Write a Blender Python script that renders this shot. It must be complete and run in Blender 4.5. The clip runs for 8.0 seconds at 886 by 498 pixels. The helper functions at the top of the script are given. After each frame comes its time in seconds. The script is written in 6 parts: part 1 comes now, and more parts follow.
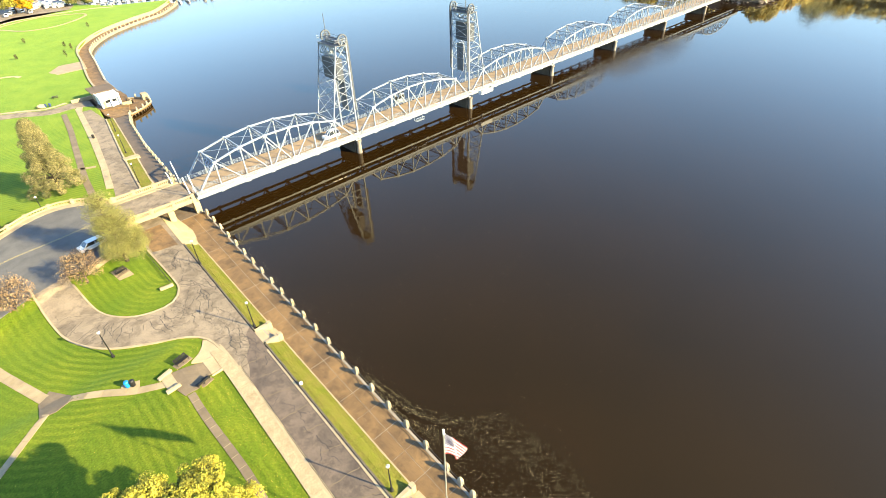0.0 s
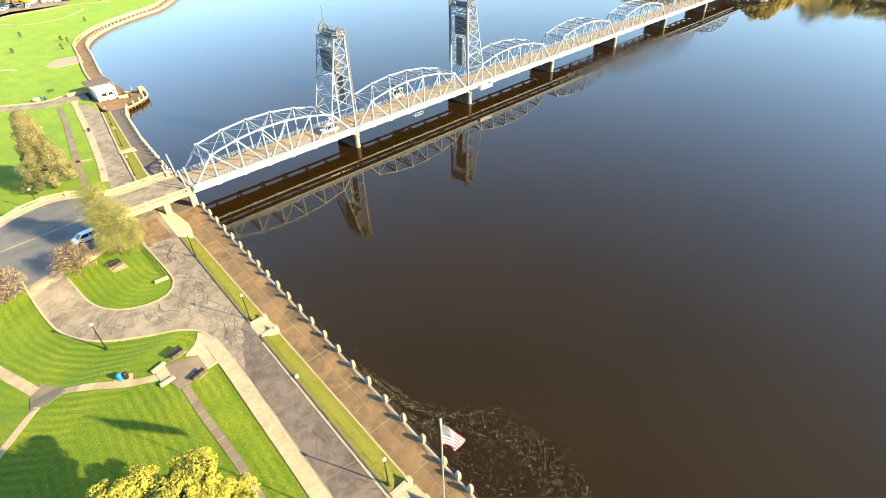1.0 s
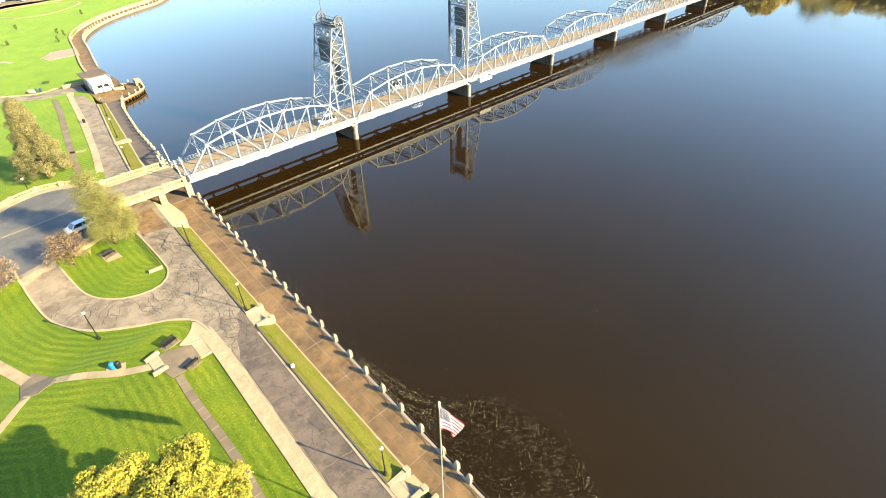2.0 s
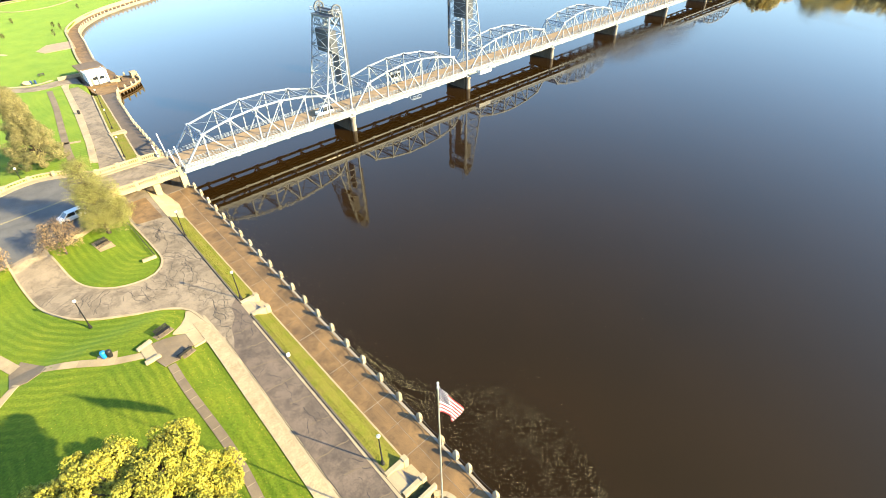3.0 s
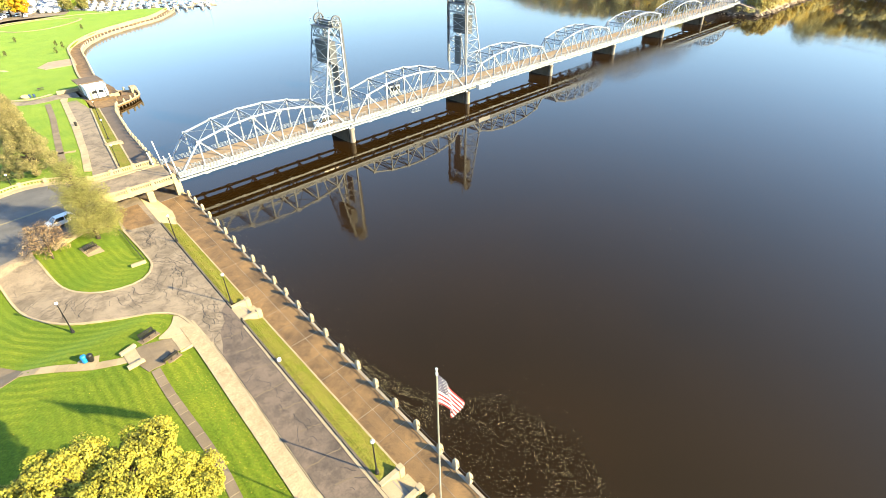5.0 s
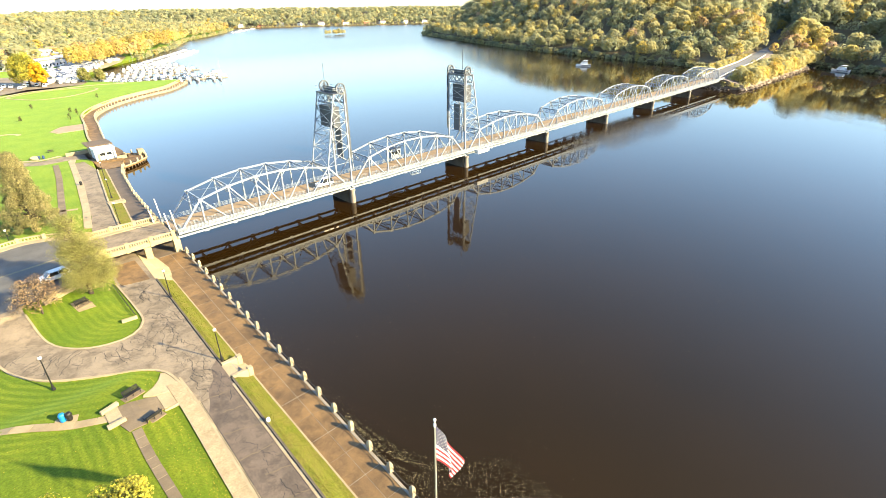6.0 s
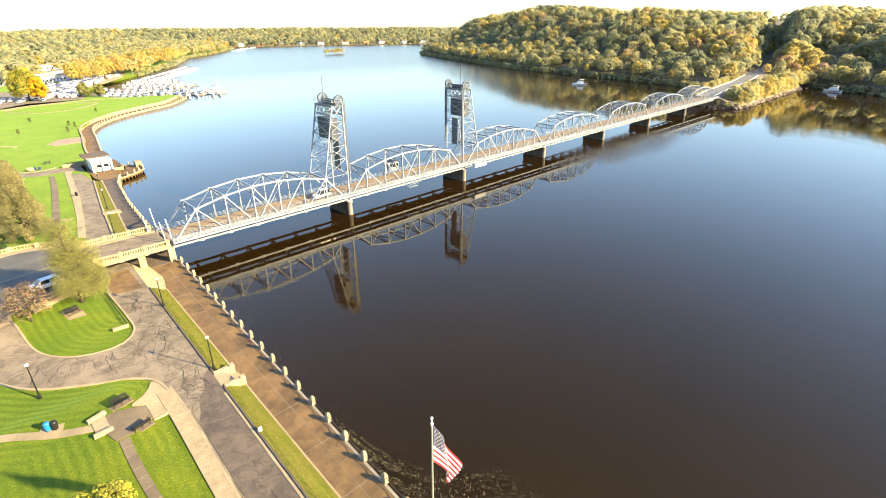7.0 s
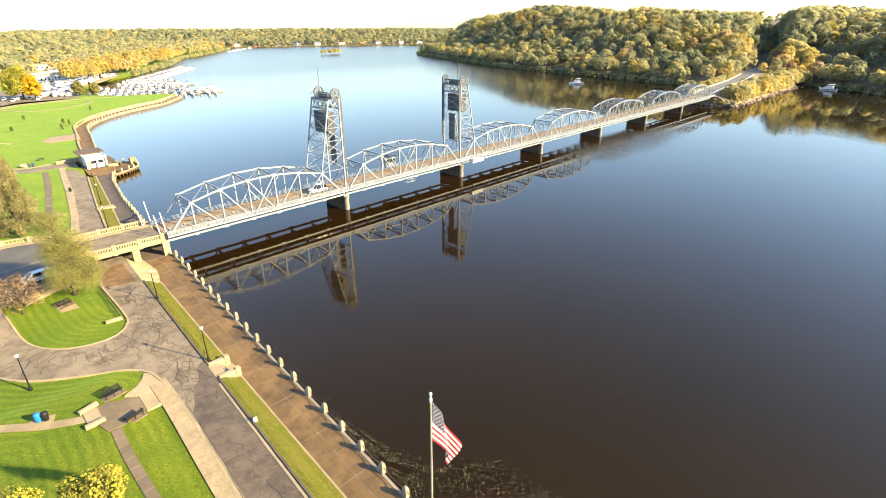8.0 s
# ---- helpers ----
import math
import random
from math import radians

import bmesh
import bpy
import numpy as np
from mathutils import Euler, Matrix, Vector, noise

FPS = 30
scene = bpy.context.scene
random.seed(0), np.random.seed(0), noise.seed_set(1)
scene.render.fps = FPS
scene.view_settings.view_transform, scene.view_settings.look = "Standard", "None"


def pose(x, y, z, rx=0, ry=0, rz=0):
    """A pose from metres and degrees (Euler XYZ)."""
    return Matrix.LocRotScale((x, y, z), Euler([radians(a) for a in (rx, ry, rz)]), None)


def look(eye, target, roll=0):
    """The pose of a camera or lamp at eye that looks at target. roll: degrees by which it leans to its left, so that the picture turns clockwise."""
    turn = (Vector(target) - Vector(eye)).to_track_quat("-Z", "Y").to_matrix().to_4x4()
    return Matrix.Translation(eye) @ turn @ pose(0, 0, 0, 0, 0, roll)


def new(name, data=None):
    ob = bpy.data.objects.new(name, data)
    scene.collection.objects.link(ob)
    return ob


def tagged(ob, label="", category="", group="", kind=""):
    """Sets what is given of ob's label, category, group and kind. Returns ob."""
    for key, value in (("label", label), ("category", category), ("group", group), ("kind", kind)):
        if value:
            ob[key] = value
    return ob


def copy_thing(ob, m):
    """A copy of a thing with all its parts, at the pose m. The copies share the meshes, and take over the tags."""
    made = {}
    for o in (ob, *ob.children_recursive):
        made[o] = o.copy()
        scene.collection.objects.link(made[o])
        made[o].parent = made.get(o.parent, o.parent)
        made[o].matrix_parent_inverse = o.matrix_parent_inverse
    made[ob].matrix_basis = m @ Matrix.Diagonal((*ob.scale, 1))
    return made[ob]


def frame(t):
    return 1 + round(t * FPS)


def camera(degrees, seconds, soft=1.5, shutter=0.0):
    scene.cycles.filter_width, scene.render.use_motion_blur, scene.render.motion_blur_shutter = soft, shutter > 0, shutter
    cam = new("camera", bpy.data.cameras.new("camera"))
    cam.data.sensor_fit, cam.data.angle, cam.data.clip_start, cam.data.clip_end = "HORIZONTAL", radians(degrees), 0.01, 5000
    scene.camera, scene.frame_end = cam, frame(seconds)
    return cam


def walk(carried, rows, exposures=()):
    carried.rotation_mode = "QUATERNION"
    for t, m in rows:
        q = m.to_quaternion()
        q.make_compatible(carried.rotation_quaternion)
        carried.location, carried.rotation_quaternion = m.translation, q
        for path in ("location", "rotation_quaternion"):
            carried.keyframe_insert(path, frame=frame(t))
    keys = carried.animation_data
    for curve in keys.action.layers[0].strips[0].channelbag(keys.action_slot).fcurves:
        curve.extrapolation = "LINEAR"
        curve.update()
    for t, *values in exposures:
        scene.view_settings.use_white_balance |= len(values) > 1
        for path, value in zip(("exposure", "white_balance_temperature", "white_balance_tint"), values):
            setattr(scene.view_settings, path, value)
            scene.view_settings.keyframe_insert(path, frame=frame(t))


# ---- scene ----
cam = camera(83.4, 8.0, soft=0.4)
PATH = [
    (0, pose(-24.553, -102.616, 56.462, 53.535, 0, -42.984) @ pose(0, 0, 0, 0, 0, -2.076)),
    (0.5, pose(-24.513, -102.565, 55.924, 53.414, 0, -43.138) @ pose(0, 0, 0, 0, 0, -1.870)),
    (1, pose(-24.478, -102.514, 55.168, 53.434, 0, -43.212) @ pose(0, 0, 0, 0, 0, -1.695)),
    (1.5, pose(-24.446, -102.463, 54.257, 53.353, 0, -43.278) @ pose(0, 0, 0, 0, 0, -1.610)),
    (3, pose(-24.376, -102.310, 51.107, 53.199, 0, -43.490) @ pose(0, 0, 0, 0, 0, -1.379)),
    (3.5, pose(-24.360, -102.259, 50.047, 53.238, 0, -43.503) @ pose(0, 0, 0, 0, 0, -1.344)),
    (4, pose(-24.349, -102.209, 49.027, 53.206, 0, -43.523) @ pose(0, 0, 0, 0, 0, -1.349)),
    (4.2, pose(-24.345, -102.189, 48.635, 53.22, 0, -43.54) @ pose(0, 0, 0, 0, 0, -1.34)),
    (5.3, pose(-24.338, -102.078, 46.63, 58.45, 0, -43.80) @ pose(0, 0, 0, 0, 0, -0.97)),
    (5.5, pose(-24.338, -102.058, 46.294, 60.295, 0, -43.849) @ pose(0, 0, 0, 0, 0, -0.885)),
    (6, pose(-24.343, -102.008, 45.483, 63.597, 0, -44.053) @ pose(0, 0, 0, 0, 0, -0.585)),
    (6.5, pose(-24.351, -101.958, 44.695, 65.225, 0, -44.237) @ pose(0, 0, 0, 0, 0, -0.299)),
    (7, pose(-24.364, -101.908, 43.903, 65.653, 0, -44.453) @ pose(0, 0, 0, 0, 0, -0.141)),
    (7.5, pose(-24.381, -101.859, 43.070, 65.708, 0, -44.592) @ pose(0, 0, 0, 0, 0, -0.095)),
    (8, pose(-24.401, -101.809, 42.151, 65.792, 0, -44.822) @ pose(0, 0, 0, 0, 0, -0.114)),
]
walk(cam, PATH, [(0, 2.42, 6480, 10), (4.2, 2.42, 6480, 10), (5.3, 2.44, 6520, 11), (6.2, 2.35, 6610, 12), (7, 2.24, 6740, 14), (8, 2.13, 6790, 14)])

# ---- world, sun ----
SUN_EL, SUN_AZ = radians(24.5), math.atan2(0.432, -0.902)   # azimuth from north (+y), clockwise
world = bpy.data.worlds.new("world")
scene.world = world
world.use_nodes = True
wn = world.node_tree.nodes
sky = wn.new("ShaderNodeTexSky")
sky.sky_type = 'NISHITA'
sky.sun_disc = False
sky.sun_elevation = SUN_EL
sky.sun_rotation = SUN_AZ
sky.air_density, sky.dust_density, sky.ozone_density = 1.3, 0.65, 4.6
world.node_tree.links.new(sky.outputs[0], wn["Background"].inputs[0])
wn["Background"].inputs[1].default_value = 0.117
sun = new("sun", bpy.data.lights.new("sun", 'SUN'))
sun.data.energy, sun.data.angle, sun.data.color = 4.95, radians(0.6), (1.0, 0.825, 0.46)
sd = Vector((math.sin(SUN_AZ) * math.cos(SUN_EL), math.cos(SUN_AZ) * math.cos(SUN_EL), math.sin(SUN_EL)))
sun.matrix_world = look(sd * 300, (0, 0, 0))

# ---- materials ----
def ramp(nt, fac, stops):
    r = nt.nodes.new("ShaderNodeValToRGB")
    el = r.color_ramp.elements
    while len(el) < len(stops):
        el.new(0.5)
    for e, (p, c) in zip(el, stops):
        e.position, e.color = p, (*c, 1)
    nt.links.new(fac, r.inputs[0])
    return r.outputs[0]


def noise_tex(nt, vec, scale, detail=4, rough=0.6):
    n = nt.nodes.new("ShaderNodeTexNoise")
    n.inputs["Scale"].default_value, n.inputs["Detail"].default_value, n.inputs["Roughness"].default_value = scale, detail, rough
    nt.links.new(vec, n.inputs["Vector"])
    return n.outputs["Fac"]


def mixc(nt, fac, a, b, mode='MIX'):
    m = nt.nodes.new("ShaderNodeMix")
    m.data_type, m.blend_type = 'RGBA', mode
    for sock, v in ((m.inputs["Factor"], fac), (m.inputs[6], a), (m.inputs[7], b)):
        if isinstance(v, bpy.types.NodeSocket):
            nt.links.new(v, sock)
        elif isinstance(v, (int, float)):
            sock.default_value = v
        else:
            sock.default_value = (*v, 1)
    return m.outputs[2]


def mat(name, c1, c2=None, rough=0.8, metal=0.0, big=0.3, fine=6.0, bump=0.3, depth=0.02, speck=0.25, vary=0.0, spec=0.4, mow=False, stain=0.0):
    """A worn surface: two tones in blotches of 1/big metres, a finer grain, fine relief, and a shift from piece to piece."""
    m = bpy.data.materials.new(name)
    m.use_nodes = True
    nt = m.node_tree
    b = nt.nodes["Principled BSDF"]
    pos = nt.nodes.new("ShaderNodeNewGeometry").outputs["Position"]
    c2 = c2 or tuple(v * 0.75 for v in c1)
    n1 = noise_tex(nt, pos, big, 5)
    col = ramp(nt, n1, [(0.35, c1), (0.65, c2)])
    n2 = noise_tex(nt, pos, fine, 3, 0.7)
    g = ramp(nt, n2, [(0.3, (1 - speck,) * 3), (0.7, (1 + speck * 0.0,) * 3)])
    col = mixc(nt, 1.0, col, g, 'MULTIPLY')
    if mow:
        # mowing lines, one swath of 0.55 m beside the next, along the attribute "mow"
        at = nt.nodes.new("ShaderNodeAttribute")
        at.attribute_name = "mow"
        wob = nt.nodes.new("ShaderNodeMath")
        wob.operation = 'MULTIPLY_ADD'
        wob.inputs[1].default_value = 0.6
        nt.links.new(noise_tex(nt, pos, 0.25, 2), wob.inputs[0])
        nt.links.new(at.outputs["Fac"], wob.inputs[2])
        sw = nt.nodes.new("ShaderNodeMath")
        sw.operation = 'PINGPONG'
        sw.inputs[1].default_value = 0.55
        nt.links.new(wob.outputs[0], sw.inputs[0])
        sc_ = nt.nodes.new("ShaderNodeMath")
        sc_.operation = 'DIVIDE'
        sc_.inputs[1].default_value = 0.55
        nt.links.new(sw.outputs[0], sc_.inputs[0])
        line = ramp(nt, sc_.outputs[0], [(0.3, (0.6, 0.72, 0.55)), (0.7, (1, 1, 1))])
        col = mixc(nt, ramp(nt, noise_tex(nt, pos, 0.09, 2), [(0.35, (0.3,) * 3), (0.65, (1, 1, 1))]), col, mixc(nt, 1.0, col, line, 'MULTIPLY'))
    if stain:
        # dark weathered patches and drips with ragged edges
        n3 = noise_tex(nt, pos, 0.45, 8, 0.72)
        col = mixc(nt, 1.0, col, ramp(nt, n3, [(0.47, (1, 1, 1)), (0.54, (1 - stain * 0.5,) * 3), (0.64, (1 - stain,) * 3)]), 'MULTIPLY')
    if vary:
        info = nt.nodes.new("ShaderNodeObjectInfo")
        v = ramp(nt, info.outputs["Random"], [(0, (1 - vary,) * 3), (1, (1, 1, 1))])
        col = mixc(nt, 1.0, col, v, 'MULTIPLY')
    nt.links.new(col, b.inputs["Base Color"])
    b.inputs["Roughness"].default_value, b.inputs["Metallic"].default_value = rough, metal
    b.inputs["Specular IOR Level"].default_value = spec
    if bump:
        bp = nt.nodes.new("ShaderNodeBump")
        bp.inputs["Strength"].default_value, bp.inputs["Distance"].default_value = bump, depth
        nt.links.new(n2, bp.inputs["Height"])
        nt.links.new(bp.outputs[0], b.inputs["Normal"])
    return m


def leaf_mat(name, stops, trans=0.25, spread=(0.6, 1.25)):
    """Foliage: each tree its own hue (the float attribute 'hue'), each clump a shift of its own."""
    m = bpy.data.materials.new(name)
    m.use_nodes = True
    nt = m.node_tree
    b = nt.nodes["Principled BSDF"]
    at = nt.nodes.new("ShaderNodeAttribute")
    at.attribute_name = "hue"
    col = ramp(nt, at.outputs["Fac"], stops)
    geo = nt.nodes.new("ShaderNodeNewGeometry")
    v = ramp(nt, geo.outputs["Random Per Island"], [(0, (spread[0],) * 3), (1, (spread[1], spread[1], spread[1] * 0.88))])
    col = mixc(nt, 1.0, col, v, 'MULTIPLY')
    nt.links.new(col, b.inputs["Base Color"])
    b.inputs["Roughness"].default_value = 0.75
    b.inputs["Specular IOR Level"].default_value = 0.13
    if trans:
        t = nt.nodes.new("ShaderNodeBsdfTranslucent")
        nt.links.new(col, t.inputs[0])
        mx = nt.nodes.new("ShaderNodeMixShader")
        mx.inputs[0].default_value = trans
        nt.links.new(b.outputs[0], mx.inputs[1])
        nt.links.new(t.outputs[0], mx.inputs[2])
        nt.links.new(mx.outputs[0], nt.nodes["Material Output"].inputs[0])
    return m


STEEL = mat("silver_paint", (0.236, 0.27, 0.315), (0.165, 0.191, 0.229), 0.5, 0.15, 0.5, 5, 0.1, speck=0.2)
SHEAVE = mat("sheave_steel", (0.105, 0.116, 0.129), (0.0725, 0.0791, 0.0891), 0.55, 0.2, 0.5, 5, 0.1)
DARKSTEEL = mat("grey_steel", (0.066, 0.0759, 0.0891), (0.0462, 0.0527, 0.066), 0.6, 0.2, 0.4, 5, 0.1)
CONC = mat("old_concrete", (0.238, 0.204, 0.158), (0.178, 0.152, 0.118), 0.9, 0, 0.35, 7, 0.3)
PIERC = mat("pier_concrete", (0.238, 0.211, 0.178), (0.158, 0.139, 0.118), 0.9, 0, 0.4, 6, 0.3)
PALE = mat("pale_concrete", (0.329, 0.257, 0.154), (0.251, 0.194, 0.116), 0.9, 0, 0.4, 8, 0.3)
YELLOWC = mat("balustrade_concrete", (0.363, 0.284, 0.158), (0.277, 0.211, 0.112), 0.9, 0, 0.4, 8, 0.3)
PROM = mat("promenade_concrete", (0.217, 0.126, 0.0481), (0.12, 0.0703, 0.0287), 0.85, 0, 0.38, 7, 0.3, speck=0.4, vary=0.25, stain=0.35)
# darker, greyer copy of PROM with shade put into the colour
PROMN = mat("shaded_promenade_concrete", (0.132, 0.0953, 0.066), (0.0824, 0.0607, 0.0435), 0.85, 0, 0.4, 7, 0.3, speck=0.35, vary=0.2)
ASPH = mat("old_asphalt", (0.23, 0.178, 0.122), (0.158, 0.122, 0.0824), 0.9, 0, 0.28, 6, 0.3, speck=0.3, stain=0.42)
ASPHD = mat("dark_asphalt", (0.131, 0.0962, 0.0703), (0.0759, 0.0564, 0.0426), 0.85, 0, 0.3, 6, 0.3, speck=0.3, stain=0.4)
ROADM = mat("main_road_asphalt", (0.109, 0.102, 0.0925), (0.074, 0.0703, 0.0657), 0.9, 0, 0.3, 9, 0.3)
DECKM = mat("bridge_deck", (0.251, 0.175, 0.102), (0.185, 0.132, 0.0778), 0.85, 0, 0.5, 6, 0.3)
GRASS = mat("mown_grass", (0.0778, 0.116, 0.00725), (0.125, 0.149, 0.00981), 0.9, 0, 0.16, 4, 0.7, 0.08, speck=0.5, spec=0.1, mow=True)
_g = GRASS.node_tree.nodes["Principled BSDF"]
_g.inputs["Sheen Weight"].default_value, _g.inputs["Sheen Roughness"].default_value, _g.inputs["Sheen Tint"].default_value = 0.15, 0.45, (0.6, 1.0, 0.2, 1)
BANKG = mat("bank_grass", (0.132, 0.145, 0.0165), (0.178, 0.152, 0.0329), 0.9, 0, 0.5, 5, 0.8, 0.1, speck=0.55, spec=0.1)
SOIL = mat("forest_floor", (0.112, 0.0857, 0.0428), (0.0725, 0.0594, 0.0297), 0.95, 0, 0.05, 0.6, 0.3)
BARK = mat("bark", (0.0594, 0.0428, 0.0297), (0.0396, 0.0297, 0.0198), 0.95, 0, 2, 12, 0.6)
BLACK = mat("black_iron", (0.0198, 0.0198, 0.0211), (0.0145, 0.0145, 0.0158), 0.5, 0.4, 1, 10, 0.1)
WHITE = mat("white_paint", (0.567, 0.5751, 0.5751), (0.486, 0.4941, 0.4941), 0.4, 0, 1, 10, 0.05, speck=0.08)
# dark concrete: painted-in shade for kerb and web walls, dirt for the overlook posts
SHADE_DIRT = mat("shade_and_dirt_concrete", (0.099, 0.0791, 0.0561), (0.0594, 0.0481, 0.0363), 0.95, 0, 0.5, 6, 0.3)
ROCK = mat("riprap", (0.25, 0.19, 0.143), (0.13, 0.106, 0.0851), 0.95, 0, 0.4, 3, 0.5)

WATER = bpy.data.materials.new("river_water")
WATER.use_nodes = True
_nt = WATER.node_tree
_b = _nt.nodes["Principled BSDF"]
_p = _nt.nodes.new("ShaderNodeNewGeometry").outputs["Position"]
_c = ramp(_nt, noise_tex(_nt, _p, 0.03, 3), [(0.3, (0.0125, 0.006, 0.0013)), (0.7, (0.0094, 0.0046, 0.001))])
_nt.links.new(_c, _b.inputs["Base Color"])
_b.inputs["Roughness"].default_value, _b.inputs["IOR"].default_value = 0.03, 1.37
_b.inputs["Specular Tint"].default_value = (1.0, 0.82, 0.4, 1)     # brown water; warm tint added to mute the reflected blue sky
_bp = _nt.nodes.new("ShaderNodeBump")
_bp.inputs["Strength"].default_value, _bp.inputs["Distance"].default_value = 0.12, 0.02
_nt.links.new(noise_tex(_nt, _p, 0.9, 3), _bp.inputs["Height"])
_rip = _nt.nodes.new("ShaderNodeMapRange")
_rip.inputs[1].default_value, _rip.inputs[2].default_value, _rip.inputs[3].default_value, _rip.inputs[4].default_value = 0.52, 0.66, 0.1, 0.75
_nt.links.new(noise_tex(_nt, _p, 0.011, 2), _rip.inputs[0])
# a wind-ruffled reach beyond the lift spans
_far = _nt.nodes.new("ShaderNodeVectorMath")
_far.operation = 'DISTANCE'
_sq = _nt.nodes.new("ShaderNodeVectorMath")
_sq.operation = 'MULTIPLY'
_sq.inputs[1].default_value = (1.0, 2.6, 1.0)
_nt.links.new(_p, _sq.inputs[0])
_nt.links.new(_sq.outputs[0], _far.inputs[0])
_far.inputs[1].default_value = (168.0, -31.0, 0.3)
_near = _nt.nodes.new("ShaderNodeMapRange")
_near.inputs[1].default_value, _near.inputs[2].default_value, _near.inputs[3].default_value, _near.inputs[4].default_value = 20.0, 52.0, 1.0, 0.0
_nt.links.new(_far.outputs["Value"], _near.inputs[0])
_rgh = _nt.nodes.new("ShaderNodeMapRange")
_rgh.inputs[3].default_value, _rgh.inputs[4].default_value = 0.03, 0.24
_nt.links.new(_near.outputs[0], _rgh.inputs[0])
# light air on the open reach upstream
_xyz = _nt.nodes.new("ShaderNodeSeparateXYZ")
_nt.links.new(_p, _xyz.inputs[0])
_up = _nt.nodes.new("ShaderNodeMapRange")
_up.inputs[1].default_value, _up.inputs[2].default_value, _up.inputs[3].default_value, _up.inputs[4].default_value = 10.0, 420.0, 0.03, 0.24
_nt.links.new(_xyz.outputs["Y"], _up.inputs[0])
_rmax = _nt.nodes.new("ShaderNodeMath")
_rmax.operation = 'MAXIMUM'
_nt.links.new(_rgh.outputs[0], _rmax.inputs[0])
_nt.links.new(_up.outputs[0], _rmax.inputs[1])
# a narrow streak of ruffled water off the far bridge end
_st = _nt.nodes.new("ShaderNodeMapping")
_st.vector_type = 'TEXTURE'
_st.inputs["Location"].default_value, _st.inputs["Rotation"].default_value, _st.inputs["Scale"].default_value = (244, -66, -0.75), (0, 0, radians(60)), (48, 8, 1)
_nt.links.new(_p, _st.inputs[0])
_sl = _nt.nodes.new("ShaderNodeVectorMath")
_sl.operation = 'LENGTH'
_nt.links.new(_st.outputs[0], _sl.inputs[0])
_sm = _nt.nodes.new("ShaderNodeMapRange")
_sm.inputs[1].default_value, _sm.inputs[2].default_value, _sm.inputs[3].default_value, _sm.inputs[4].default_value = 0.0, 1.0, 0.11, 0.0
_nt.links.new(_sl.outputs["Value"], _sm.inputs[0])
_rm2 = _nt.nodes.new("ShaderNodeMath")
_rm2.operation = 'MAXIMUM'
_nt.links.new(_rmax.outputs[0], _rm2.inputs[0])
_nt.links.new(_sm.outputs[0], _rm2.inputs[1])
_nt.links.new(_rm2.outputs[0], _b.inputs["Roughness"])
_sum = _nt.nodes.new("ShaderNodeMath")
_sum.operation = 'MAXIMUM'
_nt.links.new(_rip.outputs[0], _sum.inputs[0])
_nt.links.new(_near.outputs[0], _sum.inputs[1])
_nt.links.new(_sum.outputs[0], _bp.inputs["Strength"])
_nt.links.new(_bp.outputs[0], _b.inputs["Normal"])


# ---- mesh helpers ----
def obj(name, bm, material, parent=None, label=""):
    me = bpy.data.meshes.new(name)
    bm.to_mesh(me)
    bm.free()
    me.materials.append(material)
    ob = new(name, me)
    if parent:
        ob.parent = parent
    if label:
        ob["label"] = label
    return ob


def part(name, bm, material, parent, label=""):
    return obj(name, bm, material, parent, label)


def thing(name, label, category, group="", at=(0, 0, 0)):
    e = new(name)
    e.location = at
    return tagged(e, label, category, group)


def box(bm, lo, hi):
    x0, y0, z0 = lo
    x1, y1, z1 = hi
    v = [bm.verts.new(p) for p in ((x0, y0, z0), (x1, y0, z0), (x1, y1, z0), (x0, y1, z0), (x0, y0, z1), (x1, y0, z1), (x1, y1, z1), (x0, y1, z1))]
    for f in ((0, 3, 2, 1), (4, 5, 6, 7), (0, 1, 5, 4), (1, 2, 6, 5), (2, 3, 7, 6), (3, 0, 4, 7)):
        bm.faces.new([v[i] for i in f])
    return bm


def boxes(*pairs):
    bm = bmesh.new()
    for lo, hi in pairs:
        box(bm, lo, hi)
    return bm


def beam(bm, p, q, w, h, up=(0, 0, 1)):
    """A straight bar from p to q: w wide, h high."""
    p, q = Vector(p), Vector(q)
    d = (q - p).normalized()
    u = Vector(up)
    if abs(d.dot(u)) > 0.98:
        u = Vector((1, 0, 0))
    s = d.cross(u).normalized()
    u = s.cross(d)
    c = [s * a * w / 2 + u * b * h / 2 for a, b in ((-1, -1), (1, -1), (1, 1), (-1, 1))]
    a = [bm.verts.new(p + k) for k in c]
    b = [bm.verts.new(q + k) for k in c]
    for i in range(4):
        j = (i + 1) % 4
        bm.faces.new((a[i], a[j], b[j], b[i]))
    bm.faces.new(a[::-1])
    bm.faces.new(b)
    return bm


def bars(segs, w, h=None, up=(0, 0, 1)):
    bm = bmesh.new()
    for p, q in segs:
        beam(bm, p, q, w, h or w, up)
    return bm


def lathe(profile, n=12, at=(0, 0, 0), bm=None):
    """A turned form from (radius, height) pairs."""
    bm = bm or bmesh.new()
    rings = []
    for r, z in profile:
        rings.append([bm.verts.new((at[0] + r * math.cos(2 * math.pi * i / n), at[1] + r * math.sin(2 * math.pi * i / n), at[2] + z)) for i in range(n)])
    for a, b in zip(rings, rings[1:]):
        for i in range(n):
            j = (i + 1) % n
            bm.faces.new((a[i], a[j], b[j], b[i]))
    bm.faces.new(rings[0][::-1])
    bm.faces.new(rings[-1])
    return bm


def smooth(t):
    t = min(1.0, max(0.0, t))
    return t * t * (3 - 2 * t)


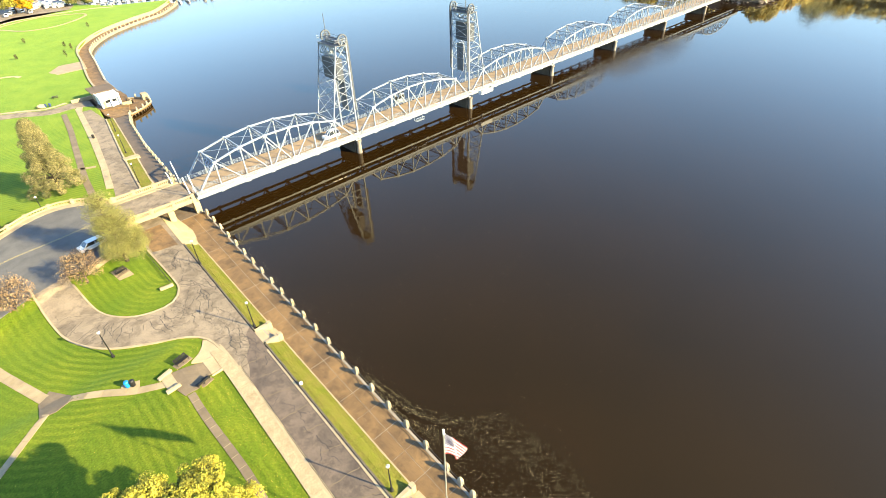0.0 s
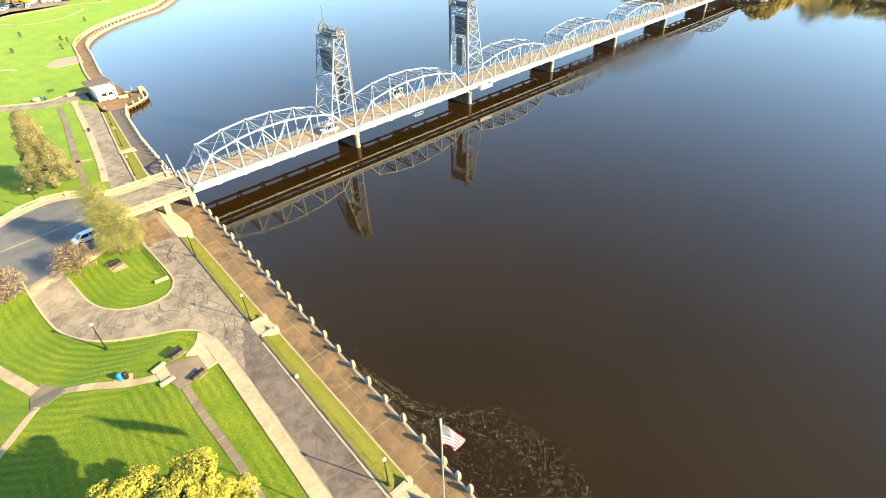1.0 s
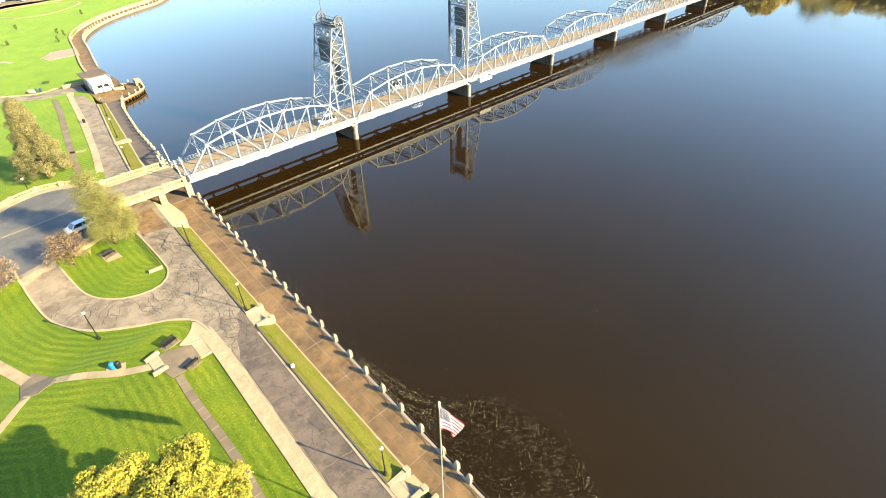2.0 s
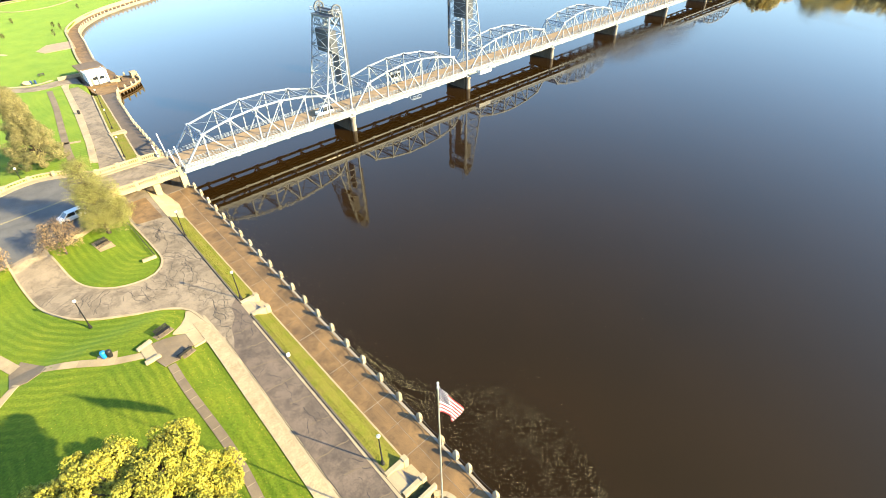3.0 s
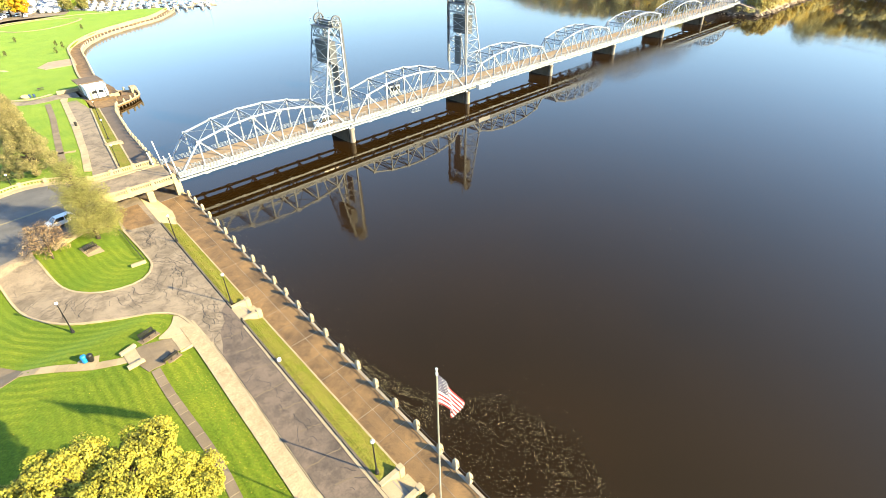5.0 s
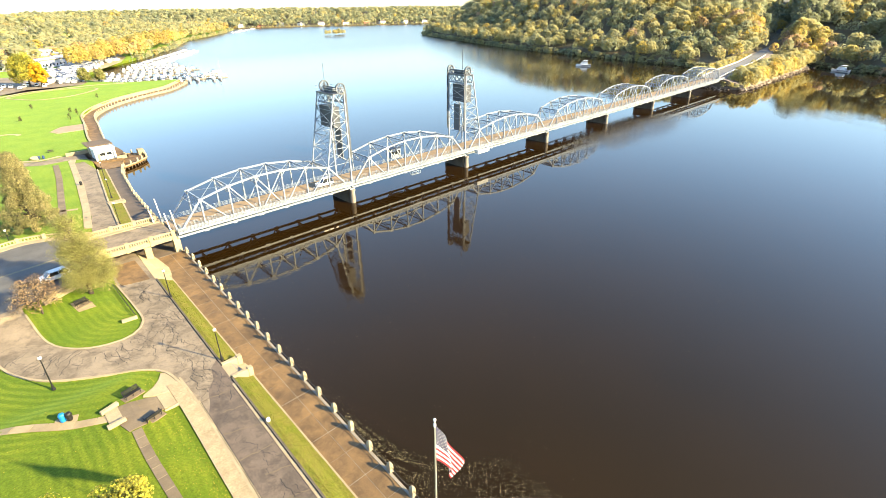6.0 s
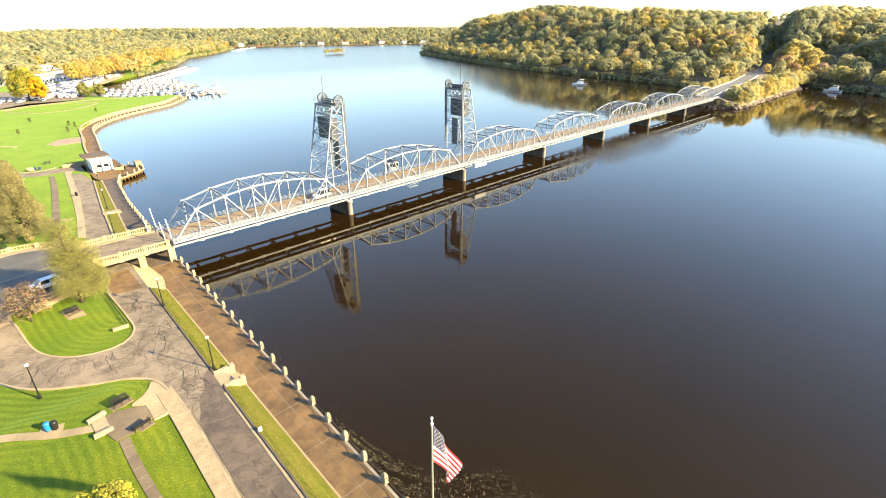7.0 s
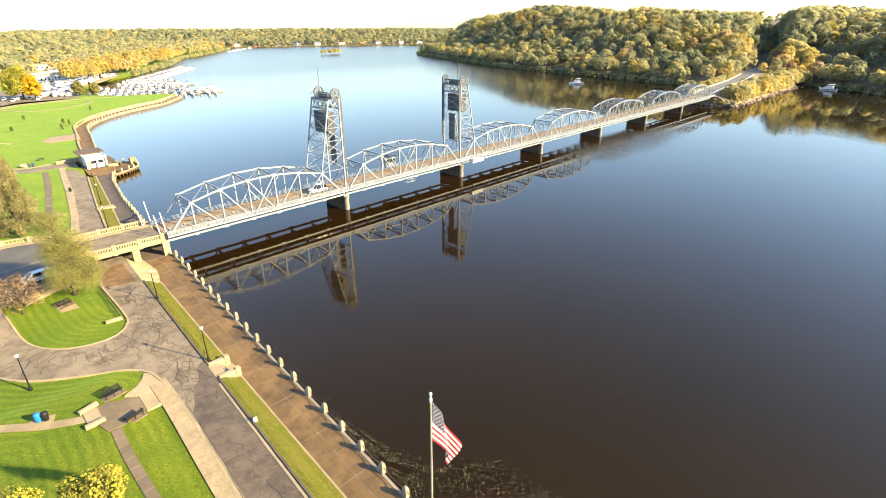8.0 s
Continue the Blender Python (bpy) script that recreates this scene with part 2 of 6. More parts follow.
def lerp_table(tab, v):
    if v <= tab[0][0]:
        return tab[0][1]
    for (a, x), (b, y) in zip(tab, tab[1:]):
        if v <= b:
            return x + (y - x) * (v - a) / (b - a)
    return tab[-1][1]


# ---- ground heights ----
ROAD_Z, PROM_Z, NORTH_Z, WATER_Z = 2.2, 1.15, 1.5, -0.75
# edges and height of the main road that leads onto the bridge, by x
MAIN_N = [(-70, 2), (-45, 9), (-32, 15.6), (-27.8, 18), (-24, 19), (-20.6, 18.4), (-16.5, 15.5), (-13, 10.6)]
MAIN_S = [(-70, -32), (-45, -19), (-34, -12.5), (-26, -9.8), (-23, -10.2), (-18.4, -8.2), (-13, -0.8)]
MAIN_H = [(-80, 3.2), (-34, 3.5), (-24, 3.8), (-14, 4.3), (0, 4.4)]


def ground(x, y):
    h = ROAD_Z + (NORTH_Z - ROAD_Z) * smooth((y - 2) / 10)
    h += 0.75 * smooth((-16.0 - x) / 4.0) * smooth((-y - 35.0) / 4.0)
    h += 1.0 * smooth((y + 22) / 13) * smooth((-13.5 - x) / 8) * (1 - smooth((y - 10) / 8))
    if x < -12.9 and -60 < y < 40:
        m = lerp_table(MAIN_H, x)
        k = (1 - smooth((y - lerp_table(MAIN_N, x)) / 1.6)) * smooth((y - lerp_table(MAIN_S, x) + 1.4) / 1.4)
        h = h + (m - h) * k
    if y > 330:
        inland = west_shore(y) - x
        h += 20 * smooth((inland - 90) / 220) * smooth((y - 380) / 150)
    return h


SHORE_W = [(-160, -14.2), (-3, -7.3), (12, -6.8), (20, -5.7), (43, -2.8), (74, 1.7), (97, 4.5), (100, 8.2), (119, 9.2), (151, 14.2), (174, 18), (195.5, 27.4), (212.6, 40.9), (228.5, 60),
           (236.5, 71), (252, 83), (263, 91), (268, 88), (278, 60), (300, 48), (340, 52), (400, 80), (450, 115), (572, 190), (625, 212), (693, 246), (827, 345), (887, 384), (960, 430), (1060, 440), (1500, 300)]


def west_shore(y):
    return lerp_table(SHORE_W, y)


def sheet_from_grid(name, xs_of, ys, zf, material, label, category, river=1):
    """A sheet of ground whose river side (the last column, or the first for river=-1) goes down into the water."""
    verts, faces = [], []
    rows = [xs_of(y) for y in ys]
    n = len(rows[0]) + 1
    for y, xs in zip(ys, rows):
        row = [(x, y, zf(x, y)) for x in xs]
        toe = xs[-1] if river > 0 else xs[0]
        foot = [(toe - river * 3.0, y, WATER_Z - 1.5)]
        verts += row + foot if river > 0 else foot + row
    for j in range(len(ys) - 1):
        for i in range(n - 1):
            a = j * n + i
            faces.append((a, a + 1, a + n + 1, a + n))
    me = bpy.data.meshes.new(name)
    me.from_pydata(verts, [], faces)
    me.materials.append(material)
    me.polygons.foreach_set("use_smooth", [True] * len(faces))
    return tagged(new(name, me), label, category, kind="structure")


def land_xs(y):
    e = west_shore(y)
    near = [e - k for k in np.arange(0, 42, 1.0)]
    return (list(np.linspace(-700, near[-1] - 3, 26)) + near[::-1])


land_ys = list(np.arange(-160, -60, 5.0)) + list(np.arange(-60, 40, 1.0)) + list(np.arange(40, 96, 4.0)) + list(np.arange(97, 300, 3.0)) + list(np.arange(300, 1500, 20.0))
lawn = sheet_from_grid("ground", land_xs, land_ys, ground, GRASS, "sunlit mown green park lawn along the river", "lawn")
# how far each spot lies from the road edge that the mower followed
_edges = np.array([(-15.6, -42.0), (-15.5, -49.0), (-16.2, -62.0), (-17.0, -76.0), (-19.0, -110.0), (-14.8, -39.6), (-16.9, -37.0), (-21.8, -34.0), (-25.7, -31.2), (-28.4, -27.7), (-30.2, -23.3), (-31.1, -16.2), (-31.4, -8.5)])
_order = [4, 3, 2, 1, 0, 5, 6, 7, 8, 9, 10, 11, 12]
_line = np.concatenate([np.linspace(_edges[a], _edges[b], 24) for a, b in zip(_order, _order[1:])])
_co = np.empty(len(lawn.data.vertices) * 3)
lawn.data.vertices.foreach_get("co", _co)
_co = _co.reshape(-1, 3)
_mow = _co[:, 0] * 0.25 + _co[:, 1] * 0.97
_nearby = (_co[:, 1] > -120) & (_co[:, 1] < -2) & (_co[:, 0] > -75)
_mow[_nearby] = np.sqrt(((_co[_nearby][:, None, :2] - _line[None]) ** 2).sum(2)).min(1)
lawn.data.attributes.new("mow", 'FLOAT', 'POINT').data.foreach_set("value", _mow.astype(np.float32))

bmw = bmesh.new()
for p in ((-900, -900, WATER_Z), (2600, -900, WATER_Z), (2600, 2600, WATER_Z), (-900, 2600, WATER_Z)):
    bmw.verts.new(p)
bmw.faces.new(bmw.verts)
tagged(obj("water", bmw, WATER), "calm dark brown river water mirroring the sky", "river", kind="structure")


def draped(name, pts, dz, material, label, category, cell=2.0, zf=ground, skirt=0.25, kind="structure", parent=None):
    """A paved sheet with the outline pts, laid dz over the ground, with an edge that goes down into it."""
    bm = bmesh.new()
    f = bm.faces.new([bm.verts.new((x, y, 0)) for x, y in pts])
    bmesh.ops.triangulate(bm, faces=[f])
    xs, ys = [p[0] for p in pts], [p[1] for p in pts]
    for lo, hi, ax in ((min(xs), max(xs), 0), (min(ys), max(ys), 1)):
        k = math.ceil(lo / cell) * cell
        while k < hi:
            co, no = [0, 0, 0], [0, 0, 0]
            co[ax], no[ax] = k, 1
            bmesh.ops.bisect_plane(bm, geom=bm.verts[:] + bm.edges[:] + bm.faces[:], plane_co=co, plane_no=no)
            k += cell
    bmesh.ops.recalc_face_normals(bm, faces=bm.faces[:])
    if sum(f.normal.z for f in bm.faces) < 0:
        bmesh.ops.reverse_faces(bm, faces=bm.faces[:])
    for v in bm.verts:
        v.co.z = zf(v.co.x, v.co.y) + dz
    edges = [e for e in bm.edges if e.is_boundary]
    ex = bmesh.ops.extrude_edge_only(bm, edges=edges)
    for v in ex["geom"]:
        if isinstance(v, bmesh.types.BMVert):
            v.co.z -= skirt
    ob = obj(name, bm, material, parent)
    if not parent:
        tagged(ob, label, category, kind=kind)
    return ob


def resample(pts, step):
    """Points along a smooth curve through pts."""
    P = [Vector((*p, 0)) for p in pts]
    P = [2 * P[0] - P[1]] + P + [2 * P[-1] - P[-2]]
    out = []
    for i in range(1, len(P) - 2):
        a, b, c, d = P[i - 1:i + 3]
        n = max(1, round((c - b).length / step))
        for k in range(n):
            t = k / n
            out.append(0.5 * ((2 * b) + (c - a) * t + (2 * a - 5 * b + 4 * c - d) * t * t + (3 * b - a - 3 * c + d) * t ** 3))
    out.append(P[-2])
    return [(p.x, p.y) for p in out]


def offset(pts, w):
    """The curve pts moved w metres to its left."""
    out = []
    for i, p in enumerate(pts):
        a, b = Vector(pts[max(0, i - 1)]), Vector(pts[min(len(pts) - 1, i + 1)])
        d = (b - a).normalized()
        out.append((p[0] - d.y * w, p[1] + d.x * w))
    return out


def band_bm(left, right, z0f, z1f, bm=None):
    """A solid strip between two curves, from z0 up to z1."""
    bm = bm or bmesh.new()
    rows = []
    for (lx, ly), (rx, ry) in zip(left, right):
        rows.append([bm.verts.new(p) for p in ((lx, ly, z0f(lx, ly)), (lx, ly, z1f(lx, ly)), (rx, ry, z1f(rx, ry)), (rx, ry, z0f(rx, ry)))])
    for a, b in zip(rows, rows[1:]):
        for i in range(4):
            j = (i + 1) % 4
            bm.faces.new((a[i], b[i], b[j], a[j]))
    bm.faces.new(rows[0])
    bm.faces.new(rows[-1][::-1])
    bmesh.ops.recalc_face_normals(bm, faces=bm.faces[:])
    return bm


def kerb(name, pts, w, up, material, label, parent=None, step=1.5, category="kerb"):
    c = resample(pts, step)
    bm = band_bm(offset(c, w / 2), offset(c, -w / 2), lambda x, y: ground(x, y) - 0.3, lambda x, y: ground(x, y) + up)
    ob = obj(name, bm, material, parent)
    if not parent:
        tagged(ob, label, category, kind="structure")
    return ob


# ---- lines of the riverside ----
def edge_x(y):      # water edge of the promenade
    return 0.9 + 0.0547 * y


def bank_x(y):      # foot of the grass bank
    return -4.75 + 0.039 * y


def wall_x(y):      # top of the grass bank, edge of the road
    return -7.2 + 0.044 * y


SIDE_R = [(-42, -14.2), (-48, -14.2), (-59, -14.7), (-77, -15.6), (-150, -19)]
ISLAND = [(-13.2, -9.0), (-13.0, -20), (-13.3, -24.6), (-15.4, -27.3), (-18.6, -27.4), (-22, -25.5), (-24.7, -20.9), (-25.9, -11.5)]
OUTER = [(-31.4, -8.5), (-31.1, -16.2), (-30.2, -23.3), (-28.4, -27.7), (-25.7, -31.2), (-21.8, -34.0), (-16.9, -37.0), (-14.8, -39.6), (-14.1, -44)]
road_pts = [(wall_x(y), y) for y in (-2, -20, -40, -60, -80, -150)] + [(-18.8, -150), (-15.4, -77), (-14.5, -59), (-14.0, -48)] + resample(OUTER, 1.5)[::-1] + [(-26, -9.5)] + resample(ISLAND, 1.5)[::-1] + [(-12.6, -2)]
draped("road_south", [(wall_x(y), y) for y in (-41.8, -60, -80, -150)] + [(-18.8, -150), (-15.4, -77), (-14.5, -59), (-14.2, -52.0), (-13.0, -49.6), (-12.2, -47.0), (-10.9, -45.4), (-10.3, -43.0)], 0.096, ASPHD, "dark worn slab road beside the river bank", "road", cell=1.0)
draped("road", road_pts, 0.09, ASPH, "old cracked grey asphalt riverside road", "road", cell=1.0)
draped("road_north", [(-12.6, -2), (-12.4, 12), (-8.4, 32), (-5.0, 58), (-1.8, 86), (1.0, 86), (1.7, 74), (-2.8, 43), (-5.7, 20), (-6.8, 12), (-7.3, -2)], 0.04, ASPH, "old grey asphalt riverside road beyond the bridge", "road")
main_n, main_s = [(x, y - 1.8) for x, y in MAIN_N], [(x, y + 0.6) for x, y in MAIN_S]
draped("main_road", resample(main_n, 2) + resample(main_s, 2)[::-1], 0.1, ROADM, "dark asphalt street leading onto the bridge", "road", cell=1.0)
kerb("kerb", [(x + 0.25, y) for y, x in SIDE_R], 0.25, 0.17, PALE, "pale concrete kerb of the riverside road")
kerb("kerb", ISLAND, 0.28, 0.16, PALE, "pale concrete kerb round the grass island")
kerb("kerb", OUTER, 0.3, 0.16, PALE, "pale concrete kerb of the loop road")

# grass bank between road and promenade
def bank(name, y0, y1):
    bm = bmesh.new()
    ys = np.linspace(y0, y1, int(abs(y1 - y0) / 1.5) + 2)
    prev = None
    for y in ys:
        xs = np.linspace(wall_x(y) + 0.3, bank_x(y), 5)
        row = [bm.verts.new((x, y, ROAD_Z + 0.12 - (ROAD_Z - PROM_Z - 0.05) * smooth((i - 0.4) / 3.4) + random.uniform(-0.03, 0.03))) for i, x in enumerate(xs)]
        if prev:
            for i in range(4):
                bm.faces.new((prev[i], row[i], row[i + 1], prev[i + 1]))
        prev = row
    bmesh.ops.recalc_face_normals(bm, faces=bm.faces[:])
    if sum(f.normal.z for f in bm.faces) < 0:
        bmesh.ops.reverse_faces(bm, faces=bm.faces[:])
    return tagged(obj(name, bm, BANKG), "rough yellowed grass bank between road and promenade", "grass", kind="structure")


bank("grass_bank", -12.5, -42.6)
bank("grass_bank", -47.2, -78.05)
prom_w = [(edge_x(y) - 0.35, y) for y in np.arange(-150, 0, 6.0)] + [(edge_x(-1) - 0.35, -1)]
prom_l = [(bank_x(y) - 0.3, y) for y in np.arange(-150, 0, 6.0)] + [(bank_x(-1) - 0.3, -1)]
prom = tagged(obj("promenade", band_bm(prom_l, prom_w, lambda x, y: -2.0, lambda x, y: PROM_Z - 0.018), CONC), "weathered brown concrete river promenade in large slabs", "promenade", kind="structure")
tagged(obj("seawall", band_bm([(x, y) for x, y in prom_w], [(x + 0.32, y) for x, y in prom_w], lambda x, y: -2.5, lambda x, y: PROM_Z + 0.05), CONC), "stained concrete river wall", "wall", kind="structure")

# ---- bridge ----
X_W, SPAN, PANEL = 0.5, 42.6, 42.6 / 7
Y_S, Y_N, DECK = 1.2, 8.7, 4.6
TOPS = {1: 5.2, 2: 6.6, 3: 7.3, 4: 7.3, 5: 6.6, 6: 5.2}


def truss_span(x0, label):
    t = thing("truss_span", label, "bridge span", "truss spans of the bridge", (x0, 0, 0))
    B = lambda i, y: (i * PANEL + (0.25 if i == 0 else -0.25 if i == 7 else 0), y, DECK - 1.33)
    T = lambda i, y: (i * PANEL, y, DECK + TOPS[i])
    for y in (Y_S, Y_N):
        part("bottom_chord", bars([(B(0, y), B(7, y))], 0.35, 0.5), STEEL, t)
        part("top_chord", bars([(T(i, y), T(i + 1, y)) for i in range(1, 6)], 0.3, 0.36), STEEL, t)
        for a, b in ((B(0, y), T(1, y)), (B(7, y), T(6, y))):
            part("end_post", bars([(a, b)], 0.3, 0.36), STEEL, t)
        for i in range(1, 7):
            part("vertical_post", bars([(B(i, y), T(i, y))], 0.24, 0.28), STEEL, t)
        for a, b in ((1, 2), (2, 3), (3, 4), (4, 3), (5, 4), (6, 5)):
            part("diagonal", bars([(T(a, y), B(b, y))], 0.18, 0.24), STEEL, t)
    for i in range(1, 7):
        part("top_strut", bars([(T(i, Y_S), T(i, Y_N))], 0.25, 0.3), STEEL, t)
    for i in range(1, 6):
        part("top_lateral", bars([(T(i, Y_S), T(i + 1, Y_N)), (T(i, Y_N), T(i + 1, Y_S))], 0.09), STEEL, t)
    for i in (1, 6):
        z = DECK + 4.1
        xx = i * PANEL + (-1 if i == 1 else 1) * (PANEL * (1 - 4.1 / 5.2))
        segs = [((xx, Y_S, z), (xx, Y_N, z))]
        n = 6
        for k in range(n):
            a, b = Y_S + (Y_N - Y_S) * k / n, Y_S + (Y_N - Y_S) * (k + 1) / n
            segs += [((xx, a, z), (i * PANEL, b, DECK + 5.1)), ((xx, b, z), (i * PANEL, a, DECK + 5.1))]
        pb = part("portal_brace", bars(segs[:1], 0.16), STEEL, t)
        for sg in segs[1:]:
            part("lattice_bar", bars([sg], 0.12), STEEL, pb)
    for i in range(2, 6):
        segs = []
        z = DECK + TOPS[i] - 1.5
        segs = [((i * PANEL, Y_S, z), (i * PANEL, Y_N, z)), ((i * PANEL, Y_S, z), (i * PANEL, Y_N, z + 1.4)), ((i * PANEL, Y_N, z), (i * PANEL, Y_S, z + 1.4))]
        part("sway_brace", bars(segs, 0.11), STEEL, t)
    for y in (Y_S, Y_N):
        for i in range(1, 7):
            for q in (T(i, y), B(i, y)):
                part("gusset", boxes(((q[0] - 0.45, y - 0.21, q[2] - 0.4), (q[0] + 0.45, y + 0.21, q[2] + 0.24))), STEEL, t)
    part("deck", boxes(((0.1, Y_S + 0.25, DECK - 0.35), (SPAN - 0.1, Y_N - 0.25, DECK))), DECKM, t, "tan worn road deck")
    for i in range(8):
        part("floor_beam", bars([((B(i, 0)[0], Y_S, DECK - 0.72), (B(i, 0)[0], Y_N, DECK - 0.72))], 0.3, 0.75), STEEL, t)
        part("bracket", bars([((B(i, 0)[0], -0.95, DECK + 0.04), (B(i, 0)[0], Y_S, DECK - 0.3)), ((B(i, 0)[0], -0.95, DECK + 0.1), (B(i, 0)[0], Y_S, DECK + 0.1))], 0.14, 0.12), STEEL, t)
    for y in (2.4, 3.9, 5.4, 6.9):
        part("stringer", bars([((0.2, y, DECK - 0.55), (SPAN - 0.2, y, DECK - 0.55))], 0.2, 0.4), STEEL, t)
    part("walkway", boxes(((0.1, -0.9, DECK + 0.12), (SPAN - 0.1, Y_S - 0.25, DECK + 0.22))), DECKM, t, "tan planked walkway outside the truss")
    part("fascia", boxes(((0.05, -1.05, DECK - 0.08), (SPAN - 0.05, -0.92, DECK + 0.36))), STEEL, t)
    for name, y, x1 in (("walkway_rail", -0.95, SPAN), ("road_rail", Y_N - 0.45, SPAN), ("road_rail", Y_S + 0.4, SPAN)):
        up = 0.2 if y < 0 else 0.0
        segs = [((0.1, y, DECK + z + up), (x1 - 0.1, y, DECK + z + up)) for z in ((0.3, 0.5, 0.7, 0.92) if y < 0 else (0.35, 0.6, 0.85, 1.1))]
        k = 0.1
        while k < x1:
            segs.append(((k, y, DECK + up), (k, y, DECK + up + (0.95 if y < 0 else 1.12))))
            k += PANEL / 3
        part(name, bars(segs, 0.08 if y < 0 else 0.045, 0.12 if y < 0 else 0.05), STEEL, t)
    return t


first_span = truss_span(X_W, "silver painted riveted steel truss span over the river")
for k in range(1, 7):
    copy_thing(first_span, pose(X_W + SPAN * k, 0, 0))


def bridge_pier(x, label):
    t = thing("bridge_pier", label, "bridge pier", "piers of the bridge", (x, 0, 0))
    for y in (0.9, 9.3):
        part("column", lathe([(0.8, -4), (0.62, 2.3), (0.8, 2.4), (0.8, 2.85)], 14, (0, y, 0)), PIERC, t)
    # the web wall's shade is put into its dark colour
    part("web_wall", boxes(((-0.9, 1.5, -4), (0.9, 8.8, 2.8))), SHADE_DIRT, t, "concrete web wall with its shade painted dark")
    part("bearing", boxes(((-0.8, 0.7, 2.84), (0.8, 1.7, 3.16))), STEEL, t)
    part("bearing", boxes(((-0.8, 8.2, 2.84), (0.8, 9.2, 3.16))), STEEL, t)
    return t


p = bridge_pier(X_W + SPAN, "weathered two-column concrete bridge pier in the water")
for k in range(2, 7):
    copy_thing(p, pose(X_W + SPAN * k, 0, 0))


def lift_tower(x, s):
    """s: +1 when the raking legs lie towards +x."""
    t = thing("lift_tower", "tall silver steel lift tower with sheaves and a dark counterweight", "bridge tower", "lift towers of the bridge", (x, 0, 0))
    TOP = 26.6
    Y_T = Y_N - 0.5
    fx, bx0, bx1 = -0.35 * s, PANEL * s, 2.5 * s
    lean = lambda z: bx0 + (bx1 - bx0) * min(1, (z - 9.8) / (TOP - 9.8))
    levels = [9.9, 13.8, 17.0, 20.0, 22.8, TOP]
    for y in (Y_S, Y_T):
        part("leg", bars([((fx, y, DECK), (fx, y, TOP))], 0.35, 0.35), STEEL, t)
        part("leg", bars([((bx0, y, 9.8), (bx1, y, TOP))], 0.27, 0.27), STEEL, t)
        for a, b in zip(levels, levels[1:]):
            part("brace", bars([((fx, y, a), (lean(b), y, b)), ((lean(a), y, a), (fx, y, a)), ((lean(a), y, a), (fx, y, b))], 0.09, 0.12), STEEL, t)
        bm = bmesh.new()
        sh = part("sheave", bm, SHEAVE, t, "spoked rope sheave")
        bm = bmesh.new()
        n, R, cx, cz = 24, 1.22, 0.45 * s, TOP + 1.0
        for i in range(n):
            a0, a1 = 2 * math.pi * i / n, 2 * math.pi * (i + 1) / n
            beam(bm, (cx + R * math.cos(a0), y, cz + R * math.sin(a0)), (cx + R * math.cos(a1), y, cz + R * math.sin(a1)), 0.26, 0.4, (0, 1, 0))
        for i in range(6):
            a0 = math.pi * i / 6
            beam(bm, (cx - R * math.cos(a0), y, cz - R * math.sin(a0)), (cx + R * math.cos(a0), y, cz + R * math.sin(a0)), 0.1, 0.12, (0, 1, 0))
        bm.to_mesh(sh.data)
        bm.free()
        part("rope", bars([((fx - 0.5 * s, y, TOP + 0.6), (fx - 0.5 * s, y, DECK + 6))], 0.22, 0.4), DARKSTEEL, t)
    for a, b in zip(levels, levels[1:]):
        for xa, xb in ((fx, fx), (lean(a), lean(b))):
            segs = [((xa, Y_S, a), (xa, Y_T, a))]
            if a > 13 or xa != fx:
                segs += [((xa, Y_S, a), (xb, Y_T, b)), ((xa, Y_T, a), (xb, Y_S, b))]
            part("brace", bars(segs, 0.08, 0.12), STEEL, t)
    x_lo, x_hi = sorted((fx - 0.3 * s, bx1 + 0.3 * s))
    part("platform", boxes(((x_lo, Y_S - 0.3, TOP - 0.12), (x_hi, Y_T + 0.3, TOP))), SHEAVE, t)
    part("machinery", boxes(((0.3 * s if s > 0 else 1.6 * s, Y_S + 1.6, TOP), (1.6 * s if s > 0 else 0.3 * s, Y_T - 1.6, TOP + 0.9))), DARKSTEEL, t)
    # latticed head trusses between the legs
    for xg in (fx, bx1):
        part("top_girder", bars([((xg, Y_S, TOP - 0.25), (xg, Y_T, TOP - 0.25)), ((xg, Y_S, TOP - 2.3), (xg, Y_T, TOP - 2.3))], 0.22, 0.42), STEEL, t)
        lat = []
        for k in range(4):
            ya, yb = Y_S + (Y_T - Y_S) * k / 4, Y_S + (Y_T - Y_S) * (k + 1) / 4
            lat += [((xg, ya, TOP - 0.4), (xg, yb, TOP - 2.2)), ((xg, yb, TOP - 0.4), (xg, ya, TOP - 2.2))]
        part("lattice", bars(lat, 0.1, 0.16), STEEL, t)
    part("drive_shaft", bars([((0.45 * s, Y_S, TOP + 1.0), (0.45 * s, Y_T, TOP + 1.0))], 0.24), SHEAVE, t)
    for y in (Y_S, Y_T):
        part("bearing_stand", bars([((0.45 * s + d, y + e, TOP), (0.45 * s, y + e, TOP + 1.0)) for d in (-0.8, 0.8) for e in (-0.32, 0.32)], 0.16), STEEL, t)
    rail = []
    for z in (0.8, 1.3):
        rail += [((x_lo, Y_S - 0.3, TOP + z), (x_hi, Y_S - 0.3, TOP + z)), ((x_lo, Y_T + 0.3, TOP + z), (x_hi, Y_T + 0.3, TOP + z)), ((x_lo, Y_S - 0.3, TOP + z), (x_lo, Y_T + 0.3, TOP + z)), ((x_hi, Y_S - 0.3, TOP + z), (x_hi, Y_T + 0.3, TOP + z))]
    part("platform_rail", bars(rail, 0.07), STEEL, t)
    c_lo, c_hi = sorted((0.9 * s, 2.7 * s))
